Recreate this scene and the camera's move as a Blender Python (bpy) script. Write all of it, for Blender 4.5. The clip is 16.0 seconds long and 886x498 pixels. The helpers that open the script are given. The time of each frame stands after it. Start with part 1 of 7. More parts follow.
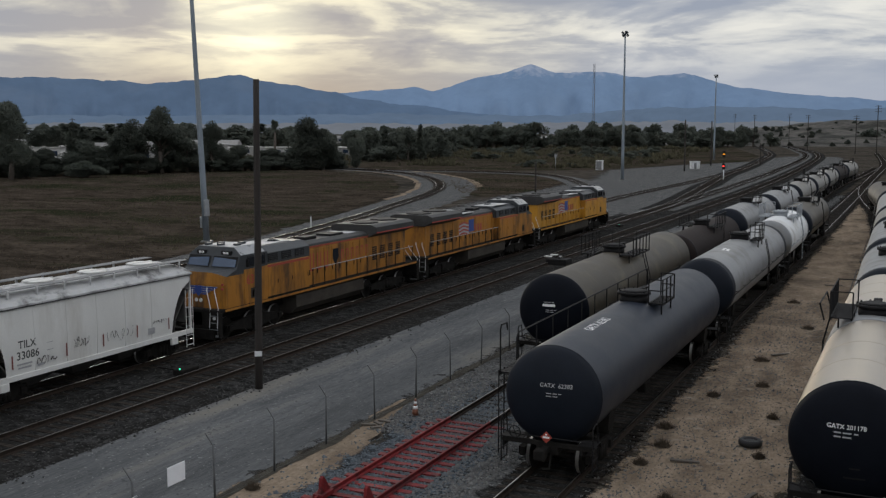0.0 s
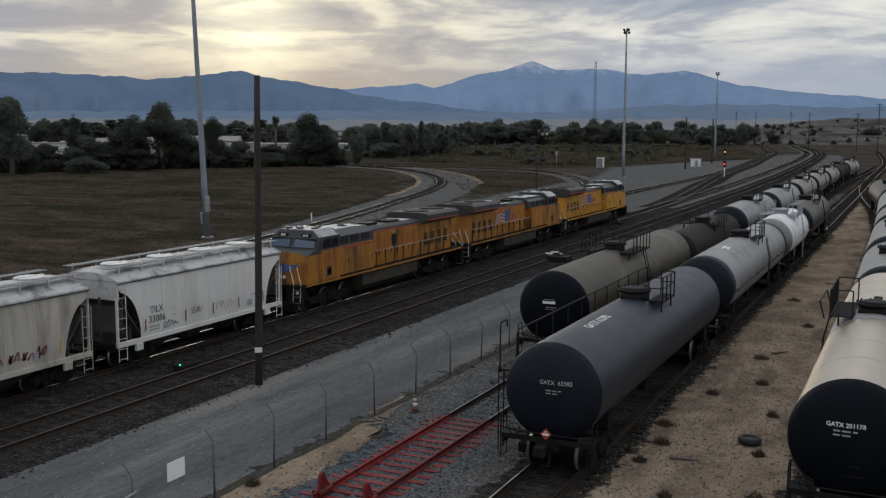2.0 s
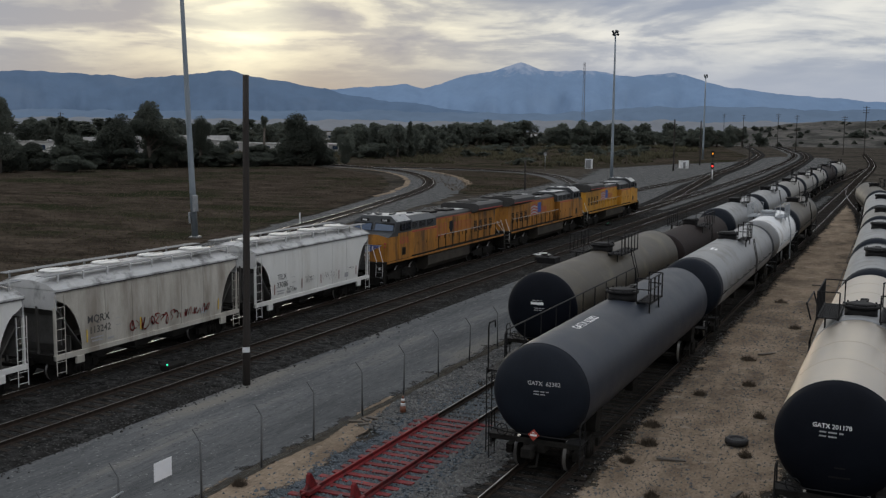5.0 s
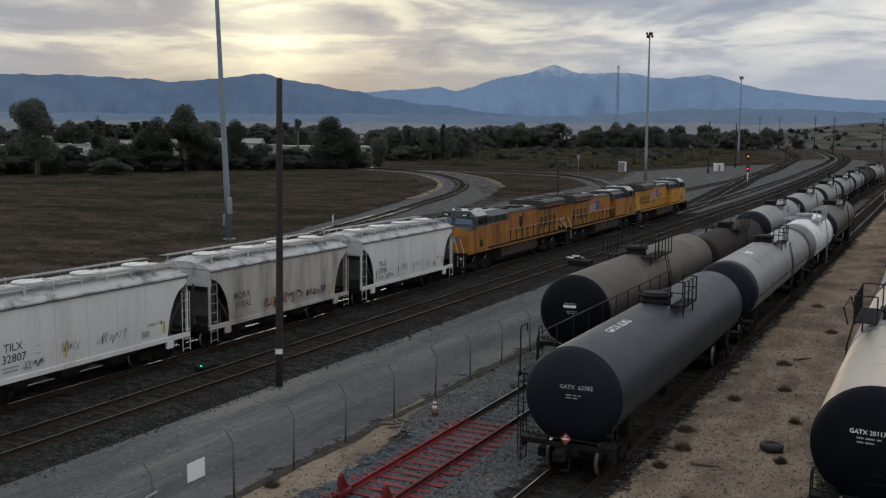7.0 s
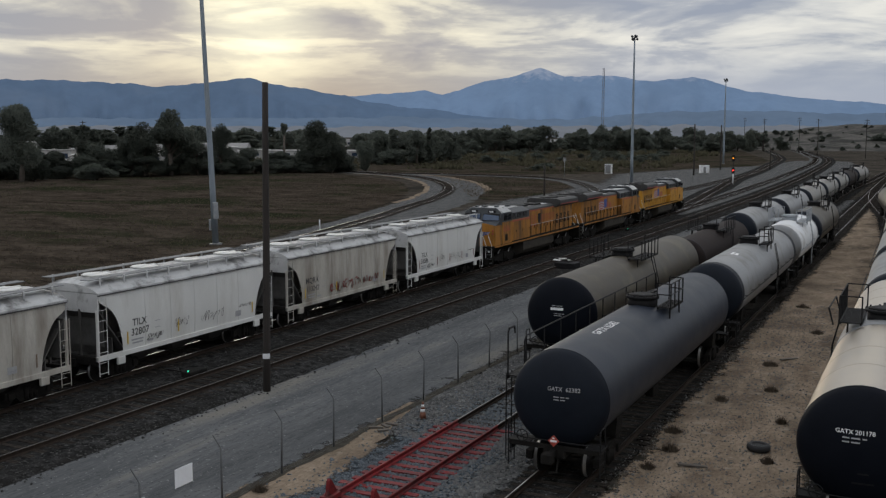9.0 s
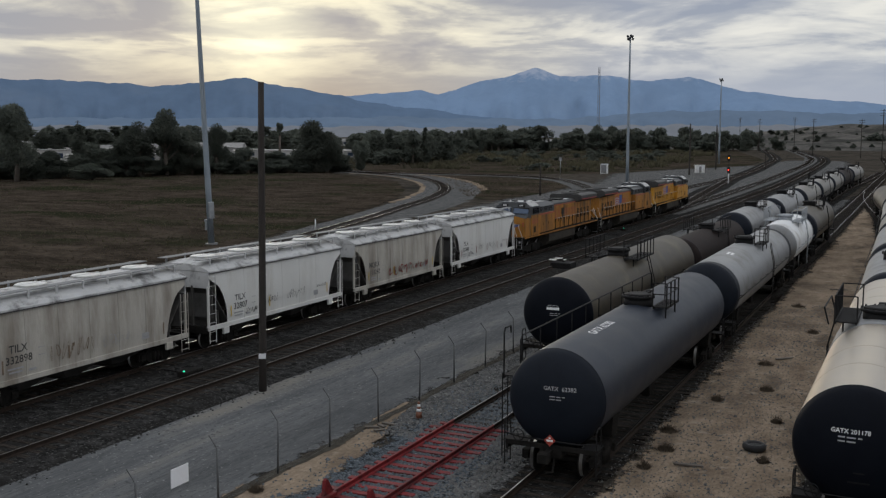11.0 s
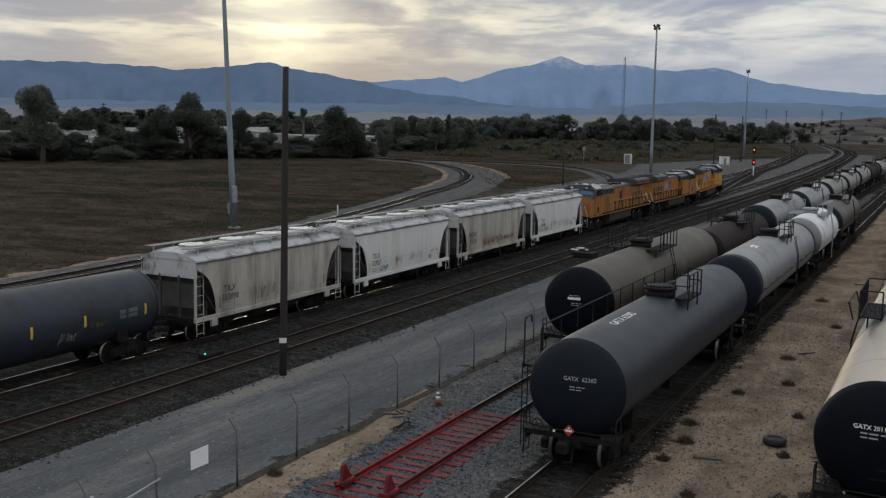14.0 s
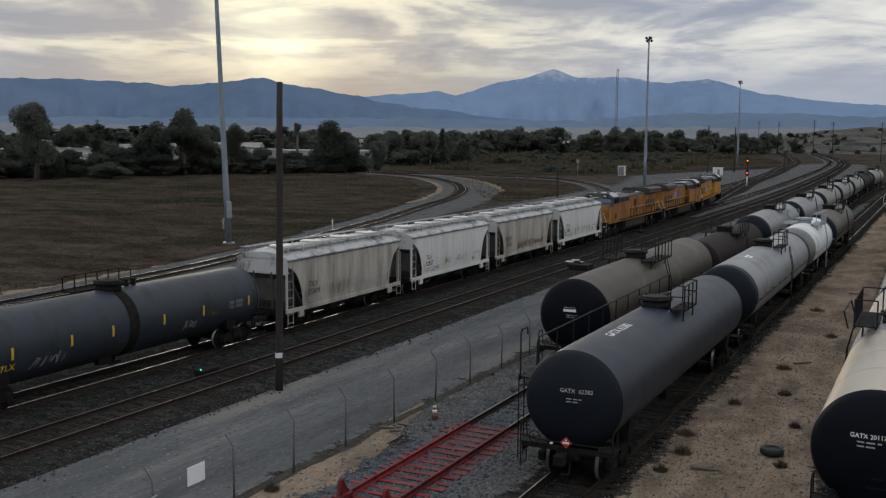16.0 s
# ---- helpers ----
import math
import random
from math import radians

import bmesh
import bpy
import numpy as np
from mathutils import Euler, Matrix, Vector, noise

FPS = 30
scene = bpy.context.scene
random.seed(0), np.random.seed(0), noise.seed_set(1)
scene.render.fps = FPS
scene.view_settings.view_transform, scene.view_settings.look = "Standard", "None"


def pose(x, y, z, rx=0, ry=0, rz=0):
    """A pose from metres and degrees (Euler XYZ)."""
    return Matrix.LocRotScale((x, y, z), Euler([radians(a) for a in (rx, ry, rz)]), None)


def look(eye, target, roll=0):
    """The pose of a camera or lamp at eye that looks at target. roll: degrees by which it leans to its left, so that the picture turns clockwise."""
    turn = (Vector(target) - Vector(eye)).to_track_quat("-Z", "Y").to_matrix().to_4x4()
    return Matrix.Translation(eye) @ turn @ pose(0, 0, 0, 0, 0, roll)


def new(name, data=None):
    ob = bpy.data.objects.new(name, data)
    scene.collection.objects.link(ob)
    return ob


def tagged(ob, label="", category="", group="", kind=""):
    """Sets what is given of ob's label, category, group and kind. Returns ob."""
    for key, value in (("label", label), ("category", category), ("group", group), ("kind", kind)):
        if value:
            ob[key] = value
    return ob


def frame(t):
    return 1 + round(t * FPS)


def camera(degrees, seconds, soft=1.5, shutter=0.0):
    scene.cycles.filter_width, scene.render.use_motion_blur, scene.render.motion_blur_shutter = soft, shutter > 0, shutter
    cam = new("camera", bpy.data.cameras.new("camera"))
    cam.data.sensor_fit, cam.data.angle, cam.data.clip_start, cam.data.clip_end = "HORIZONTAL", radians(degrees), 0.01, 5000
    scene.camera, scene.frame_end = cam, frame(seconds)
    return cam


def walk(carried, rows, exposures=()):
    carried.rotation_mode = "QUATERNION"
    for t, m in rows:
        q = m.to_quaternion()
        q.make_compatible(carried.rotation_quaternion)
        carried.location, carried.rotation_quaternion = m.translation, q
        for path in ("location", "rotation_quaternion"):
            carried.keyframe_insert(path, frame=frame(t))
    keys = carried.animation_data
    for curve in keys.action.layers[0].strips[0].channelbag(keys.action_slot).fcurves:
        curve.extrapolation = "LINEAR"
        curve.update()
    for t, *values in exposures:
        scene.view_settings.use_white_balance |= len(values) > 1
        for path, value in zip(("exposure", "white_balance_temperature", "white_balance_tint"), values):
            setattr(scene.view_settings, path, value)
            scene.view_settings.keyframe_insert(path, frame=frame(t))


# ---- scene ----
import functools
import itertools

# ---------------------------------------------------------------- camera
cam = camera(47.54, 16.0, soft=1.3, shutter=0.0)


def aim(x, y, z, yaw, pitch, roll):
    """A camera pose: yaw to the left of +y, pitch upward, roll about the view axis, in degrees."""
    return pose(x, y, z) @ pose(0, 0, 0, 0, 0, yaw) @ pose(0, 0, 0, 90 + pitch) @ pose(0, 0, 0, 0, 0, roll)


VIEW = (
    (0, 0.000, 0.000, 10.100, 25.530, -6.697, -0.000),
    (0.5, -0.007, 0.019, 10.098, 25.538, -6.704, -0.011),
    (1, 0.006, 0.012, 10.100, 25.660, -6.861, 0.113),
    (1.5, 0.007, 0.014, 10.092, 25.644, -6.944, 0.225),
    (2, 0.012, -0.003, 10.104, 25.564, -6.881, 0.201),
    (2.5, 0.010, 0.006, 10.099, 25.311, -6.856, 0.247),
    (3, 0.007, -0.014, 10.099, 25.052, -6.834, 0.330),
    (3.5, 0.003, 0.001, 10.090, 24.832, -6.779, 0.392),
    (4, 0.000, -0.005, 10.099, 24.792, -6.828, 0.479),
    (6.5, 0.011, 0.012, 10.096, 25.986, -6.759, 0.516),
    (7, 0.011, 0.026, 10.095, 26.772, -6.704, 0.427),
    (7.5, 0.010, 0.026, 10.095, 26.328, -6.670, 0.269),
    (8, 0.012, 0.006, 10.094, 25.851, -6.669, 0.299),
    (8.5, 0.015, -0.000, 10.093, 25.834, -6.554, 0.335),
    (9, 0.025, 0.004, 10.092, 26.030, -6.504, 0.130),
    (11.5, 0.015, -0.003, 10.094, 25.687, -6.548, 0.211),
    (12, 0.012, -0.001, 10.095, 25.730, -6.643, 0.392),
    (12.5, 0.012, 0.011, 10.086, 26.264, -6.911, 0.627),
    (13, -0.008, 0.026, 10.095, 26.739, -7.236, 0.833),
    (13.5, -0.018, 0.019, 10.096, 26.927, -7.363, 0.981),
    (14, -0.026, 0.039, 10.088, 27.004, -7.236, 0.990),
    (14.5, -0.030, 0.018, 10.092, 26.932, -7.013, 0.939),
    (15, -0.027, 0.029, 10.093, 27.051, -6.829, 0.732),
    (15.5, -0.025, 0.027, 10.084, 27.017, -6.613, 0.489),
    (16, -0.017, 0.012, 10.084, 26.729, -6.467, 0.457),
)
walk(cam, [(r[0], aim(*r[1:])) for r in VIEW])

# ---------------------------------------------------------------- light
SUN_AZ, SUN_EL = radians(-36.4), radians(5.6)
SUN_DIR = Vector((math.sin(SUN_AZ) * math.cos(SUN_EL), math.cos(SUN_AZ) * math.cos(SUN_EL), math.sin(SUN_EL)))
scene.view_settings.exposure = 0.0


def nodes_of(tree):
    def n(kind, **props):
        nd = tree.nodes.new(kind)
        for k, v in props.items():
            if k == "op":
                nd.operation = v
            elif k == "at":
                for i, val in v.items():
                    nd.inputs[i].default_value = val
        return nd

    def link(a, ai, b, bi):
        tree.links.new(a.outputs[ai], b.inputs[bi])
    return n, link


def ramp(n, stops):
    nd = n("ShaderNodeValToRGB")
    el = nd.color_ramp.elements
    while len(el) < len(stops):
        el.new(0.5)
    for e, (p, c) in zip(el, stops):
        e.position = p
        e.color = (*c, 1) if len(c) == 3 else c
    return nd


def make_world():
    w = bpy.data.worlds.new("sky")
    scene.world = w
    w.use_nodes = True
    tree = w.node_tree
    tree.nodes.clear()
    n, link = nodes_of(tree)
    out, bg = n("ShaderNodeOutputWorld"), n("ShaderNodeBackground")
    bg.inputs[1].default_value = 0.85
    link(bg, 0, out, 0)
    tc, sep = n("ShaderNodeTexCoord"), n("ShaderNodeSeparateXYZ")
    link(tc, 0, sep, 0)
    # cloud layer seen in perspective: direction divided by height
    up = n("ShaderNodeMath", op="MAXIMUM", at={1: 0.0})
    link(sep, 2, up, 0)
    den = n("ShaderNodeMath", op="ADD", at={1: 0.11})
    link(up, 0, den, 0)
    inv = n("ShaderNodeMath", op="DIVIDE", at={0: 1.0})
    link(den, 0, inv, 1)
    sc = n("ShaderNodeVectorMath", op="SCALE")
    link(tc, 0, sc, 0)
    link(inv, 0, sc, "Scale")
    mp = n("ShaderNodeMapping", at={1: (3.1, 1.7, 0), 2: (0, 0, radians(36)), 3: (0.80, 0.80, 0.0)})
    link(sc, 0, mp, 0)
    big = n("ShaderNodeTexNoise", at={"Scale": 0.95, "Detail": 5.0, "Roughness": 0.55, "Distortion": 0.1})
    link(mp, 0, big, "Vector")
    fine = n("ShaderNodeTexNoise", at={"Scale": 2.6, "Detail": 10.0, "Roughness": 0.60, "Distortion": 0.2})
    link(mp, 0, fine, "Vector")
    mixn = n("ShaderNodeMath", op="MULTIPLY_ADD", at={1: 0.34})
    link(big, 0, mixn, 0)
    half = n("ShaderNodeMath", op="MULTIPLY", at={1: 0.20})
    link(fine, 0, half, 0)
    # long flat streaks of broken cloud
    flat = n("ShaderNodeMapping", at={1: (0.35, 0.2, 0.45), 2: (0, radians(2.0), 0), 3: (6.0, 6.0, 27.0)})
    link(tc, 0, flat, 0)
    streak = n("ShaderNodeTexNoise", at={"Scale": 1.0, "Detail": 9.0, "Roughness": 0.54, "Distortion": 0.6})
    link(flat, 0, streak, "Vector")
    st = n("ShaderNodeMath", op="MULTIPLY_ADD", at={1: 0.46})
    link(streak, 0, st, 0)
    link(half, 0, st, 2)
    link(st, 0, mixn, 2)
    # closeness to the veiled sun
    dot = n("ShaderNodeVectorMath", op="DOT_PRODUCT")
    link(tc, 0, dot, 0)
    dot.inputs[1].default_value = SUN_DIR
    near = n("ShaderNodeMapRange", at={1: 0.935, 2: 0.995, 3: 0.0, 4: 1.0})
    link(dot, "Value", near, 0)
    tight = n("ShaderNodeMapRange", at={1: 0.9955, 2: 1.0, 3: 0.0, 4: 1.0})
    link(dot, "Value", tight, 0)
    tight2 = n("ShaderNodeMath", op="POWER", at={1: 2.0})
    link(tight, 0, tight2, 0)
    # gaps let the light through
    gaps = ramp(n, [(0.425, (0, 0, 0)), (0.48, (0.24, 0.24, 0.24)), (0.515, (0.64, 0.64, 0.64)), (0.57, (1, 1, 1))])
    link(mixn, 0, gaps, 0)
    cloud = n("ShaderNodeMix")
    cloud.data_type = "RGBA"
    cloud.inputs[6].default_value = (0.365, 0.405, 0.475, 1)
    cloud.inputs[7].default_value = (0.39, 0.40, 0.42, 1)
    link(near, 0, cloud, 0)
    lit = n("ShaderNodeMix")
    lit.data_type = "RGBA"
    lit.inputs[6].default_value = (0.93, 0.90, 0.80, 1)
    lit.inputs[7].default_value = (1.08, 1.0, 0.74, 1)
    link(near, 0, lit, 0)
    sky = n("ShaderNodeMix")
    sky.data_type = "RGBA"
    link(gaps, 0, sky, 0)
    link(cloud, 2, sky, 6)
    link(lit, 2, sky, 7)
    # even haze low over the horizon
    haze = n("ShaderNodeMapRange", at={1: 0.040, 2: 0.085, 3: 0.88, 4: 0.0})
    link(up, 0, haze, 0)
    hcol = n("ShaderNodeMix")
    hcol.data_type = "RGBA"
    hcol.inputs[6].default_value = (0.45, 0.495, 0.565, 1)
    hcol.inputs[7].default_value = (0.325, 0.345, 0.345, 1)
    link(near, 0, hcol, 0)
    low = n("ShaderNodeMix")
    low.data_type = "RGBA"
    link(haze, 0, low, 0)
    link(sky, 2, low, 6)
    link(hcol, 2, low, 7)
    glow = n("ShaderNodeMix")
    glow.data_type, glow.blend_type = "RGBA", "ADD"
    glow.inputs[7].default_value = (0.40, 0.38, 0.22, 1)
    link(tight2, 0, glow, 0)
    link(low, 2, glow, 6)
    ns = n("ShaderNodeTexSky")
    ns.sky_type, ns.sun_disc, ns.sun_elevation, ns.sun_rotation = "NISHITA", False, SUN_EL, SUN_AZ
    add = n("ShaderNodeMix")
    add.data_type, add.blend_type = "RGBA", "ADD"
    add.inputs[0].default_value = 0.004
    link(glow, 2, add, 6)
    link(ns, 0, add, 7)
    # a cloud deck is brightest overhead
    lift = n("ShaderNodeMapRange", at={1: 0.15, 2: 0.9, 3: 1.0, 4: 1.62})
    link(up, 0, lift, 0)
    cool = n("ShaderNodeVectorMath", op="MULTIPLY")
    cool.inputs[1].default_value = (0.975, 1.0, 1.065)
    link(add, 2, cool, 0)
    deck = n("ShaderNodeVectorMath", op="SCALE")
    link(cool, 0, deck, 0)
    link(lift, 0, deck, "Scale")
    link(deck, 0, bg, 0)


make_world()
sun = new("sun", bpy.data.lights.new("sun", "SUN"))
sun.data.energy, sun.data.angle, sun.data.color = 0.45, radians(16), (1.0, 0.91, 0.78)
sun.matrix_world = look(SUN_DIR * 50, (0, 0, 0))

# ---------------------------------------------------------------- materials


def surface(name, base, second, rough=0.8, scale=3.0, metal=0.0, fine=40.0, bump=0.3, spread=(0.35, 0.65), coord="Object",
            third=None, third_scale=0.3, third_at=(0.5, 0.62), stretch=(1, 1, 1), spec=0.5, vary=0.0, speck=None):
    """A procedural surface: two colours mixed by noise at two scales, an optional third in larger stains, and a fine relief."""
    m = bpy.data.materials.new(name)
    m.use_nodes = True
    tree = m.node_tree
    n, link = nodes_of(tree)
    b = tree.nodes["Principled BSDF"]
    tc = n("ShaderNodeTexCoord")
    mp = n("ShaderNodeMapping", at={3: stretch})
    link(tc, coord, mp, 0)
    a = n("ShaderNodeTexNoise", at={"Scale": scale, "Detail": 6.0, "Roughness": 0.6})
    link(mp, 0, a, "Vector")
    f = n("ShaderNodeTexNoise", at={"Scale": fine, "Detail": 3.0, "Roughness": 0.7})
    link(mp, 0, f, "Vector")
    av = n("ShaderNodeMath", op="MULTIPLY_ADD", at={1: 0.6})
    link(a, 0, av, 0)
    fh = n("ShaderNodeMath", op="MULTIPLY", at={1: 0.4})
    link(f, 0, fh, 0)
    link(fh, 0, av, 2)
    r = ramp(n, [(spread[0], base), (spread[1], second)])
    link(av, 0, r, 0)
    col = (r, 0)
    if third:
        s = n("ShaderNodeTexNoise", at={"Scale": third_scale, "Detail": 5.0, "Roughness": 0.65})
        link(mp, 0, s, "Vector")
        sr = ramp(n, [(third_at[0], (0, 0, 0)), (third_at[1], (1, 1, 1))])
        link(s, 0, sr, 0)
        mx = n("ShaderNodeMix")
        mx.data_type = "RGBA"
        mx.inputs[7].default_value = (*third, 1)
        link(sr, 0, mx, 0)
        link(*col, mx, 6)
        col = (mx, 2)
    for tone, size, lo, hi in speck or ():
        s = n("ShaderNodeTexNoise", at={"Scale": size, "Detail": 2.0, "Roughness": 0.6})
        link(tc, coord, s, "Vector")
        sr = ramp(n, [(lo, (0, 0, 0)), (hi, (1, 1, 1))])
        link(s, 0, sr, 0)
        mx = n("ShaderNodeMix")
        mx.data_type = "RGBA"
        mx.inputs[7].default_value = (*tone, 1)
        link(sr, 0, mx, 0)
        link(*col, mx, 6)
        col = (mx, 2)
    if vary:
        oi = n("ShaderNodeObjectInfo")
        mr = n("ShaderNodeMapRange", at={3: 1 - vary, 4: 1 + vary})
        link(oi, "Random", mr, 0)
        hv = n("ShaderNodeHueSaturation")
        link(mr, 0, hv, "Value")
        link(*col, hv, "Color")
        col = (hv, 0)
    link(*col, b, "Base Color")
    b.inputs["Metallic"].default_value = metal
    b.inputs["Specular IOR Level"].default_value = spec
    rr = n("ShaderNodeMapRange", at={3: max(0.05, rough - 0.1), 4: min(1.0, rough + 0.12)})
    link(a, 0, rr, 0)
    link(rr, 0, b, "Roughness")
    if bump:
        bp = n("ShaderNodeBump", at={"Strength": bump, "Distance": 0.02})
        link(f, 0, bp, "Height")
        link(bp, 0, b, "Normal")
    return m


def glowing(name, colour, strength):
    m = bpy.data.materials.new(name)
    m.use_nodes = True
    b = m.node_tree.nodes["Principled BSDF"]
    b.inputs["Base Color"].default_value = (*colour, 1)
    b.inputs["Emission Color"].default_value = (*colour, 1)
    b.inputs["Emission Strength"].default_value = strength
    return m


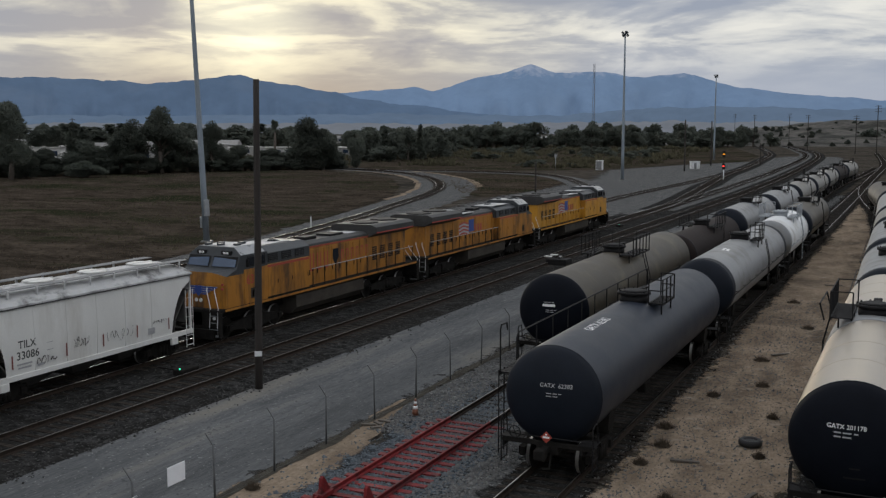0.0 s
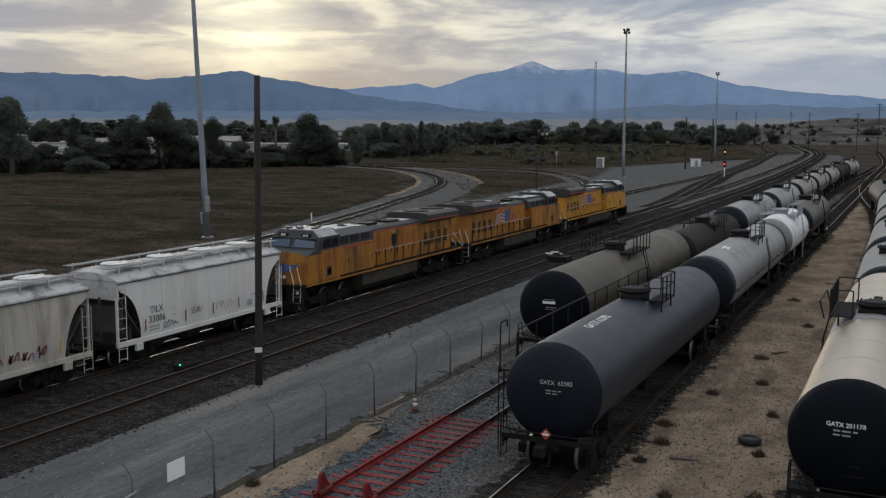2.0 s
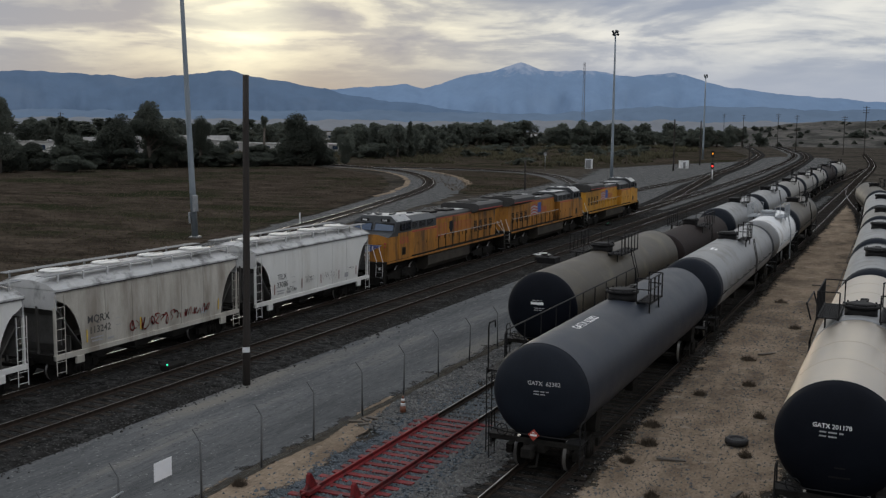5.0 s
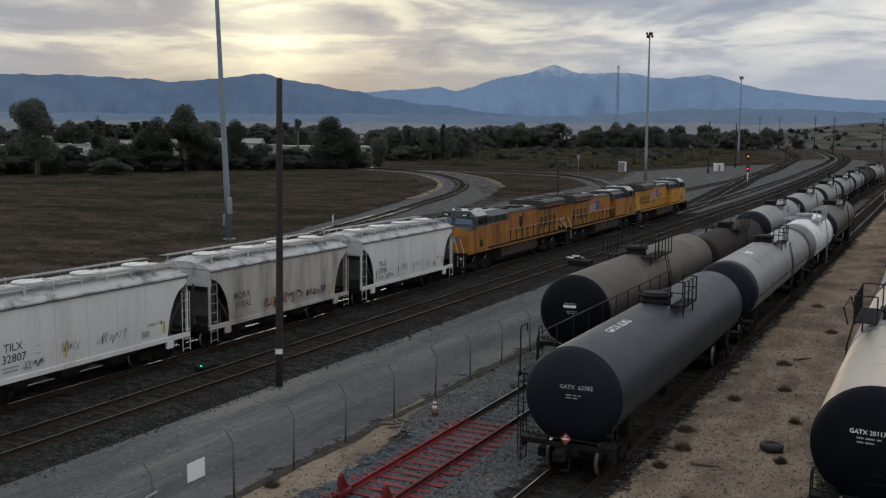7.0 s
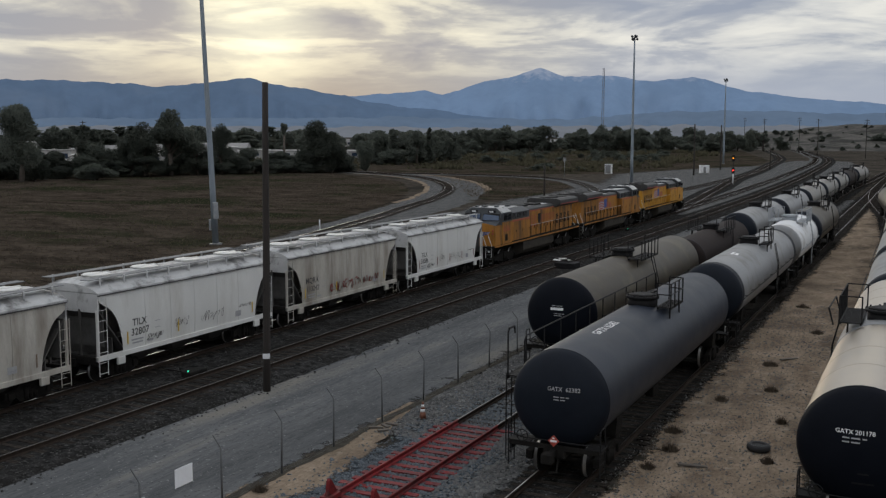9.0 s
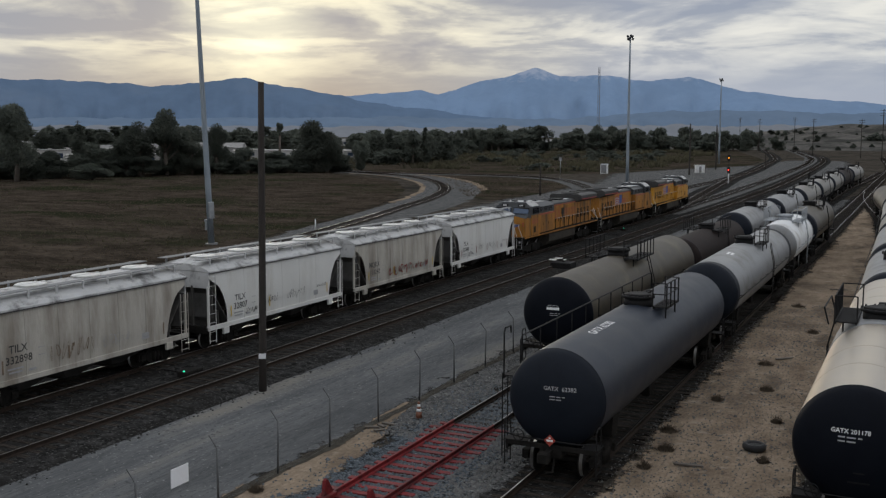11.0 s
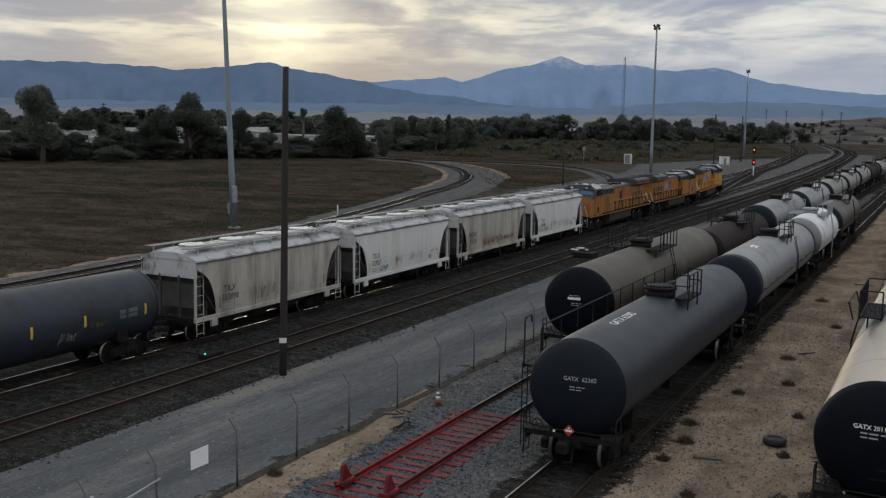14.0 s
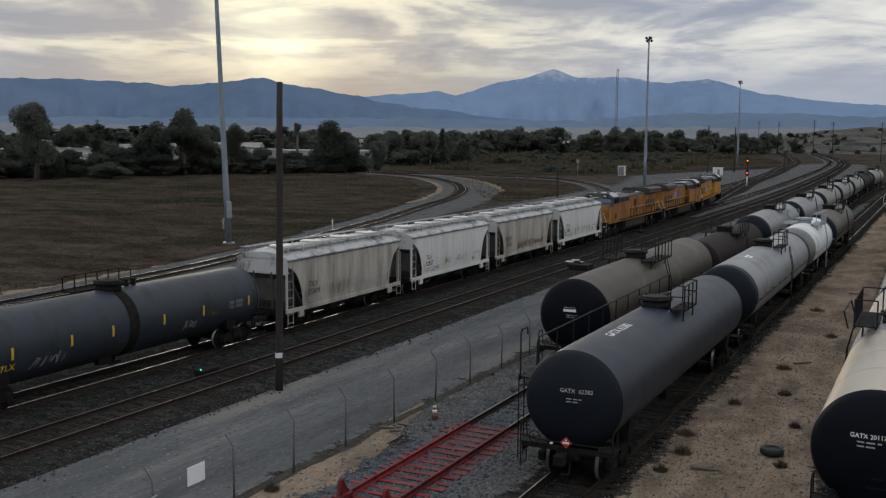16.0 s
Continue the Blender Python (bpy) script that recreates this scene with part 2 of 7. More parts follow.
S = surface
M = dict(
    dirt=S("dirt", (0.036, 0.032, 0.028), (0.085, 0.074, 0.061), 0.95, 0.4, fine=5, bump=0.5, spread=(0.43, 0.57), third=(0.032, 0.030, 0.026), third_scale=0.06, spec=0.0),
    sand=S("sand", (0.160, 0.122, 0.090), (0.300, 0.236, 0.176), 0.95, 0.8, fine=10, bump=0.45, spread=(0.40, 0.60), third=(0.115, 0.092, 0.071), third_scale=0.35, third_at=(0.50, 0.66), stretch=(1, 0.45, 1), spec=0.0, speck=[((0.085, 0.072, 0.060), 3.2, 0.64, 0.74), ((0.06, 0.052, 0.045), 9.0, 0.655, 0.70), ((0.34, 0.29, 0.235), 1.1, 0.60, 0.80)]),
    gravel=S("gravel", (0.080, 0.083, 0.086), (0.140, 0.143, 0.146), 0.92, 0.6, fine=10, bump=0.6, spread=(0.40, 0.60), third=(0.185, 0.172, 0.152), third_scale=0.3, third_at=(0.54, 0.70), stretch=(1, 0.14, 1), spec=0.0, speck=[((0.075, 0.076, 0.078), 6.0, 0.60, 0.68), ((0.24, 0.24, 0.24), 9.0, 0.64, 0.72)]),
    ballast=S("ballast", (0.013, 0.0128, 0.0125), (0.050, 0.049, 0.048), 0.92, 2.2, fine=11, bump=1.0, spread=(0.43, 0.60), third=(0.020, 0.019, 0.018), third_scale=0.35, third_at=(0.48, 0.6), spec=0.0, speck=[((0.10, 0.098, 0.094), 8.0, 0.62, 0.68)]),
    blue_ballast=S("blue_ballast", (0.020, 0.024, 0.028), (0.098, 0.112, 0.126), 0.9, 4.0, fine=12, bump=1.0, spread=(0.42, 0.58), spec=0.0, speck=[((0.20, 0.22, 0.24), 9.0, 0.61, 0.67)]),
    grey_ballast=S("grey_ballast", (0.066, 0.067, 0.068), (0.136, 0.136, 0.135), 0.92, 1.0, fine=9, bump=0.8, spread=(0.41, 0.59), spec=0.0, speck=[((0.03, 0.03, 0.03), 7.0, 0.57, 0.63), ((0.24, 0.235, 0.225), 8.5, 0.60, 0.66)]),
    field=S("field", (0.024, 0.0195, 0.0155), (0.076, 0.061, 0.048), 0.95, 0.30, fine=1.6, bump=0.8, spread=(0.42, 0.60), third=(0.022, 0.024, 0.014), third_scale=0.07, third_at=(0.50, 0.60), stretch=(0.6, 1.0, 1), spec=0.0, speck=[((0.075, 0.063, 0.048), 1.3, 0.60, 0.72)]),
    rail=S("rail_steel", (0.34, 0.335, 0.33), (0.55, 0.545, 0.535), 0.30, 3, metal=1.0, bump=0.0),
    rail_dull=S("dull_rail_steel", (0.16, 0.155, 0.15), (0.26, 0.255, 0.25), 0.33, 3, metal=0.7, bump=0.0, spec=0.5),
    rail_rust=S("rail_rust", (0.020, 0.015, 0.012), (0.045, 0.034, 0.028), 0.85, 5, bump=0.2, spec=0.1),
    tie=S("tie_wood", (0.016, 0.014, 0.013), (0.060, 0.052, 0.045), 0.9, 2, stretch=(1, 8, 1), spread=(0.42, 0.6), vary=0.3, spec=0.0),
    red=S("red_paint", (0.13, 0.011, 0.014), (0.21, 0.021, 0.022), 0.6, 6, third=(0.075, 0.016, 0.017), third_scale=2.5, third_at=(0.46, 0.6), vary=0.25, spec=0.25),
    shell=S("blue_grey_paint", (0.016, 0.021, 0.032), (0.026, 0.032, 0.046), 0.46, 1.2, bump=0.05, third=(0.034, 0.037, 0.045), third_scale=0.5, third_at=(0.5, 0.75), spec=0.26),
    navy=S("navy_black_paint", (0.0070, 0.0095, 0.0150), (0.0115, 0.0150, 0.0225), 0.55, 1.5, bump=0.03, spec=0.12),
    pitch=S("black_end_paint", (0.0035, 0.0046, 0.0078), (0.0066, 0.0082, 0.0125), 0.6, 1.5, bump=0.05, spec=0.07),
    black=S("black_steel", (0.008, 0.008, 0.009), (0.019, 0.018, 0.018), 0.65, 4, bump=0.1, spec=0.16),
    under=S("grimy_steel", (0.009, 0.0085, 0.008), (0.024, 0.022, 0.020), 0.85, 4, bump=0.3, spec=0.08),
    tan=S("tan_paint", (0.042, 0.035, 0.026), (0.074, 0.062, 0.046), 0.5, 0.8, bump=0.08, third=(0.110, 0.094, 0.060), third_scale=0.6, third_at=(0.50, 0.72), spec=0.30),
    brown=S("brown_paint", (0.014, 0.0105, 0.010), (0.032, 0.023, 0.021), 0.75, 1.0, bump=0.1, spec=0.15),
    grey=S("grey_paint", (0.17, 0.174, 0.18), (0.25, 0.255, 0.262), 0.42, 1.0, bump=0.05, third=(0.13, 0.125, 0.113), third_scale=0.5, third_at=(0.48, 0.66), spec=0.4),
    white=S("white_paint", (0.62, 0.63, 0.64), (0.74, 0.75, 0.76), 0.5, 1.0, bump=0.05, third=(0.48, 0.47, 0.45), third_scale=0.7),
    silver=S("brushed_aluminium", (0.46, 0.405, 0.335), (0.56, 0.495, 0.415), 0.33, 0.8, metal=1.0, bump=0.0),
    hopper=S("hopper_paint", (0.60, 0.595, 0.575), (0.70, 0.695, 0.675), 0.6, 0.8, bump=0.04, third=(0.48, 0.46, 0.425), third_scale=0.45, third_at=(0.54, 0.74), stretch=(1, 1, 0.25)),
    hopper_worn=S("worn_hopper_paint", (0.38, 0.355, 0.31), (0.52, 0.495, 0.45), 0.65, 0.9, bump=0.08, third=(0.23, 0.20, 0.165), third_scale=0.7, third_at=(0.48, 0.70), stretch=(1, 1, 0.2)),
    roof_white=S("roof_paint", (0.42, 0.42, 0.42), (0.56, 0.56, 0.56), 0.65, 1.5, bump=0.1, third=(0.16, 0.157, 0.153), third_scale=0.8, third_at=(0.49, 0.64), stretch=(1.6, 1, 1), spec=0.25),
    yellow=S("yellow_paint", (0.31, 0.130, 0.019), (0.43, 0.185, 0.028), 0.5, 1.0, bump=0.06, third=(0.095, 0.048, 0.020), third_scale=1.2, third_at=(0.46, 0.68), stretch=(1, 1, 0.28), spec=0.3),
    bright_yellow=S("clean_yellow_paint", (0.46, 0.22, 0.025), (0.56, 0.28, 0.035), 0.45, 1.0, bump=0.04, third=(0.28, 0.13, 0.03), third_scale=0.9, third_at=(0.5, 0.72), spec=0.3),
    loco_grey=S("loco_grey_paint", (0.028, 0.031, 0.034), (0.055, 0.059, 0.064), 0.45, 1.5, bump=0.08, spec=0.35),
    loco_roof=S("sooty_roof", (0.016, 0.016, 0.016), (0.045, 0.043, 0.042), 0.6, 1.5, bump=0.15),
    bare=S("pale_roof_panel", (0.60, 0.60, 0.58), (0.72, 0.72, 0.70), 0.5, 2, bump=0.05),
    red_mark=S("red_marking", (0.27, 0.035, 0.022), (0.36, 0.055, 0.035), 0.5, 5, bump=0.0),
    blue_mark=S("blue_marking", (0.02, 0.05, 0.22), (0.03, 0.07, 0.28), 0.5, 5, bump=0.0),
    white_mark=S("white_marking", (0.72, 0.72, 0.72), (0.82, 0.82, 0.82), 0.5, 5, bump=0.0),
    grey_mark=S("faded_marking", (0.28, 0.28, 0.29), (0.40, 0.40, 0.41), 0.6, 5, bump=0.0),
    dusty=S("dusty_tank_paint", (0.035, 0.031, 0.027), (0.075, 0.066, 0.056), 0.85, 1.2, bump=0.1, spec=0.1),
    black_mark=S("black_marking", (0.03, 0.03, 0.03), (0.06, 0.06, 0.06), 0.6, 5, bump=0.0),
    yellow_mark=S("yellow_marking", (0.55, 0.36, 0.03), (0.68, 0.46, 0.05), 0.5, 5, bump=0.0),
    graffiti_red=S("red_spray", (0.28, 0.03, 0.03), (0.38, 0.05, 0.05), 0.6, 5, bump=0.0),
    # blue base colour stands in for sky mirrored in the panes
    glass=S("sky_blue_glass", (0.035, 0.055, 0.095), (0.055, 0.085, 0.14), 0.06, 2, metal=0.45, bump=0.0, spec=0.9),
    dark_glass=S("dark_cab_glass", (0.012, 0.014, 0.018), (0.022, 0.025, 0.03), 0.08, 2, bump=0.0, spec=0.6),
    pole=S("creosote_wood", (0.016, 0.013, 0.012), (0.040, 0.032, 0.027), 0.85, 3, bump=0.4, stretch=(4, 4, 0.3)),
    galv=S("galvanised_steel", (0.26, 0.28, 0.30), (0.38, 0.40, 0.42), 0.5, 3, metal=0.5, bump=0.05),
    leaf=S("leaves", (0.075, 0.086, 0.074), (0.118, 0.128, 0.108), 0.95, 0.5, fine=3, bump=0.0, third=(0.105, 0.096, 0.076), third_scale=0.22, third_at=(0.56, 0.70), vary=0.3, spec=0.02),
    bark=S("bark", (0.06, 0.05, 0.04), (0.12, 0.10, 0.085), 0.9, 4),
    scrub=S("dry_scrub", (0.080, 0.064, 0.049), (0.140, 0.112, 0.086), 0.9, 0.12, fine=0.8, bump=0.0, spread=(0.42, 0.6), spec=0.05),
    stone=S("stone", (0.25, 0.24, 0.23), (0.42, 0.41, 0.39), 0.9, 4, vary=0.3),
    wall_pale=S("pale_wall", (0.34, 0.33, 0.32), (0.44, 0.43, 0.42), 0.8, 1.0, vary=0.5),
    roof_grey=S("grey_roof", (0.16, 0.155, 0.15), (0.24, 0.235, 0.23), 0.85, 1.0, vary=0.3),
    board_grey=S("galvanised_grating", (0.15, 0.155, 0.16), (0.25, 0.255, 0.26), 0.75, 3, metal=0.2, bump=0.2, spec=0.2),
    slope_grey=S("light_grey_paint", (0.22, 0.225, 0.23), (0.30, 0.305, 0.31), 0.28, 2, bump=0.02, spec=0.7),
    sign_white=S("sign_enamel", (0.80, 0.80, 0.82), (0.86, 0.86, 0.88), 0.5, 3, bump=0.0),
    end_grey=S("end_sheet_and_seam_shade", (0.06, 0.058, 0.056), (0.11, 0.107, 0.103), 0.8, 2, bump=0.1, spec=0.2),
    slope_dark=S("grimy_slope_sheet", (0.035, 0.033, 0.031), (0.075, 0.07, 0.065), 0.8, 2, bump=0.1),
    rubber=S("rubber", (0.009, 0.009, 0.010), (0.020, 0.020, 0.021), 0.7, 5),
    green_lamp=glowing("green_lamp", (0.05, 1.0, 0.55), 0.9),
    red_lamp=glowing("red_lamp", (1.0, 0.04, 0.03), 3.5),
    amber_lamp=glowing("amber_lamp", (1.0, 0.35, 0.02), 1.5),
)


def leafy(m, share):
    """Lets a share of the light through thin leaves."""
    n, link = nodes_of(m.node_tree)
    b = m.node_tree.nodes["Principled BSDF"]
    tr, mx = n("ShaderNodeBsdfTranslucent"), n("ShaderNodeMixShader", at={0: share})
    m.node_tree.links.new(b.inputs["Base Color"].links[0].from_socket, tr.inputs[0])
    link(b, 0, mx, 1)
    link(tr, 0, mx, 2)
    link(mx, 0, m.node_tree.nodes["Material Output"], 0)


leafy(M["leaf"], 0.5)
leafy(M["scrub"], 0.5)
RAIL = 0.20     # height of the rail heads above the ground

# ---------------------------------------------------------------- mesh helpers


def mesh_object(name, bm, material, smooth=False):
    me = bpy.data.meshes.new(name)
    bm.to_mesh(me)
    bm.free()
    for mt in (material if isinstance(material, (list, tuple)) else [material]):
        me.materials.append(M[mt] if isinstance(mt, str) else mt)
    if smooth:
        me.polygons.foreach_set("use_smooth", [True] * len(me.polygons))
    return new(name, me)


def part(name, bm, material, parent, label="", smooth=False):
    ob = mesh_object(name, bm, material, smooth)
    ob.parent = parent
    return tagged(ob, label)


def thing(name, label, category, m=None, group="", kind=""):
    ob = new(name)
    ob.empty_display_size = 0.3
    if m is not None:
        ob.matrix_basis = m
    return tagged(ob, label, category, group, kind)


def box(bm, x0, x1, y0, y1, z0, z1, bevel=0.0, m=None):
    vs = [bm.verts.new((x, y, z)) for x in (x0, x1) for y in (y0, y1) for z in (z0, z1)]
    fs = [bm.faces.new([vs[i] for i in q]) for q in ((0, 1, 3, 2), (4, 6, 7, 5), (0, 4, 5, 1), (2, 3, 7, 6), (0, 2, 6, 4), (1, 5, 7, 3))]
    if bevel:
        es = list({e for f in fs for e in f.edges})
        got = bmesh.ops.bevel(bm, geom=es, offset=bevel, segments=1, affect="EDGES", profile=0.5)
        vs = list({v for f in got["faces"] for v in f.verts})
    if m is not None:
        bmesh.ops.transform(bm, matrix=m, verts=vs)
    return bm


def rod(bm, p, q, r, seg=8, r2=None, caps=True):
    """A round bar from p to q."""
    p, q = Vector(p), Vector(q)
    r2 = r if r2 is None else r2
    turn = (q - p).to_track_quat("Z", "Y").to_matrix()
    ring = [turn @ Vector((math.cos(2 * math.pi * k / seg), math.sin(2 * math.pi * k / seg), 0)) for k in range(seg)]
    a = [bm.verts.new(p + v * r) for v in ring]
    b = [bm.verts.new(q + v * r2) for v in ring]
    for k in range(seg):
        f = bm.faces.new((a[k], a[(k + 1) % seg], b[(k + 1) % seg], b[k]))
        f.smooth = seg > 6
    if caps:
        bm.faces.new(a[::-1])
        bm.faces.new(b)
    return bm


def rail_tube(bm, pts, r, seg=6):
    for p, q in zip(pts, pts[1:]):
        rod(bm, p, q, r, seg)
    return bm


def lathe_y(bm, prof, seg=40, z=0.0):
    """Turns (y, radius) pairs about an axis along y at height z."""
    rings = []
    for y, r in prof:
        if r < 1e-4:
            rings.append([bm.verts.new((0, y, z))])
        else:
            rings.append([bm.verts.new((r * math.sin(2 * math.pi * k / seg), y, z + r * math.cos(2 * math.pi * k / seg))) for k in range(seg)])
    for a, b in zip(rings, rings[1:]):
        for k in range(seg):
            j = (k + 1) % seg
            if len(a) == 1:
                f = bm.faces.new((a[0], b[j], b[k]))
            elif len(b) == 1:
                f = bm.faces.new((a[k], a[j], b[0]))
            else:
                f = bm.faces.new((a[k], a[j], b[j], b[k]))
            f.smooth = True
    return bm


def loft(bm, sections, close=True, caps=True):
    """Joins equal-length loops of points."""
    rings = [[bm.verts.new(p) for p in s] for s in sections]
    k = len(rings[0])
    for a, b in zip(rings, rings[1:]):
        for i in range(k if close else k - 1):
            bm.faces.new((a[i], a[(i + 1) % k], b[(i + 1) % k], b[i]))
    if caps:
        bm.faces.new(rings[0][::-1])
        bm.faces.new(rings[-1])
    return bm


def B():
    return bmesh.new()


def text_mesh(words, size, bold=0.012):
    """Flat lettering in the x-z plane, centred, as a bmesh."""
    cu = bpy.data.curves.new("lettering", "FONT")
    cu.body, cu.size, cu.align_x, cu.align_y, cu.resolution_u = words, size, "CENTER", "CENTER", 2
    cu.offset = bold * size
    ob = new("lettering", cu)
    dg = bpy.context.evaluated_depsgraph_get()
    me = bpy.data.meshes.new_from_object(ob.evaluated_get(dg))
    bm = B()
    bm.from_mesh(me)
    bpy.data.objects.remove(ob)
    bpy.data.meshes.remove(me)
    bpy.data.curves.remove(cu)
    for v in bm.verts:
        v.co = Vector((v.co.x, 0, v.co.y))
    return bm


def placed(bm, fn):
    for v in bm.verts:
        v.co = Vector(fn(v.co))
    return bm


def bars(rows):
    """Flat bars (x, z, width, height) in the x-z plane, for small print."""
    bm = B()
    for x, z, w, h in rows:
        k = max(1, int(w / 0.15))
        for i in range(k):
            x0, x1 = x - w / 2 + w * i / k, x - w / 2 + w * (i + 1) / k
            bm.faces.new([bm.verts.new(p) for p in ((x0, 0, z - h / 2), (x1, 0, z - h / 2), (x1, 0, z + h / 2), (x0, 0, z + h / 2))])
    return bm


# ---------------------------------------------------------------- tracks as paths


class Path:
    """A smooth line in plan through (x, y) points, by distance along it."""

    def __init__(self, pts, step=1.0):
        p = [Vector((*a, 0)) for a in pts]
        p = [2 * p[0] - p[1]] + p + [2 * p[-1] - p[-2]]
        out = []
        for i in range(1, len(p) - 2):
            k = max(2, int((p[i + 1] - p[i]).length / step))
            for j in range(k):
                t = j / k
                a, b, c, d = p[i - 1], p[i], p[i + 1], p[i + 2]
                la, lb, lc = (b - a).length, (c - b).length, (d - c).length
                m1, m2 = (c - a) * lb / (la + lb), (d - b) * lb / (lb + lc)
                h = t * t * t
                out.append(b * (2 * h - 3 * t * t + 1) + m1 * (h - 2 * t * t + t) + c * (3 * t * t - 2 * h) + m2 * (h - t * t))
        out.append(p[-2])
        self.p = np.array([tuple(v) for v in out])
        self.s = np.concatenate([[0], np.cumsum(np.linalg.norm(np.diff(self.p, axis=0), axis=1))])

    def at(self, s):
        return Vector((np.interp(s, self.s, self.p[:, 0]), np.interp(s, self.s, self.p[:, 1]), 0))

    def along(self, s):
        return (self.at(s + 0.3) - self.at(s - 0.3)).normalized()

    def s_at_y(self, y):
        return float(np.interp(y, self.p[:, 1], self.s))


def stand(path, s, base, z=RAIL, flip=False):
    """The pose of a vehicle with its trucks `base` apart, centred at s on a path."""
    a, b = path.at(s - base / 2), path.at(s + base / 2)
    d = b - a
    yaw = math.atan2(-d.x, d.y) + (math.pi if flip else 0)
    c = (a + b) / 2
    return Matrix.Translation((c.x, c.y, z)) @ Matrix.Rotation(yaw, 4, "Z")


P_TRAIN = Path([(-30.63, -75), (-30.63, 60), (-30.63, 105), (-30.63, 122), (-30.95, 134), (-31.8, 146), (-33.1, 159), (-35.0, 177), (-38.2, 207), (-41.2, 237), (-43.2, 270), (-46.3, 311), (-62, 465), (-120, 800)])
P_MAIN = Path([(-30.7, 120), (-30.9, 155), (-31.6, 193), (-33.7, 258), (-41.0, 400), (-52, 500), (-100, 760), (-190, 1000)], 3)
P_SECOND = Path([(-26.2, -75), (-26.2, 60), (-26.2, 145), (-26.5, 177), (-28.3, 244), (-33.2, 351), (-38, 423), (-50, 520), (-95, 760), (-180, 1000)], 2)
P_LEFT = Path([(-56.5, 178), (-50, 166), (-45.5, 160), (-42.6, 168), (-41.8, 190), (-42.2, 222)], 2)
P_PAIR = Path([(-38.8, 60), (-40.5, 110), (-41.7, 150), (-41.6, 200), (-42.4, 235)], 2)
P_WYE = Path([(-47, -40), (-47.6, 15), (-48.6, 40), (-51.4, 65), (-59.2, 100), (-65.4, 122.5), (-71.0, 142.6), (-79.7, 165.6), (-92.0, 188.2), (-105.5, 206.5), (-117.5, 218), (-131, 226), (-150, 236), (-190, 250)], 1)
P_LEG = Path([(-150, 236), (-131, 228.5), (-110.6, 230), (-97.5, 228.5), (-84, 223.5), (-73.7, 213), (-64.7, 197.5), (-56.1, 178), (-49, 155), (-44.5, 130), (-41, 105)], 1)
P_ROW2 = Path([(-13.78, 20.5), (-13.78, 60), (-13.9, 120), (-14.2, 160), (-14.2, 200), (-12.9, 240), (-12, 300)], 1)
P_ROW3 = Path([(-9.35, -5), (-9.35, 60), (-9.35, 110), (-9.5, 160), (-9.9, 220), (-11, 330), (-20, 500)], 1)
P_ROW4 = Path([(-1.28, -5), (-1.28, 50), (-1.5, 62), (-1.8, 80), (-2.2, 95), (-2.9, 115), (-4.3, 130), (-6.5, 150), (-8.5, 172), (-9.6, 195)], 1)


def ribbon(bm, path, prof, s0=None, s1=None, step=2.0, z=0.0):
    """Sweeps an open profile of (offset, z) along a path."""
    s0, s1 = path.s[0] if s0 is None else s0, path.s[-1] if s1 is None else s1
    k = max(1, int((s1 - s0) / step))
    rows = []
    for i in range(k + 1):
        s = s0 + (s1 - s0) * i / k
        c, d = path.at(s), path.along(s)
        side = Vector((d.y, -d.x, 0))
        rows.append([bm.verts.new(c + side * o + Vector((0, 0, h + z))) for o, h in prof])
    for a, b in zip(rows, rows[1:]):
        for i in range(len(prof) - 1):
            bm.faces.new((a[i], a[i + 1], b[i + 1], b[i]))
    return bm


def rail_strip(path, off, s0, s1, step):
    bm = B()
    ribbon(bm, path, [(off - 0.07, 0.03), (off - 0.055, 0.055), (off - 0.012, 0.075), (off - 0.012, 0.155), (off - 0.036, 0.165), (off - 0.036, 0.185)], s0, s1, step)
    ribbon(bm, path, [(off + 0.036, 0.185), (off + 0.036, 0.165), (off + 0.012, 0.155), (off + 0.012, 0.075), (off + 0.055, 0.055), (off + 0.07, 0.03)], s0, s1, step)
    for sd in (-1, 1):
        edge = [(off + sd * 0.036, 0.185), (off + sd * 0.030, 0.197), (off + sd * 0.019, RAIL)]
        ribbon(bm, path, edge if sd < 0 else edge[::-1], s0, s1, step)
    low = len(bm.faces)
    ribbon(bm, path, [(off - 0.019, RAIL + 0.0005), (off + 0.019, RAIL + 0.0005)], s0, s1, step)
    bm.faces.ensure_lookup_table()
    for i in range(low, len(bm.faces)):
        bm.faces[i].material_index = 1
    return bm


def tie_box(bm, m=None, half=1.3):
    return box(bm, -half, half, -0.11, 0.11, -0.10, 0.03, 0.0, m)


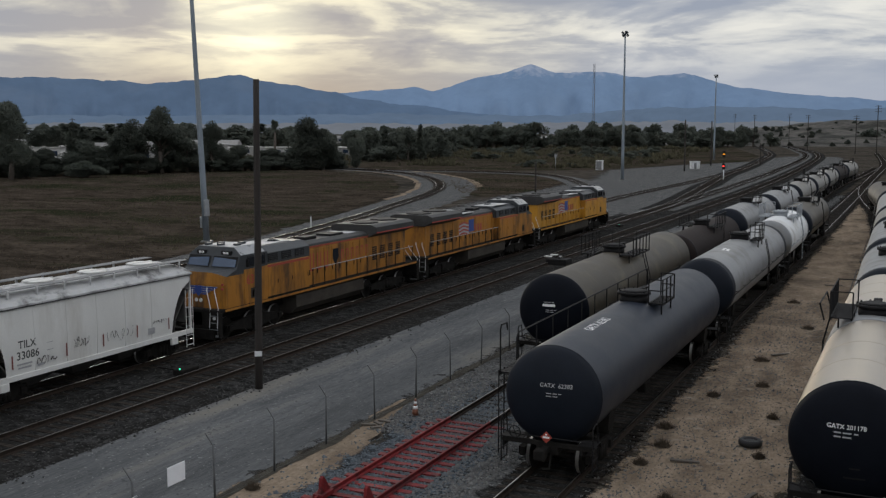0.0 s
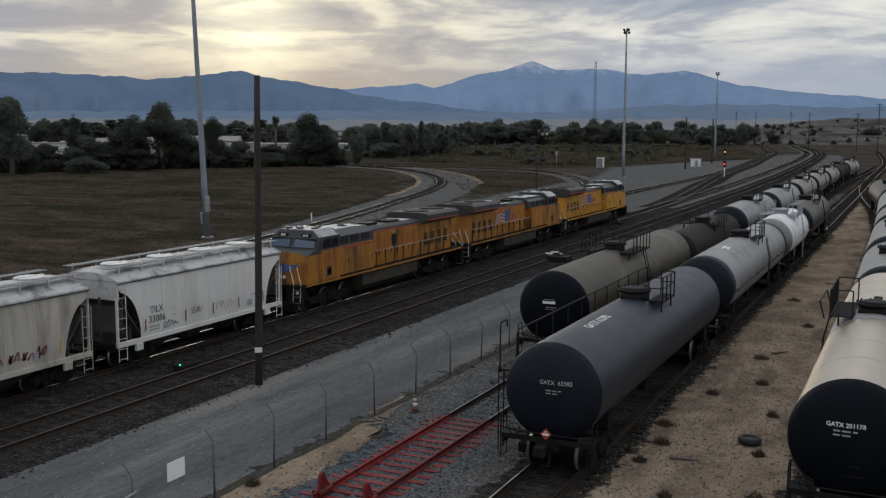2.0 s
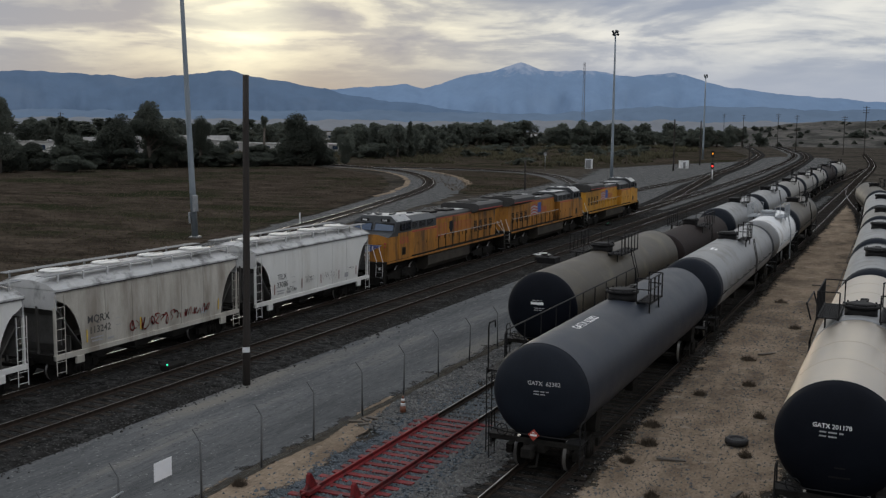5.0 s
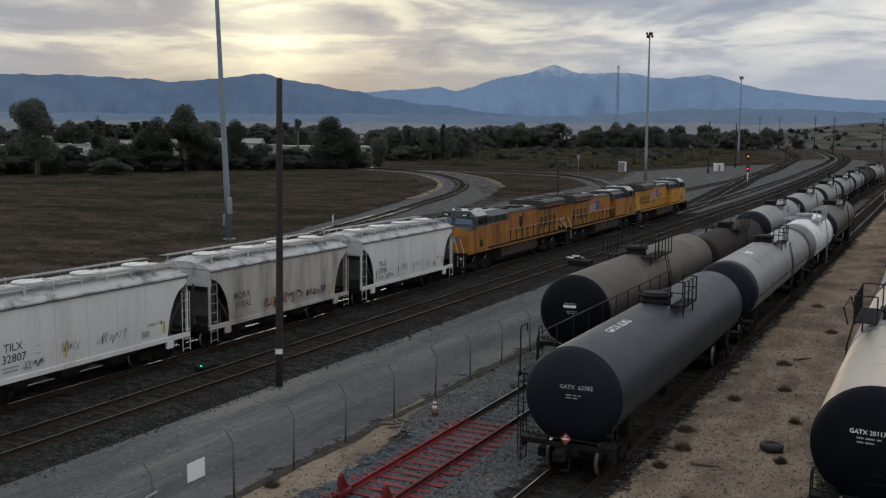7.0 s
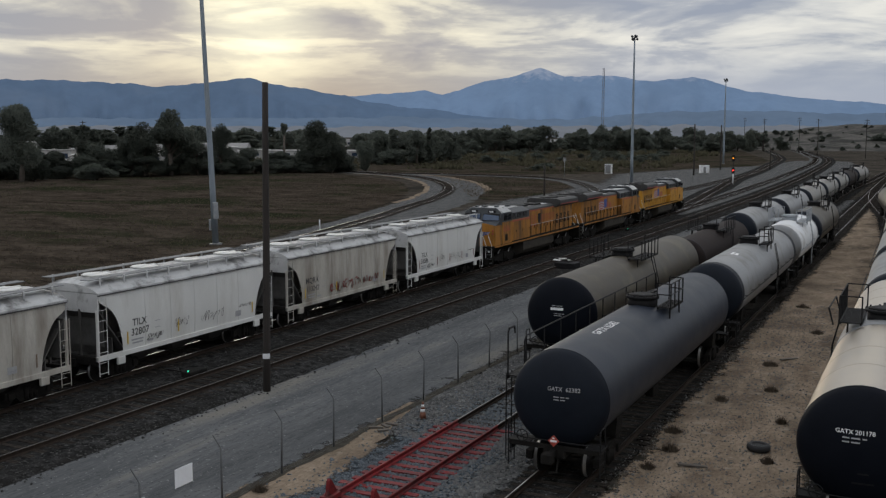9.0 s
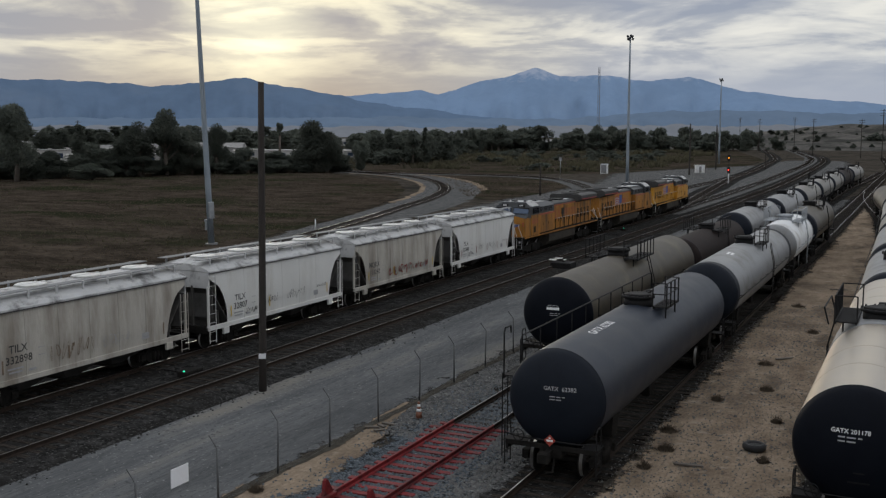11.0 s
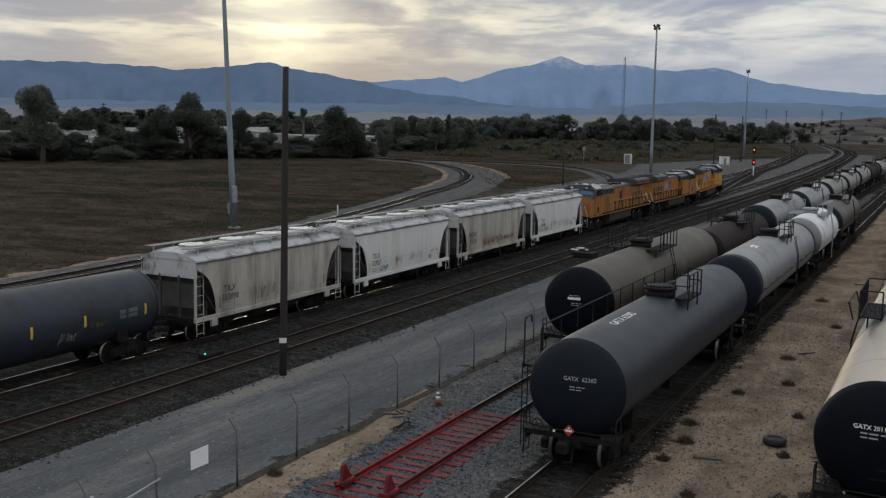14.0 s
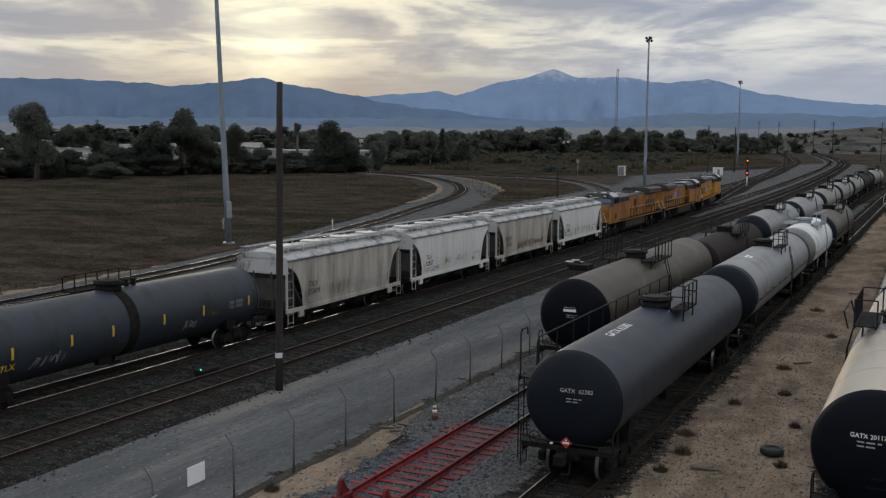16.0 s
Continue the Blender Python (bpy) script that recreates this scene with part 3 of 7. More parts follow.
def railway(path, label, pieces=None, s0=None, s1=None, step=2.0, shiny="rail", bed="ballast", width=2.1, gap=0.55, sunk=0.0):
    s0, s1 = path.s[0] if s0 is None else s0, path.s[-1] if s1 is None else s1
    tr = thing("railway_track", label, "railway track", kind="structure")
    if bed:
        bm = ribbon(B(), path, [(-width - 0.5, -0.02), (-width, 0.012), (-1.3, 0.02), (0, 0.012), (1.3, 0.02), (width, 0.012), (width + 0.5, -0.02)], s0, s1, step)
        part("track_bed", bm, bed, tr)
    for off in (-0.7535, 0.7535):
        part("rail", rail_strip(path, off, s0, s1, step), ["rail_rust", shiny], tr)
    near, far = [], B()
    s = s0
    rng = random.Random(int(abs(s1) * 10))
    shared = bpy.data.meshes.new("tie")
    tb = tie_box(B())
    tb.to_mesh(shared)
    tb.free()
    shared.materials.append(M["tie"])
    n = 0
    while s < s1:
        c, d = path.at(s), path.along(s)
        yaw = math.atan2(-d.x, d.y) + rng.uniform(-0.02, 0.02)
        m = Matrix.Translation(c + Vector((d.y, -d.x, 0)) * rng.uniform(-0.06, 0.06) - Vector((0, 0, sunk + rng.uniform(0, 0.6) * sunk))) @ Matrix.Rotation(yaw, 4, "Z")
        if pieces and pieces[0] < c.y < pieces[1] and n < 290:
            ob = new("tie", shared)
            ob.parent, ob.matrix_basis = tr, m
            n += 1
        else:
            tie_box(far, m)
        s += gap
    if far.faces:
        part("tie_rows", far, "tie", tr)
    return tr

# ---------------------------------------------------------------- ground


@functools.lru_cache(maxsize=None)
def thinning(material):
    """A ground cover that thins out in scattered stones and crumbs towards its edges."""
    m = M[material].copy()
    m.name = "thinning_" + material
    n, link = nodes_of(m.node_tree)
    at = n("ShaderNodeAttribute")
    at.attribute_name = "cover"
    tc = n("ShaderNodeTexCoord")
    a = n("ShaderNodeTexNoise", at={"Scale": 0.9, "Detail": 9.0, "Roughness": 0.72})
    link(tc, "Object", a, "Vector")
    mr = n("ShaderNodeMapRange", at={1: 0.28, 2: 0.72, 3: -0.75, 4: 0.75})
    mr.clamp = False
    link(a, 0, mr, 0)
    sm = n("ShaderNodeMath", op="ADD")
    link(at, "Fac", sm, 0)
    link(mr, 0, sm, 1)
    al = n("ShaderNodeMapRange", at={1: 0.38, 2: 0.62, 3: 0.0, 4: 1.0})
    link(sm, 0, al, 0)
    link(al, 0, m.node_tree.nodes["Principled BSDF"], "Alpha")
    return m


def patch(name, label, outline_fn, y0, y1, z, material, step=1.5, jag=0.5, seed=0, fade=0.7):
    """A strip of ground between two wavy edges x = outline_fn(y), thinning out over `fade` metres."""
    bm = B()
    cover = bm.verts.layers.float.new("cover")
    rows = []
    k = int((y1 - y0) / step)
    for i in range(k + 1):
        y = y0 + (y1 - y0) * i / k
        a, b = outline_fn(y)
        a += jag * (noise.noise((y * 0.35, seed, 1.3)) + 0.6 * noise.noise((y * 1.3, seed, 7.3)))
        b += jag * (noise.noise((y * 0.35, seed, 5.1)) + 0.6 * noise.noise((y * 1.3, seed, 2.2)))
        e = min(fade, abs(b - a) * 0.25)
        rows.append([bm.verts.new((x, y, z)) for x in (a - e, a + e, b - e, b + e)])
        for v, full in zip(rows[-1], (-0.3, 1.3, 1.3, -0.3)):
            v[cover] = full
    for r0, r1 in zip(rows, rows[1:]):
        for c in range(3):
            bm.faces.new((r0[c], r0[c + 1], r1[c + 1], r1[c]))
    ob = mesh_object(name, bm, thinning(material))
    return tagged(ob, label, "ground", kind="structure")


def lin(*pts):
    ys, a, b = zip(*pts)
    return lambda y: (float(np.interp(y, ys, a)), float(np.interp(y, ys, b)))


def make_ground():
    bm = B()
    vs = [bm.verts.new(p) for p in ((-4300, -300, -0.06), (2600, -300, -0.06), (2600, 4400, -0.06), (-4300, 4400, -0.06))]
    bm.faces.new(vs)
    tagged(mesh_object("ground", bm, "dirt"), "bare brown dirt plain round the railway yard", "ground", kind="structure")
    patch("gravel_road", "compacted grey gravel service road beside the fence", lin((-30, -24.2, -17.3), (60, -24.2, -17.2), (110, -23.8, -16.5), (180, -24, -16)), -30, 180, -0.028, "gravel", jag=0.35, seed=3, fade=1.3)
    patch("gravel_lot", "wide grey gravel area round the junction", lin((60, -40, -24), (110, -55, -24), (150, -60, -24), (200, -62, -17), (255, -74, -16), (300, -66, -17), (345, -52, -22), (420, -50, -30)), 60, 420, -0.036, "grey_ballast", jag=0.8, seed=4, fade=3.0)
    patch("sand_strip", "pale sandy strip along the fence line", lin((-30, -17.3, -15.0), (24, -17.3, -15.2), (28, -17.3, -15.9), (31, -17.3, -16.7), (33, -17.3, -17.2)), -30, 33, -0.016, "sand", step=0.4, jag=0.3, seed=5)
    patch("sand_bank", "pale sandy ground between the tank car rows", lin((-20, -7.9, -3.0), (60, -7.9, -3.2), (110, -7.8, -4.5), (150, -7.9, -7.2)), -20, 150, -0.02, "sand", jag=0.4, seed=6)
    patch("blue_stone_bed", "blue grey crushed stone round the red track", lin((10, -15.7, -11.9), (30, -15.6, -11.9), (34, -15.0, -12.3), (37, -14.2, -13.2)), 10, 37, -0.012, "blue_ballast", step=0.3, jag=0.3, seed=7)
    patch("stone_shoulder", "grey crushed stone shoulder beside the tank cars", lin((10, -12.8, -8.4), (27, -12.8, -8.4), (30, -17.2, -8.4), (60, -17.2, -8.3), (170, -18, -8.3)), 10, 170, -0.024, "grey_ballast", jag=0.4, seed=8)
    patch("siding_bed", "dark oily ballast under the blue tank cars", lin((-10, -10.8, -8.15), (110, -10.9, -8.1), (180, -11.2, -8.6)), -10, 180, -0.014, "ballast", step=0.8, jag=0.28, seed=14)
    patch("siding_bed", "dark oily ballast under the aluminium tank cars", lin((-10, -2.7, 0.2), (60, -2.8, 0.2), (95, -3.6, -0.7), (130, -5.8, -2.8), (150, -7.9, -5.0)), -10, 150, -0.014, "ballast", step=0.8, jag=0.28, seed=15)
    patch("siding_bed", "dark oily ballast under the tan tank cars", lin((37, -15.2, -12.3), (120, -15.3, -12.4), (220, -15, -12)), 36, 220, -0.010, "ballast", step=0.8, jag=0.3, seed=16)
    patch("main_line_bed", "dark ballast under the running lines", lin((-80, -34, -24.0), (90, -34, -23.9), (150, -33, -25)), -80, 150, -0.022, "ballast", jag=0.35, seed=9)
    patch("sand_verge", "pale sandy verge beside the branch track", lin((-60, -51.5, -44), (40, -52.5, -45.0), (56, -53.6, -47.5), (76, -55.2, -53.0)), -60, 76, -0.03, "sand", jag=0.9, seed=10)
    patch("field", "dry brown grass field with green weeds", lin((-80, -420, -51.0), (40, -420, -51.8), (64, -420, -54.6), (100, -420, -63.0), (123, -420, -70), (143, -420, -77), (166, -420, -88), (190, -420, -103), (206, -420, -118), (216, -420, -132), (240, -420, -160)), -80, 240, -0.034, "field", jag=1.0, seed=11, fade=1.0)
    patch("field_island", "rough brown grass inside the railway triangle", lin((142, -62, -60), (152, -69, -60), (165, -78, -60), (190, -98, -64), (206, -112, -72), (217, -128, -82), (223, -135, -100)), 142, 223, -0.03, "field", jag=1.0, seed=12)
    patch("far_scrubland", "brown scrubland behind the railway junction", lin((234, -420, -100), (255, -420, -76), (300, -420, -68), (345, -420, -54), (420, -420, -60), (700, -700, -120)), 234, 700, -0.032, "field", jag=2.0, seed=13, step=4)


make_ground()

# ---------------------------------------------------------------- rolling stock
WHEELS = []     # wheelsets that turn, with their radius


@functools.lru_cache(maxsize=None)
def wheelset_mesh(r):
    bm = B()
    for sx in (-1, 1):
        prof = [(0.0, 0.10), (0.0, r * 0.35), (0.03, r * 0.5), (0.02, r * 0.85), (0.0, r), (0.10, r), (0.105, r + 0.03), (0.135, r + 0.03), (0.135, r * 0.86), (0.09, r * 0.5), (0.14, r * 0.3), (0.14, 0.1)]
        seg = 22
        rings = []
        for x, q in prof:
            xx = sx * (0.80 - x)
            rings.append([bm.verts.new((xx, q * math.cos(2 * math.pi * k / seg), q * math.sin(2 * math.pi * k / seg))) for k in range(seg)])
        for i, (a, b) in enumerate(zip(rings, rings[1:])):
            for k in range(seg):
                q = (a[k], a[(k + 1) % seg], b[(k + 1) % seg], b[k])
                f = bm.faces.new(q if sx > 0 else q[::-1])
                f.smooth = True
                f.material_index = 1 if i == 4 else 0
    rod(bm, (-1.0, 0, 0), (1.0, 0, 0), 0.085, 10)
    me = bpy.data.meshes.new("wheelset")
    bm.to_mesh(me)
    bm.free()
    me.materials.append(M["under"])
    me.materials.append(M["rail_dull"])
    return me


@functools.lru_cache(maxsize=None)
def truck_mesh(base, r, axles):
    bm = B()
    for sx in (-1, 1):
        x0, x1 = sx * 0.93, sx * 1.08
        h = base / 2
        shape = [(-h - 0.22, r - 0.12), (-h - 0.22, r + 0.14), (-h + 0.2, r + 0.2), (-0.45, r + 0.36), (0.45, r + 0.36), (h - 0.2, r + 0.2), (h + 0.22, r + 0.14), (h + 0.22, r - 0.12), (h - 0.25, r - 0.1), (0.42, r - 0.3), (-0.42, r - 0.3), (-h + 0.25, r - 0.1)]
        loft(bm, [[(x0, y, z) for y, z in shape], [(x1, y, z) for y, z in shape]])
        for k in (-0.2, 0, 0.2):
            rod(bm, (sx * 1.1, k, r - 0.22), (sx * 1.1, k, r + 0.18), 0.09, 8)
        for a in range(axles):
            y = -h + base * a / (axles - 1)
            box(bm, sx * 1.08, sx * 1.16, y - 0.13, y + 0.13, r - 0.13, r + 0.13)
    box(bm, -1.15, 1.15, -0.25, 0.25, r - 0.05, r + 0.3)
    bmesh.ops.recalc_face_normals(bm, faces=bm.faces)
    me = bpy.data.meshes.new("truck")
    bm.to_mesh(me)
    bm.free()
    me.materials.append(M["under"])
    return me


def truck(parent, y, base=1.75, r=0.45, axles=2, moving=False):
    tk = new("truck", truck_mesh(base, r, axles))
    tk.parent, tk.location = parent, (0, y, 0)
    for a in range(axles):
        ws = new("wheelset", wheelset_mesh(r))
        ws.parent, ws.location = tk, (0, -base / 2 + base * a / (axles - 1), r)
        if moving:
            WHEELS.append((ws, r, tuple(ws.location)))
    return tk


def coupler(parent, y, sy):
    bm = B()
    box(bm, -0.09, 0.09, y - 0.1 * sy, y + 0.55 * sy, 0.78, 0.96)
    box(bm, -0.17, 0.17, y + 0.42 * sy, y + 0.72 * sy, 0.70, 1.02, 0.04)
    rail_tube(bm, [(0.12, y, 0.72), (0.2, y + 0.4 * sy, 0.42), (0.1, y + 0.75 * sy, 0.5)], 0.03, 6)
    bmesh.ops.recalc_face_normals(bm, faces=bm.faces)
    part("coupler", bm, "under", parent)


def ladder(x, y, z0, z1, width, along, step=0.38, r=0.016):
    """A ladder standing in the plane of x (along='y') or of y (along='x')."""
    bm = B()
    a = (width / 2, 0) if along == "x" else (0, width / 2)
    for s in (-1, 1):
        rod(bm, (x + s * a[0], y + s * a[1], z0), (x + s * a[0], y + s * a[1], z1), r * 1.3, 6)
    z = z0 + 0.1
    while z < z1:
        rod(bm, (x - a[0], y - a[1], z), (x + a[0], y + a[1], z), r, 6)
        z += step
    return bm


def head_depth(r, h, x, z):
    """How far an elliptical tank head reaches beyond its weld at (x, z) off its axis."""
    q = max(0.0, 1 - (x * x + z * z) / (r * r))
    return h * math.sqrt(q)


def tank_car(label, path, y0, y1, shell="shell", head="navy", r=1.47, axis=2.33, band=0.0, band_mat="navy", marks=None, top_marks=None,
             deck="right", deck_mat="black", dome_at=0.0, moving=False, centre=None, side_rail=True, group="tank cars", extra=None, rings=(), ladders=True, catwalk=False, rail_h=0.82):
    """A tank car whose shell welds lie at y0 and y1 along a path; its near end faces -y."""
    sc = path.s_at_y((y0 + y1) / 2) if centre is None else centre
    L = y1 - y0
    h = L / 2
    base = L - 3.6
    car = thing("tank_car", label, "tank car", stand(path, sc, base), group)
    # shell and heads
    bm = lathe_y(B(), [(-h + band, r), (-h * 0.5, r), (0, r), (h * 0.5, r), (h - band, r)], 48, axis)
    part("tank_shell", bm, shell, car)
    if band:
        for s in (-1, 1):
            part("end_band", lathe_y(B(), [(s * h, r), (s * (h - band), r)][::s * -1], 48, axis), band_mat, car)
    hd = r * 0.46
    for s in (-1, 1):
        prof = [(s * (h + hd * math.sin(a)), r * math.cos(a)) for a in [math.pi / 2 * k / 9 for k in range(10)]]
        part("tank_head", lathe_y(B(), prof if s > 0 else prof[::-1], 48, axis), head, car)
    for y in (-h, h, *rings):
        part("weld_seam", lathe_y(B(), [(y - 0.03, r + 0.002), (y - 0.012, r + 0.012), (y + 0.012, r + 0.012), (y + 0.03, r + 0.002)], 48, axis), band_mat if abs(y) == h else shell, car)
    # underframe
    bm = B()
    box(bm, -0.33, 0.33, -h - 0.55, h + 0.55, 0.70, 0.98, 0.03)
    for s in (-1, 1):
        box(bm, -1.38, 1.38, s * (h + 0.50) - 0.05, s * (h + 0.50) + 0.05, 0.94, 1.08, 0.012)
        box(bm, -1.2, 1.2, s * base / 2 - 0.2, s * base / 2 + 0.2, 0.85, 1.0, 0.02)
    part("underframe", bm, "under", car)
    for s in (-1, 1):
        bm = B()
        pts = []
        for k in range(9):
            a = math.radians(-58 + 116 * k / 8)
            pts.append(((r + 0.015) * math.sin(a), axis - (r + 0.015) * math.cos(a)))
        poly = [(x, z) for x, z in pts] + [(1.2, 0.98), (-1.2, 0.98)]
        yy = s * base / 2
        loft(bm, [[(x, yy - 0.3, z) for x, z in poly], [(x, yy + 0.3, z) for x, z in poly]])
        bmesh.ops.recalc_face_normals(bm, faces=bm.faces)
        part("saddle", bm, band_mat if shell == "silver" else "under", car)
        for x0, x1 in ((-1.42, -0.72), (0.92, 1.42)):
            part("end_step_plate", box(B(), x0, x1, s * (h + 0.28) - 0.30, s * (h + 0.28) + 0.30, 1.081, 1.105, 0.006), "black", car)
            part("plate_bracket", box(B(), x0 + 0.05, x0 + 0.11, s * (h + 0.28) - 0.26, s * (h + 0.28) + 0.26, 0.80, 1.08), "black", car)
        truck(car, s * base / 2 + s * 0.55, moving=moving)
        coupler(car, s * (h + 0.5), s)
        # end rail and steps
        e = s * (h + 0.6)
        for sx in (-1, 1):
            bm = rail_tube(B(), [(sx * 1.38, e, 0.35), (sx * 1.38, e, 1.62), (sx * 1.38, e - s * 0.1, 1.7), (sx * 1.38, e - s * 0.4, 1.7), (sx * 1.38, e - s * 0.5, 1.05)], 0.022)
            part("grab_rail", bm, "black", car)
            for z in (0.4, 0.7, 1.0):
                part("step", rod(B(), (sx * 1.38, e, z), (sx * 1.38, e - s * 0.45, z), 0.016, 6), "black", car)
            part("step_post", rod(B(), (sx * 1.38, e - s * 0.45, 0.35), (sx * 1.38, e - s * 0.45, 1.1), 0.02, 6), "black", car)
        bm = rail_tube(B(), [(-1.38, e, 1.3), (-0.9, e - s * 0.05, 1.2), (0.9, e - s * 0.05, 1.2), (1.38, e, 1.3)], 0.02)
        part("end_rail", bm, "black", car)
    # brake wheel on the near end
    bm = B()
    rings = []
    for k in range(18):
        a = 2 * math.pi * k / 18
        rings.append([bm.verts.new((-0.95 + (0.17 + 0.016 * math.cos(q)) * math.cos(a), -h - 0.62 + 0.016 * math.sin(q), 1.28 + (0.17 + 0.016 * math.cos(q)) * math.sin(a))) for q in (0.0, 1.57, 3.14, 4.71)])
    for k in range(18):
        for j in range(4):
            bm.faces.new((rings[k][j], rings[k][(j + 1) % 4], rings[(k + 1) % 18][(j + 1) % 4], rings[(k + 1) % 18][j]))
    wheel = part("brake_wheel", bm, "black", car)
    for k in range(2):
        a = math.pi * k / 2 + 0.4
        part("spoke", rod(B(), (-0.95 - 0.17 * math.cos(a), -h - 0.62, 1.28 - 0.17 * math.sin(a)), (-0.95 + 0.17 * math.cos(a), -h - 0.62, 1.28 + 0.17 * math.sin(a)), 0.012, 5), "black", wheel)
    bm = B()
    rod(bm, (-0.75, 1.0, 0.85), (-0.75, 2.2, 0.85), 0.2, 12)
    part("air_reservoir", bm, "under", car)
    part("brake_valve", box(B(), 0.5, 0.8, -1.4, -0.7, 0.65, 1.0, 0.03), "under", car)
    # side running rail
    if side_rail:
        for sx in (-1, 1):
            bm = B()
            z = axis - 0.05
            x = sx * (r + 0.17)
            rail_tube(bm, [(sx * 1.38, -h - 0.1, 2.02), (x, -h + 0.6, z), (x, h - 0.6, z), (sx * 1.38, h + 0.1, 2.02)], 0.022)
            k = int(L / 2.2)
            for i in range(k + 1):
                y = -h + 0.7 + (L - 1.4) * i / k
                rod(bm, (sx * (r - 0.02), y, z - 0.05), (x, y, z), 0.015, 5)
            part("side_rail", bm, deck_mat if shell == "white" else "black", car)
    # dome, fittings and deck
    top = axis + r
    bm = B()
    rod(bm, (0, dome_at, top - 0.12), (0, dome_at, top + 0.22), 0.52, 20)
    dome = part("manway", bm, deck_mat, car)
    bm = B()
    rod(bm, (0, dome_at, top + 0.215), (0, dome_at, top + 0.31), 0.60, 20)
    rod(bm, (0, dome_at, top + 0.31), (0, dome_at, top + 0.37), 0.52, 20, 0.36)
    for k in range(10):
        a = 2 * math.pi * k / 10
        rod(bm, (0.55 * math.cos(a), dome_at + 0.55 * math.sin(a), top + 0.20), (0.55 * math.cos(a), dome_at + 0.55 * math.sin(a), top + 0.37), 0.03, 6)
    part("lid", bm, deck_mat, dome)
    bm = B()
    for dy in (0.95, 1.35):
        rod(bm, (0.05, dome_at + dy, top - 0.1), (0.05, dome_at + dy, top + 0.24), 0.10, 10)
        rod(bm, (0.05, dome_at + dy, top + 0.24), (0.05, dome_at + dy, top + 0.30), 0.14, 10)
    part("valves", bm, deck_mat, car)
    for sx in {"right": (1,), "left": (-1,), "both": (-1, 1)}[deck]:
        x0, x1 = sx * 0.62, sx * (1.12 if deck == "right" else 1.3)
        lo, hi = min(x0, x1), max(x0, x1)
        ya, yb = dome_at - (0.35 if deck == "right" else 1.2), dome_at + (1.5 if deck == "right" else 1.9)
        bm = B()
        y = ya
        while y < yb:
            box(bm, lo, hi, y, y + 0.05, top - 0.07, top - 0.03)
            y += 0.1
        for xx in (lo, hi - 0.05):
            box(bm, xx, xx + 0.05, ya, yb, top - 0.12, top - 0.02)
        for yy in (ya + 0.2, yb - 0.2):
            rod(bm, (sx * 1.05, yy, top - 0.1), (sx * 1.05, yy, axis + math.sqrt(max(0, r * r - 1.05 ** 2)) - 0.03), 0.03, 6)
        part("deck", bm, deck_mat, car)
        bm = B()
        k = 3 if deck == "right" else 5
        for i in range(k + 1):
            y = ya + (yb - ya) * i / k
            part("deck_post", rod(B(), (x1, y, top - 0.1), (x1, y, top + rail_h), 0.028, 6), deck_mat, car)
        for z in ((0.42, 0.82) if deck == "right" else (rail_h,)):
            part("deck_rail", rail_tube(B(), [(x0, ya, top + z), (x1, ya, top + z), (x1, yb, top + z), (x0, yb, top + z)], 0.022), deck_mat, car)
        for y in (ya, yb):
            part("deck_post", rod(B(), (x0, y, top - 0.05), (x0, y, top + rail_h), 0.024, 6), deck_mat, car)
        if not ladders:
            continue
        bm = B()
        for dy in (0.2, 0.62):
            pts = [(sx * 1.36, dome_at + dy + 0.2, top - 0.05), (sx * (r + 0.12), dome_at + dy + 0.2, axis + 0.3), (sx * (r + 0.10), dome_at + dy + 0.2, 0.6)]
            rail_tube(bm, pts, 0.022)
        for i in range(9):
            z = 0.7 + i * 0.36
            x = sx * (r + 0.11) if z < axis + 0.3 else sx * (r + 0.12 - (z - axis - 0.3) * 0.2)
            rod(bm, (x, dome_at + 0.4, z), (x, dome_at + 0.82, z), 0.014, 5)
        part("ladder", bm, deck_mat if shell == "white" else "black", car)
    if catwalk:     # a railed walk along the -x side, with a ladder at the near end
        zc = axis + 0.42
        bm = B()
        y = -h + 0.2
        while y < h + 0.1:
            box(bm, -1.78, -1.40, y, y + 0.15, zc, zc + 0.04)
            y += 0.18
        box(bm, -1.80, -1.76, -h + 0.2, h + 0.1, zc - 0.06, zc + 0.05)
        part("catwalk", bm, "black", car)
        for k in range(11):
            y = -h + 1.75 + (L - 2.0) * k / 10
            part("catwalk_post", rod(B(), (-1.77, y, zc), (-1.77, y, zc + 0.95), 0.022, 6), "black", car)
        part("catwalk_rail", rail_tube(B(), [(-1.77, -h + 1.6, zc), (-1.77, -h + 1.6, zc + 0.82), (-1.77, -h + 1.75, zc + 0.95), (-1.77, h - 0.2, zc + 0.95), (-1.77, h, zc)], 0.026), "black", car)
        part("end_hoop", rail_tube(B(), [(-1.77, -h + 0.25, zc), (-1.77, -h + 0.25, zc + 1.3), (-1.77, -h + 0.33, zc + 1.42), (-1.77, -h + 0.75, zc + 1.42), (-1.77, -h + 0.8, zc + 1.2)], 0.026), "black", car)
        part("ladder", ladder(-1.77, -h + 0.35, 0.3, zc + 0.1, 0.42, "y"), "black", car)
    # bottom outlet
    bm = B()
    rod(bm, (0, 0, axis - r + 0.05), (0, 0, 0.5), 0.22, 12, 0.16)
    box(bm, -0.3, 0.3, -0.3, 0.3, 0.42, 0.52, 0.03)
    part("outlet_valve", bm, "under", car)
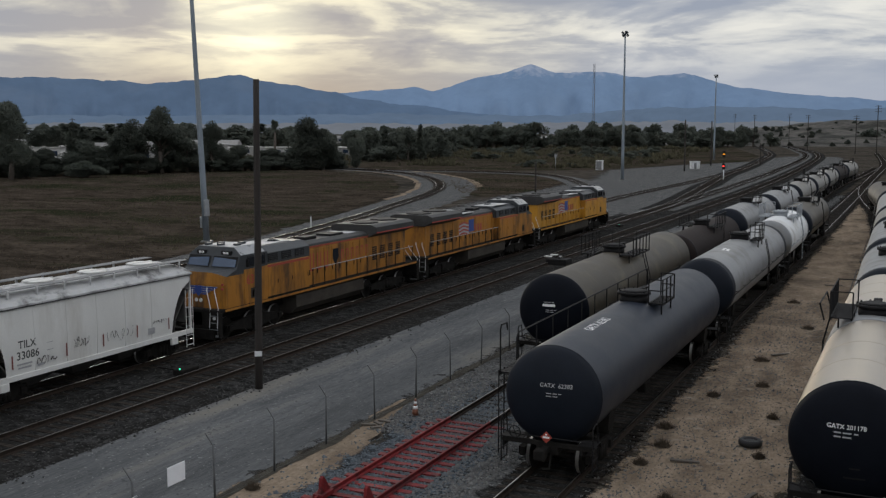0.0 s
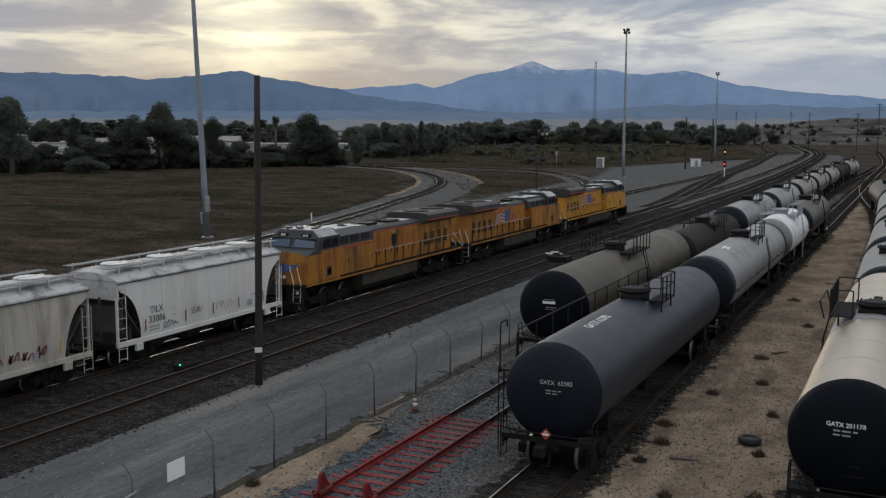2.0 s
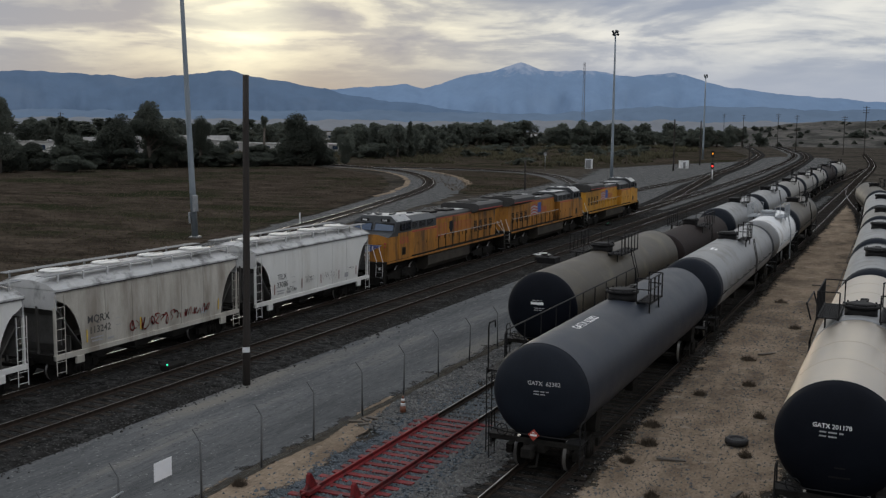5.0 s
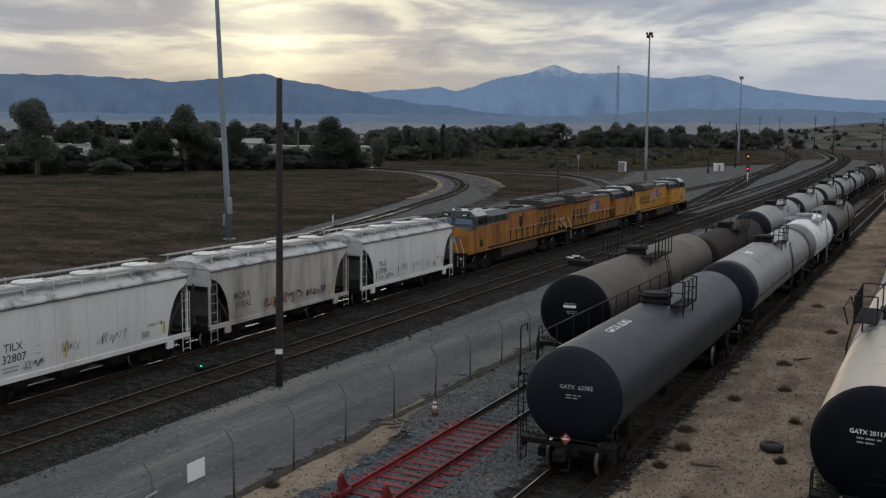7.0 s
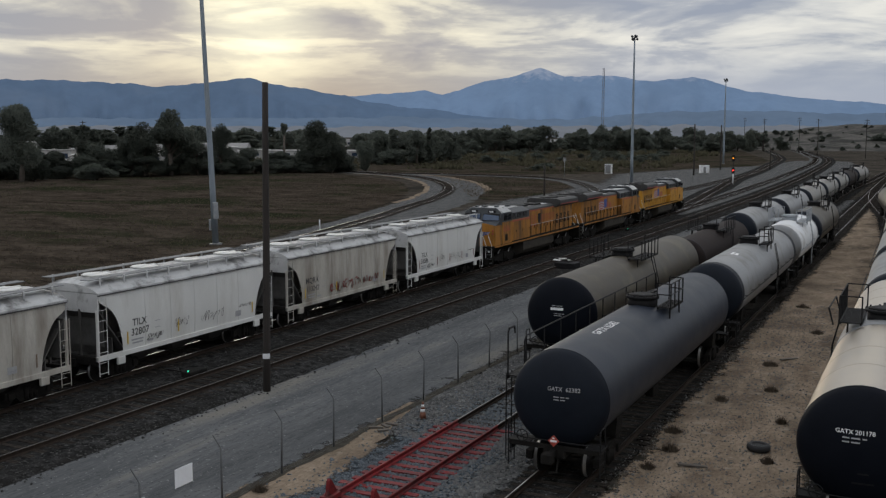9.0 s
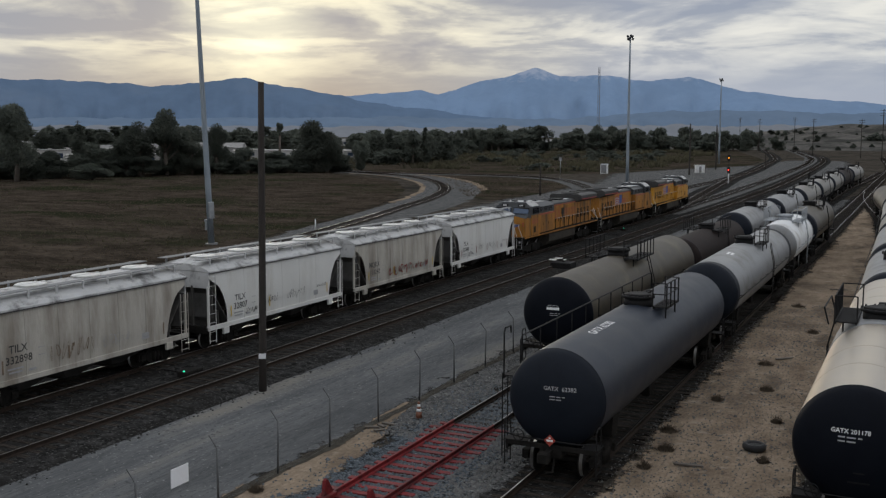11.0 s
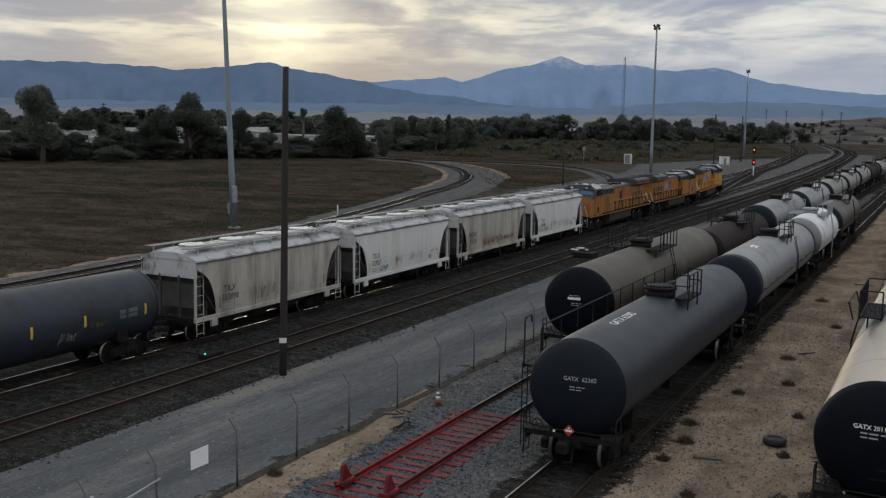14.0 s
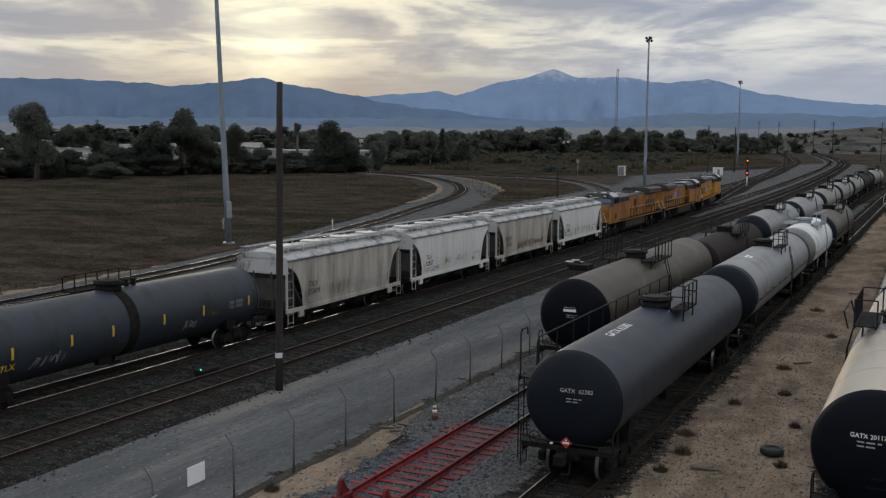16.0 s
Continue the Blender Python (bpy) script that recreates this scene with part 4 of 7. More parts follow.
    if marks:
        for words, size, x, z, mat in marks:
            def on_head(c, x=x, z=z):
                px, pz = c.x + x, c.z + z
                return (px, -h - head_depth(r, hd, px, pz) - 0.012, axis + pz)
            bm = text_mesh(words, size) if isinstance(words, str) else bars(words)
            part("lettering", placed(bm, on_head), mat, car)
    if top_marks:
        for words, size, ang, y, mat in top_marks:
            def on_shell(c, ang=ang, y=y, s=1):
                a = math.radians(ang) - c.z / r
                return ((r + 0.006) * math.sin(a), y - c.x * (1 if ang < 0 else -1), axis + (r + 0.006) * math.cos(a)) if ang > 0 else ((r + 0.006) * math.sin(math.radians(ang) + c.z / r), y - c.x, axis + (r + 0.006) * math.cos(math.radians(ang) + c.z / r))
            bm = text_mesh(words, size) if isinstance(words, str) else bars(words)
            part("lettering", placed(bm, on_shell), mat, car)
    if extra:
        extra(car, h, r, axis, hd)
    return car, sc, base


def hopper_car(label, s, body="hopper", side_marks=(), moving=True):
    """A covered hopper, 11.4 m over its end sills, centred at s on the train's path."""
    base, h, w, zb, zt = 8.4, 5.76, 1.50, 0.98, 3.64
    car = thing("hopper_car", label, "hopper car", stand(P_TRAIN, s, base), "hopper cars")

    def reach(z):
        u = min(1.0, max(0.0, (z - zb) / 2.25))
        return h - 0.12 - 1.25 * math.sqrt(max(0.0, 1 - u * u))

    def bulge(z):
        return w + 0.05 * math.sin(math.pi * (z - zb) / (zt - zb))
    for sx in (-1, 1):
        bm = B()
        rows = []
        for i in range(19):
            z = zb + (zt - zb) * i / 18
            e = reach(z)
            rows.append([bm.verts.new((sx * bulge(z), -e + 2 * e * j / 12, z)) for j in range(13)])
        for a, b in zip(rows, rows[1:]):
            for j in range(12):
                f = bm.faces.new((a[j], a[j + 1], b[j + 1], b[j]) if sx > 0 else (a[j], b[j], b[j + 1], a[j + 1]))
                f.smooth = True
        part("side_sheet", bm, body, car)
        # weld ribs between the sheets
        for y in (-3.1, -1.55, 0.0, 1.55, 3.1):
            pts = [(sx * (bulge(z) + 0.006), y, z) for z in [zb + 0.1 + (zt - zb - 0.15) * k / 8 for k in range(9)]]
            part("weld_rib", rail_tube(B(), pts, 0.012, 4), body, car)
        bm = box(B(), min(sx * 1.40, sx * 1.55), max(sx * 1.40, sx * 1.55), -h, h, 0.96, 1.16, 0.012)
        for y in (-h + 1.25, h - 1.25):
            box(bm, min(sx * 1.44, sx * 1.57), max(sx * 1.44, sx * 1.57), y - 0.2, y + 0.2, 0.66, 0.97, 0.02)
        part("side_sill", bm, body, car)
        bm = box(B(), min(sx * 1.48, sx * 1.60), max(sx * 1.48, sx * 1.60), -h + 0.05, h - 0.05, zt - 0.03, zt + 0.06, 0.012)
        part("top_chord", bm, "roof_white", car)
        # thin dark box stands in for the shade below the roof edge
        part("chord_shadow_gap", box(B(), min(sx * 1.50, sx * 1.572), max(sx * 1.50, sx * 1.572), -h + 0.08, h - 0.08, zt - 0.075, zt - 0.031), "end_grey", car, "dark strip painted as shade under the roof edge")
    # inner bin, seen at the ends: slope sheets and hoppers
    for sy in (-1, 1):
        bm = B()
        ring0 = [(-w + 0.03, sy * (h - 1.6), 1.02), (w - 0.03, sy * (h - 1.6), 1.02), (w - 0.03, sy * (h - 0.15), 2.95), (-w + 0.03, sy * (h - 0.15), 2.95)]
        ring1 = [(x, y - sy * 0.06, z) for x, y, z in ring0]
        loft(bm, [ring0, ring1])
        bmesh.ops.recalc_face_normals(bm, faces=bm.faces)
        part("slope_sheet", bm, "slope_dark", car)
    for sy in (-1, 1):
        bm = box(B(), -w - 0.02, w + 0.02, min(sy * (h - 0.16), sy * (h - 0.08)), max(sy * (h - 0.16), sy * (h - 0.08)), 2.9, zt + 0.02, 0.01)
        part("end_sheet", bm, "roof_white", car)
        for x in (-1.45, -0.55, 0.55, 1.45):
            part("end_post", box(B(), x - 0.045, x + 0.045, min(sy * (h - 0.14), sy * (h - 0.05)), max(sy * (h - 0.14), sy * (h - 0.05)), 1.0, 3.0), "slope_dark" if abs(x) < 1 else body, car)
        bm = box(B(), -1.5, 1.5, min(sy * (h - 0.2), sy * h), max(sy * (h - 0.2), sy * h), 0.80, 1.15, 0.02)
        box(bm, -0.35, 0.35, min(sy * (h - 2.2), sy * (h + 0.1)), max(sy * (h - 2.2), sy * (h + 0.1)), 0.7, 1.0)
        part("end_sill", bm, "under", car)
        coupler(car, sy * (h + 0.0), sy)
        part("shear_plate", box(B(), -1.42, 1.42, min(sy * (h - 1.75), sy * (h - 0.2)), max(sy * (h - 1.75), sy * (h - 0.2)), 0.99, 1.015), "slope_dark", car)
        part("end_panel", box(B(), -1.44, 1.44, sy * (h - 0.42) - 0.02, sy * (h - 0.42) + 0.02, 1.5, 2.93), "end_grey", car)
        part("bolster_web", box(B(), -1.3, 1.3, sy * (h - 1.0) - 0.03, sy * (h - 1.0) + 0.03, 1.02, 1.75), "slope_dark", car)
        for sx in (-1, 1):
            part("ladder", ladder(sx * 1.56, sy * (h - 0.26), 0.38, 2.95 if sy > 0 else 3.5, 0.46, "y", 0.42, 0.012), body, car)
        truck(car, sy * base / 2, moving=moving)
    for y in (-2.5, 0, 2.5):
        bm = B()
        for z0, z1 in ((1.0, 0.34),):
            loft(bm, [[(-1.25, y - 1.2, z0), (1.25, y - 1.2, z0), (1.25, y + 1.2, z0), (-1.25, y + 1.2, z0)], [(-0.5, y - 0.3, z1), (0.5, y - 0.3, z1), (0.5, y + 0.3, z1), (-0.5, y + 0.3, z1)]])
        bmesh.ops.recalc_face_normals(bm, faces=bm.faces)
        chute = part("hopper_chute", bm, "slope_dark", car)
        part("outlet_gate", box(B(), -0.6, 0.6, y - 0.35, y + 0.35, 0.26, 0.345), "under", chute)
    # roof
    prof = [(-1.54, zt + 0.05), (-1.42, zt + 0.17), (-1.05, zt + 0.36), (-0.5, zt + 0.47), (0, zt + 0.50), (0.5, zt + 0.47), (1.05, zt + 0.36), (1.42, zt + 0.17), (1.54, zt + 0.05)]
    bm = B()
    ys = [-h + 0.06, -h + 0.5, -2.5, 0, 2.5, h - 0.5, h - 0.06]
    rows = [[bm.verts.new((x, y, z - (0.28 * (z - zt) if abs(y) > h - 0.3 else 0))) for x, z in prof] for y in ys]
    for a, b in zip(rows, rows[1:]):
        for i in range(len(prof) - 1):
            bm.faces.new((a[i], a[i + 1], b[i + 1], b[i]))
    for row, flip in ((rows[0], False), (rows[-1], True)):
        bm.faces.new(row if flip else row[::-1])
    part("roof", bm, "roof_white", car)
    for sx in (-1, 1):
        part("running_board", box(B(), min(sx * 0.80, sx * 1.26), max(sx * 0.80, sx * 1.26), -h - 0.1, h + 0.1, zt + 0.54, zt + 0.57, 0.006), "board_grey", car)
        for i in range(9):
            y = -h + 0.5 + (2 * h - 1.0) * i / 8
            part("running_board_bracket", box(B(), min(sx * 1.24, sx * 1.30), max(sx * 1.24, sx * 1.29), y - 0.035, y + 0.035, zt + 0.22, zt + 0.575), "roof_white", car)
    for y in (-4.2, -1.4, 1.4, 4.2):
        bm = B()
        rod(bm, (0, y, zt + 0.44), (0, y, zt + 0.53), 0.56, 24)
        rod(bm, (0, y, zt + 0.53), (0, y, zt + 0.57), 0.60, 24, 0.52)
        box(bm, -0.05, 0.05, y - 0.70, y + 0.70, zt + 0.55, zt + 0.59)
        part("hatch", bm, "hopper", car, "round pale roof hatch")
    # lettering on the sides: y runs to the right on the +x side
    for words, size, y, z, mat in side_marks:
        bm = text_mesh(words, size) if isinstance(words, str) else bars(words)
        part("lettering", placed(bm, lambda c: (bulge(min(zt, max(zb, c.z + z))) + 0.008, c.x + y, c.z + z)), mat, car)
    return car, s, base


def scribble(seed, width, height, strokes, weight=0.045):
    """A sprayed, flowing scrawl as a thin flat ribbon in the x-z plane; it spells nothing."""
    rng = random.Random(seed)
    bm = B()
    for i in range(strokes):
        x = -width / 2 + width * (i + 0.5) / strokes
        ww, hh = width / strokes * rng.uniform(0.8, 1.25), height * rng.uniform(0.4, 1.0)
        f1, f2, p1, p2 = rng.choice((1, 1, 2)), rng.choice((1, 2, 3)), rng.uniform(0, 6.3), rng.uniform(0, 6.3)
        span, lean = rng.uniform(0.5, 0.95), rng.uniform(0.1, 0.35)
        pts = []
        for k in range(21):
            t = k / 20 * span
            z = hh * 0.5 * math.sin(6.28 * f2 * t * 0.8 + p2)
            pts.append((x + ww * (0.55 * (t - 0.5) + 0.32 * math.sin(6.28 * f1 * t + p1)) + lean * z, z + height * 0.1 * math.sin(i * 1.7)))
        for (x0, z0), (x1, z1) in zip(pts, pts[1:]):
            d = Vector((x1 - x0, z1 - z0))
            if d.length < 1e-5:
                continue
            e = d.normalized() * weight * 0.3
            q = Vector((-d.y, d.x)).normalized() * weight / 2 * (0.75 + 0.35 * math.sin(9 * x0 + seed))
            bm.faces.new([bm.verts.new(p) for p in ((x0 - e.x - q.x, 0, z0 - e.y - q.y), (x1 + e.x - q.x, 0, z1 + e.y - q.y), (x1 + e.x + q.x, 0, z1 + e.y + q.y), (x0 - e.x + q.x, 0, z0 - e.y + q.y))])
    return bm


def locomotive(label, s, flip, paint="yellow", number="", flag=False, pale_roof=()):
    """A six-axle road locomotive with a wide-nosed cab at +y, centred at s on the train's path."""
    base = 13.6
    loco = thing("locomotive", label, "locomotive", stand(P_TRAIN, s, base, RAIL, flip), "locomotives")
    W = 1.50
    dk = 1.62           # walkway height
    # frame and fuel tank
    bm = B()
    box(bm, -W, W, -9.95, 9.95, dk - 0.16, dk, 0.02)
    box(bm, -0.55, 0.55, -10.2, 10.2, 0.85, dk - 0.1, 0.03)
    for sy in (-1, 1):
        box(bm, -W, W, min(sy * 9.95, sy * 10.2), max(sy * 9.95, sy * 10.2), 0.62, dk + 0.02, 0.03)
        box(bm, -1.3, 1.3, min(sy * 10.2, sy * 10.32), max(sy * 10.2, sy * 10.32), 0.25, 0.72, 0.02)
        coupler(loco, sy * 10.2, sy)
    part("frame", bm, "under", loco)
    bm = B()
    tankp = [(-1.42, 1.40), (-1.42, 0.75), (-1.1, 0.42), (1.1, 0.42), (1.42, 0.75), (1.42, 1.40)]
    loft(bm, [[(x, -3.3, z) for x, z in tankp], [(x, 3.7, z) for x, z in tankp]])
    bmesh.ops.recalc_face_normals(bm, faces=bm.faces)
    part("fuel_tank", bm, "dusty", loco, "dusty grey brown fuel tank")
    for sx in (-1, 1):
        bm = box(B(), min(sx * W, sx * (W + 0.012)), max(sx * W, sx * (W + 0.012)), -9.9, 9.7, dk - 0.13, dk - 0.02)
        part("sill_stripe", bm, paint, loco)
    for y in (-base / 2, base / 2):
        truck(loco, y, base=4.1, r=0.53, axles=3, moving=True)
    # nose
    bm = B()
    zs = [(dk, 9.76, 1.47), (2.75, 9.74, 1.47), (3.18, 9.68, 1.47), (3.42, 8.80, 1.47)]
    front = [[(-w, 8.0, z), (w, 8.0, z), (w, y - 0.16, z), (w * 0.5, y, z), (-w * 0.5, y, z), (-w, y - 0.16, z)] for z, y, w in zs]
    for i, (x, y, z) in enumerate(front[2]):
        front[2][i] = (x, y, z + (-0.06 if abs(x) > 1.2 else 0.12))
    loft(bm, front[:3])
    bmesh.ops.recalc_face_normals(bm, faces=bm.faces)
    part("nose", bm, paint, loco)
    bm = B()
    loft(bm, front[2:])
    bmesh.ops.recalc_face_normals(bm, faces=bm.faces)
    part("nose_top", bm, "loco_grey", loco)
    # cab
    bm = B()
    box(bm, -W, W, 6.3, 8.2, dk, 3.30, 0.02)
    part("cab_wall", bm, paint, loco)
    bm = B()
    up = [[(-W, 6.3, z), (W, 6.3, z), (W, yf, z), (0, yf + 0.12, z), (-W, yf, z)] for z, yf in ((3.305, 8.82), (4.00, 8.48))]
    up.append([(x * 0.68, y - 0.12 if y > 7 else y + 0.02, 4.36) for x, y, z in up[1]])
    loft(bm, up)
    bmesh.ops.recalc_face_normals(bm, faces=bm.faces)
    part("cab_upper", bm, "loco_grey", loco)
    # windshields, side windows, number boards
    for sx in (-1, 1):
        bm = B()
        ring = [(sx * 0.12, 8.86, 3.48), (sx * 1.40, 8.745, 3.48), (sx * 1.37, 8.555, 3.90), (sx * 0.14, 8.665, 3.90)]
        loft(bm, [[(x, y + 0.03, z) for x, y, z in ring], [(x, y - 0.03, z) for x, y, z in ring]])
        bmesh.ops.recalc_face_normals(bm, faces=bm.faces)
        pane = part("windshield", bm, "glass", loco, "dark windshield with reflected sky blue painted in")
        bm = B()
        edge = [(x + (sx * 0.05 if abs(x) > 1 else -sx * 0.05), y + 0.015, z + (0.05 if z > 3.6 else -0.05)) for x, y, z in ring]
        loft(bm, [edge, [(x, y - 0.04, z) for x, y, z in edge]])
        bmesh.ops.recalc_face_normals(bm, faces=bm.faces)
        part("window_frame", bm, "black", pane)
        for y in (6.85, 7.62):
            frame_bm = box(B(), min(sx * W, sx * (W + 0.012)), max(sx * W, sx * (W + 0.012)), y - 0.36, y + 0.36, 3.40, 3.92, 0.004)
            side = part("side_window", frame_bm, "black", loco)
            part("pane", box(B(), min(sx * W, sx * (W + 0.02)), max(sx * W, sx * (W + 0.02)), y - 0.29, y + 0.29, 3.47, 3.86, 0.004), "dark_glass", side)
        part("mirror", box(B(), min(sx * 1.56, sx * 1.72), max(sx * 1.56, sx * 1.72), 8.10, 8.14, 3.45, 3.80, 0.01), "black", loco)
        bm = box(B(), min(sx * 0.42, sx * 1.02), max(sx * 0.42, sx * 1.02), 8.36, 8.56, 4.00, 4.20, 0.02)
        nb = part("number_board", bm, "black", loco)
        bm = placed(bars([(-0.11, 0, 0.07, 0.11), (-0.03, 0, 0.05, 0.11), (0.05, 0, 0.06, 0.11), (0.13, 0, 0.06, 0.11)]), lambda c: (c.x + sx * 0.72, 8.566, c.z + 4.10))
        part("lettering", bm, "white_mark", nb)
        if number:
            t = text_mesh(number, 0.62, 0.02)
            part("lettering", placed(t, lambda c: (sx * (W + 0.006), sx * c.x + 7.42, c.z + 2.76)), "red_mark", loco, "red cab number")
        for y in (2.75, 3.95, 5.15):
            grille = part("intake_grille", box(B(), min(sx * 1.302, sx * 1.325), max(sx * 1.302, sx * 1.325), y, y + 0.85, 3.42, 3.80, 0.006), "black", loco)
            for k in range(4):
                part("slat", box(B(), min(sx * 1.326, sx * 1.335), max(sx * 1.326, sx * 1.335), y + 0.03, y + 0.82, 3.45 + 0.09 * k, 3.475 + 0.09 * k), "loco_grey", grille)
        for y, z0, z1 in ((2.56, 1.72, 3.14), (4.02, 1.72, 3.14), (5.30, 1.72, 3.14)):
            panel = part("cabinet_door", box(B(), min(sx * 1.472, sx * 1.484), max(sx * 1.472, sx * 1.484), y, y + (1.38 if y < 4 else 1.20 if y < 5 else 0.92), z0, z1, 0.004), paint, loco)
            part("latch", box(B(), min(sx * 1.485, sx * 1.50), max(sx * 1.485, sx * 1.50), y + 0.08, y + 0.12, 2.3, 2.5), "black", panel)
        part("kick_grime", box(B(), min(sx * 1.474, sx * 1.488), max(sx * 1.474, sx * 1.488), 2.5, 6.28, dk + 0.005, dk + 0.085), "under", loco)
        bm = placed(bars([(0, 0, 0.5, 0.5), (0.0, -0.02, 0.3, 0.34)]), lambda c: (sx * (W + 0.005), c.x * sx + 7.45, c.z + 2.1))
        part("battery_door", bm, "dusty", loco)
    # nose emblem: blue wings and shield as plain shapes
    for sx in (-1, 1):
        for k in range(4):
            z, w = 2.60 - 0.105 * k, 1.12 - 0.20 * k
            ring = [(sx * 0.19, 9.745, z - 0.035), (sx * (w - 0.10), 9.745, z - 0.035), (sx * w, 9.72, z + 0.045), (sx * 0.19, 9.75, z + 0.04)]
            bm = loft(B(), [ring, [(x, y + 0.02, q) for x, y, q in ring]])
            bmesh.ops.recalc_face_normals(bm, faces=bm.faces)
            feather = part("emblem_feather", bm, "blue_mark", loco)
            part("feather_edge", box(B(), min(sx * 0.19, sx * w), max(sx * 0.19, sx * w), 9.755, 9.772, z + 0.042, z + 0.058), "grey_mark", feather)
        part("nose_lamp", rod(B(), (sx * 0.13, 9.71, 1.98), (sx * 0.13, 9.79, 1.98), 0.09, 12), "bare", loco, "round nose headlight")
        part("ditch_light", rod(B(), (sx * 1.25, 9.95, 1.25), (sx * 1.25, 10.24, 1.25), 0.08, 12), "bare", loco, "round ditch light")
        for z in (2.55, 2.75):
            part("marker_lamp", rod(B(), (sx * 1.30, 9.60, z), (sx * 1.30, 9.66, z), 0.06, 10), "graffiti_red", loco)
    bm = loft(B(), [[(-0.19, y, 2.66), (-0.19, y, 2.36), (0, y, 2.16), (0.19, y, 2.36), (0.19, y, 2.66)] for y in (9.74, 9.775)])
    bmesh.ops.recalc_face_normals(bm, faces=bm.faces)
    part("shield_emblem", bm, "blue_mark", loco)
    # long hood
    bm = B()
    box(bm, -1.47, 1.47, 2.5, 6.3, dk, 3.30, 0.02)
    part("equipment_cabinet", bm, paint, loco)
    bm = B()
    hp = [(-1.30, 3.305), (-1.30, 3.85), (-0.75, 4.15), (0.75, 4.15), (1.30, 3.85), (1.30, 3.305)]
    loft(bm, [[(x, 2.2, z) for x, z in hp], [(x, 6.28, z) for x, z in hp]])
    bmesh.ops.recalc_face_normals(bm, faces=bm.faces)
    part("blower_housing", bm, "loco_grey", loco)
    bm = B()
    hood = [(-0.98, dk), (-0.98, 3.72), (0.98, 3.72), (0.98, dk)]
    loft(bm, [[(x, -9.35, z) for x, z in hood], [(x, 2.5, z) for x, z in hood]])
    bmesh.ops.recalc_face_normals(bm, faces=bm.faces)
    part("hood", bm, paint, loco)
    bm = B()
    hood = [(-0.985, 3.725), (-0.95, 3.85), (-0.6, 3.98), (0.6, 3.98), (0.95, 3.85), (0.985, 3.725)]
    loft(bm, [[(x, -4.6, z) for x, z in hood], [(x, 2.2, z) for x, z in hood]])
    bmesh.ops.recalc_face_normals(bm, faces=bm.faces)
    part("hood_roof", bm, "loco_roof", loco)
    for sx in (-1, 1):
        bm = box(B(), min(sx * 0.99, sx * 0.998), max(sx * 0.99, sx * 0.998), -4.55, 2.15, 3.64, 3.71)
        part("red_stripe", bm, "red_mark", loco)
        bm = box(B(), min(sx * 1.472, sx * 1.482), max(sx * 1.472, sx * 1.482), 2.52, 6.25, 3.18, 3.29)
        part("red_stripe", bm, "red_mark", loco)
        y = -9.0
        while y < 2.2:
            door = part("hood_door", box(B(), min(sx * 0.982, sx * 1.0), max(sx * 0.982, sx * 1.0), y + 0.05, y + 0.72, dk + 0.12, 3.55, 0.008), paint, loco)
            part("latch", box(B(), min(sx * 1.0, sx * 1.03), max(sx * 1.0, sx * 1.03), y + 0.62, y + 0.66, 2.2, 2.45), "black", door)
            y += 0.78
        # louvres near the radiator
        for y in (-8.6, -7.6, -6.6, -5.6):
            bm = B()
            for k in range(7):
                box(bm, min(sx * 1.0, sx * 1.02), max(sx * 1.0, sx * 1.02), y, y + 0.55, 2.2 + 0.12 * k, 2.28 + 0.12 * k)
            part("louvre", bm, "black", loco)
        # broad red lettering, kept as plain bars
        bm = bars([b for k in range(-3, 0) for b in ((-0.42 + 0.72 * k, 0, 0.09, 0.95), (-0.12 + 0.72 * k, 0, 0.09, 0.95), (-0.27 + 0.72 * k, -0.43, 0.3, 0.09))] + [b for k in range(0, 6) for b in ((0.62 + 0.55 * k, 0, 0.08, 0.75), (0.85 + 0.55 * k, 0.1, 0.07, 0.5), (0.73 + 0.55 * k, 0.33, 0.25, 0.08))]) if not flag else bars([(0.3 + 0.5 * k, 0, 0.3, 0.5) for k in range(-1, 2)])
        part("lettering", placed(bm, lambda c: (sx * 1.006, sx * c.x - 0.9, c.z + 2.85)), "red_mark", loco, "worn red lettering")
        if not flag:
            bm = loft(B(), [[(x, -0.62, 3.35), (x, -1.18, 3.35), (x, -1.22, 2.85), (x, -0.9, 2.40), (x, -0.58, 2.85)] for x in (sx * 0.99, sx * 1.012)])
            bmesh.ops.recalc_face_normals(bm, faces=bm.faces)
            part("hood_emblem", bm, "navy", loco, "dark faded shield emblem")
        if flag:
            bm = B()
            for k in range(7):
                y0, y1 = -4.0, -2.3
                for i in range(8):
                    a, b = y0 + (y1 - y0) * i / 8, y0 + (y1 - y0) * (i + 1) / 8
                    za, zb2 = 3.36 - 0.125 * k + 0.07 * math.sin(a * 3.4), 3.36 - 0.125 * k + 0.07 * math.sin(b * 3.4)
                    f = bm.faces.new([bm.verts.new(p) for p in ((sx * 1.012, a, za), (sx * 1.012, b, zb2), (sx * 1.012, b, zb2 - 0.125), (sx * 1.012, a, za - 0.125))])
                    f.material_index = k % 2
            part("flag_stripes", bm, ["red_mark", "grey_mark"], loco, "red and white waving stripes")
            bm = box(B(), min(sx * 1.0, sx * 1.013), max(sx * 1.0, sx * 1.013), -2.3, -1.4, 2.62, 3.5)
            part("flag_canton", bm, "blue_mark", loco, "blue flag field")
    # radiator
    bm = B()
    rp = [(-0.98, 3.6), (-1.55, 3.88), (-1.55, 4.22), (-1.2, 4.36), (1.2, 4.36), (1.55, 4.22), (1.55, 3.88), (0.98, 3.6)]
    loft(bm, [[(x, -9.45, z) for x, z in rp], [(x, -4.6, z) for x, z in rp]])
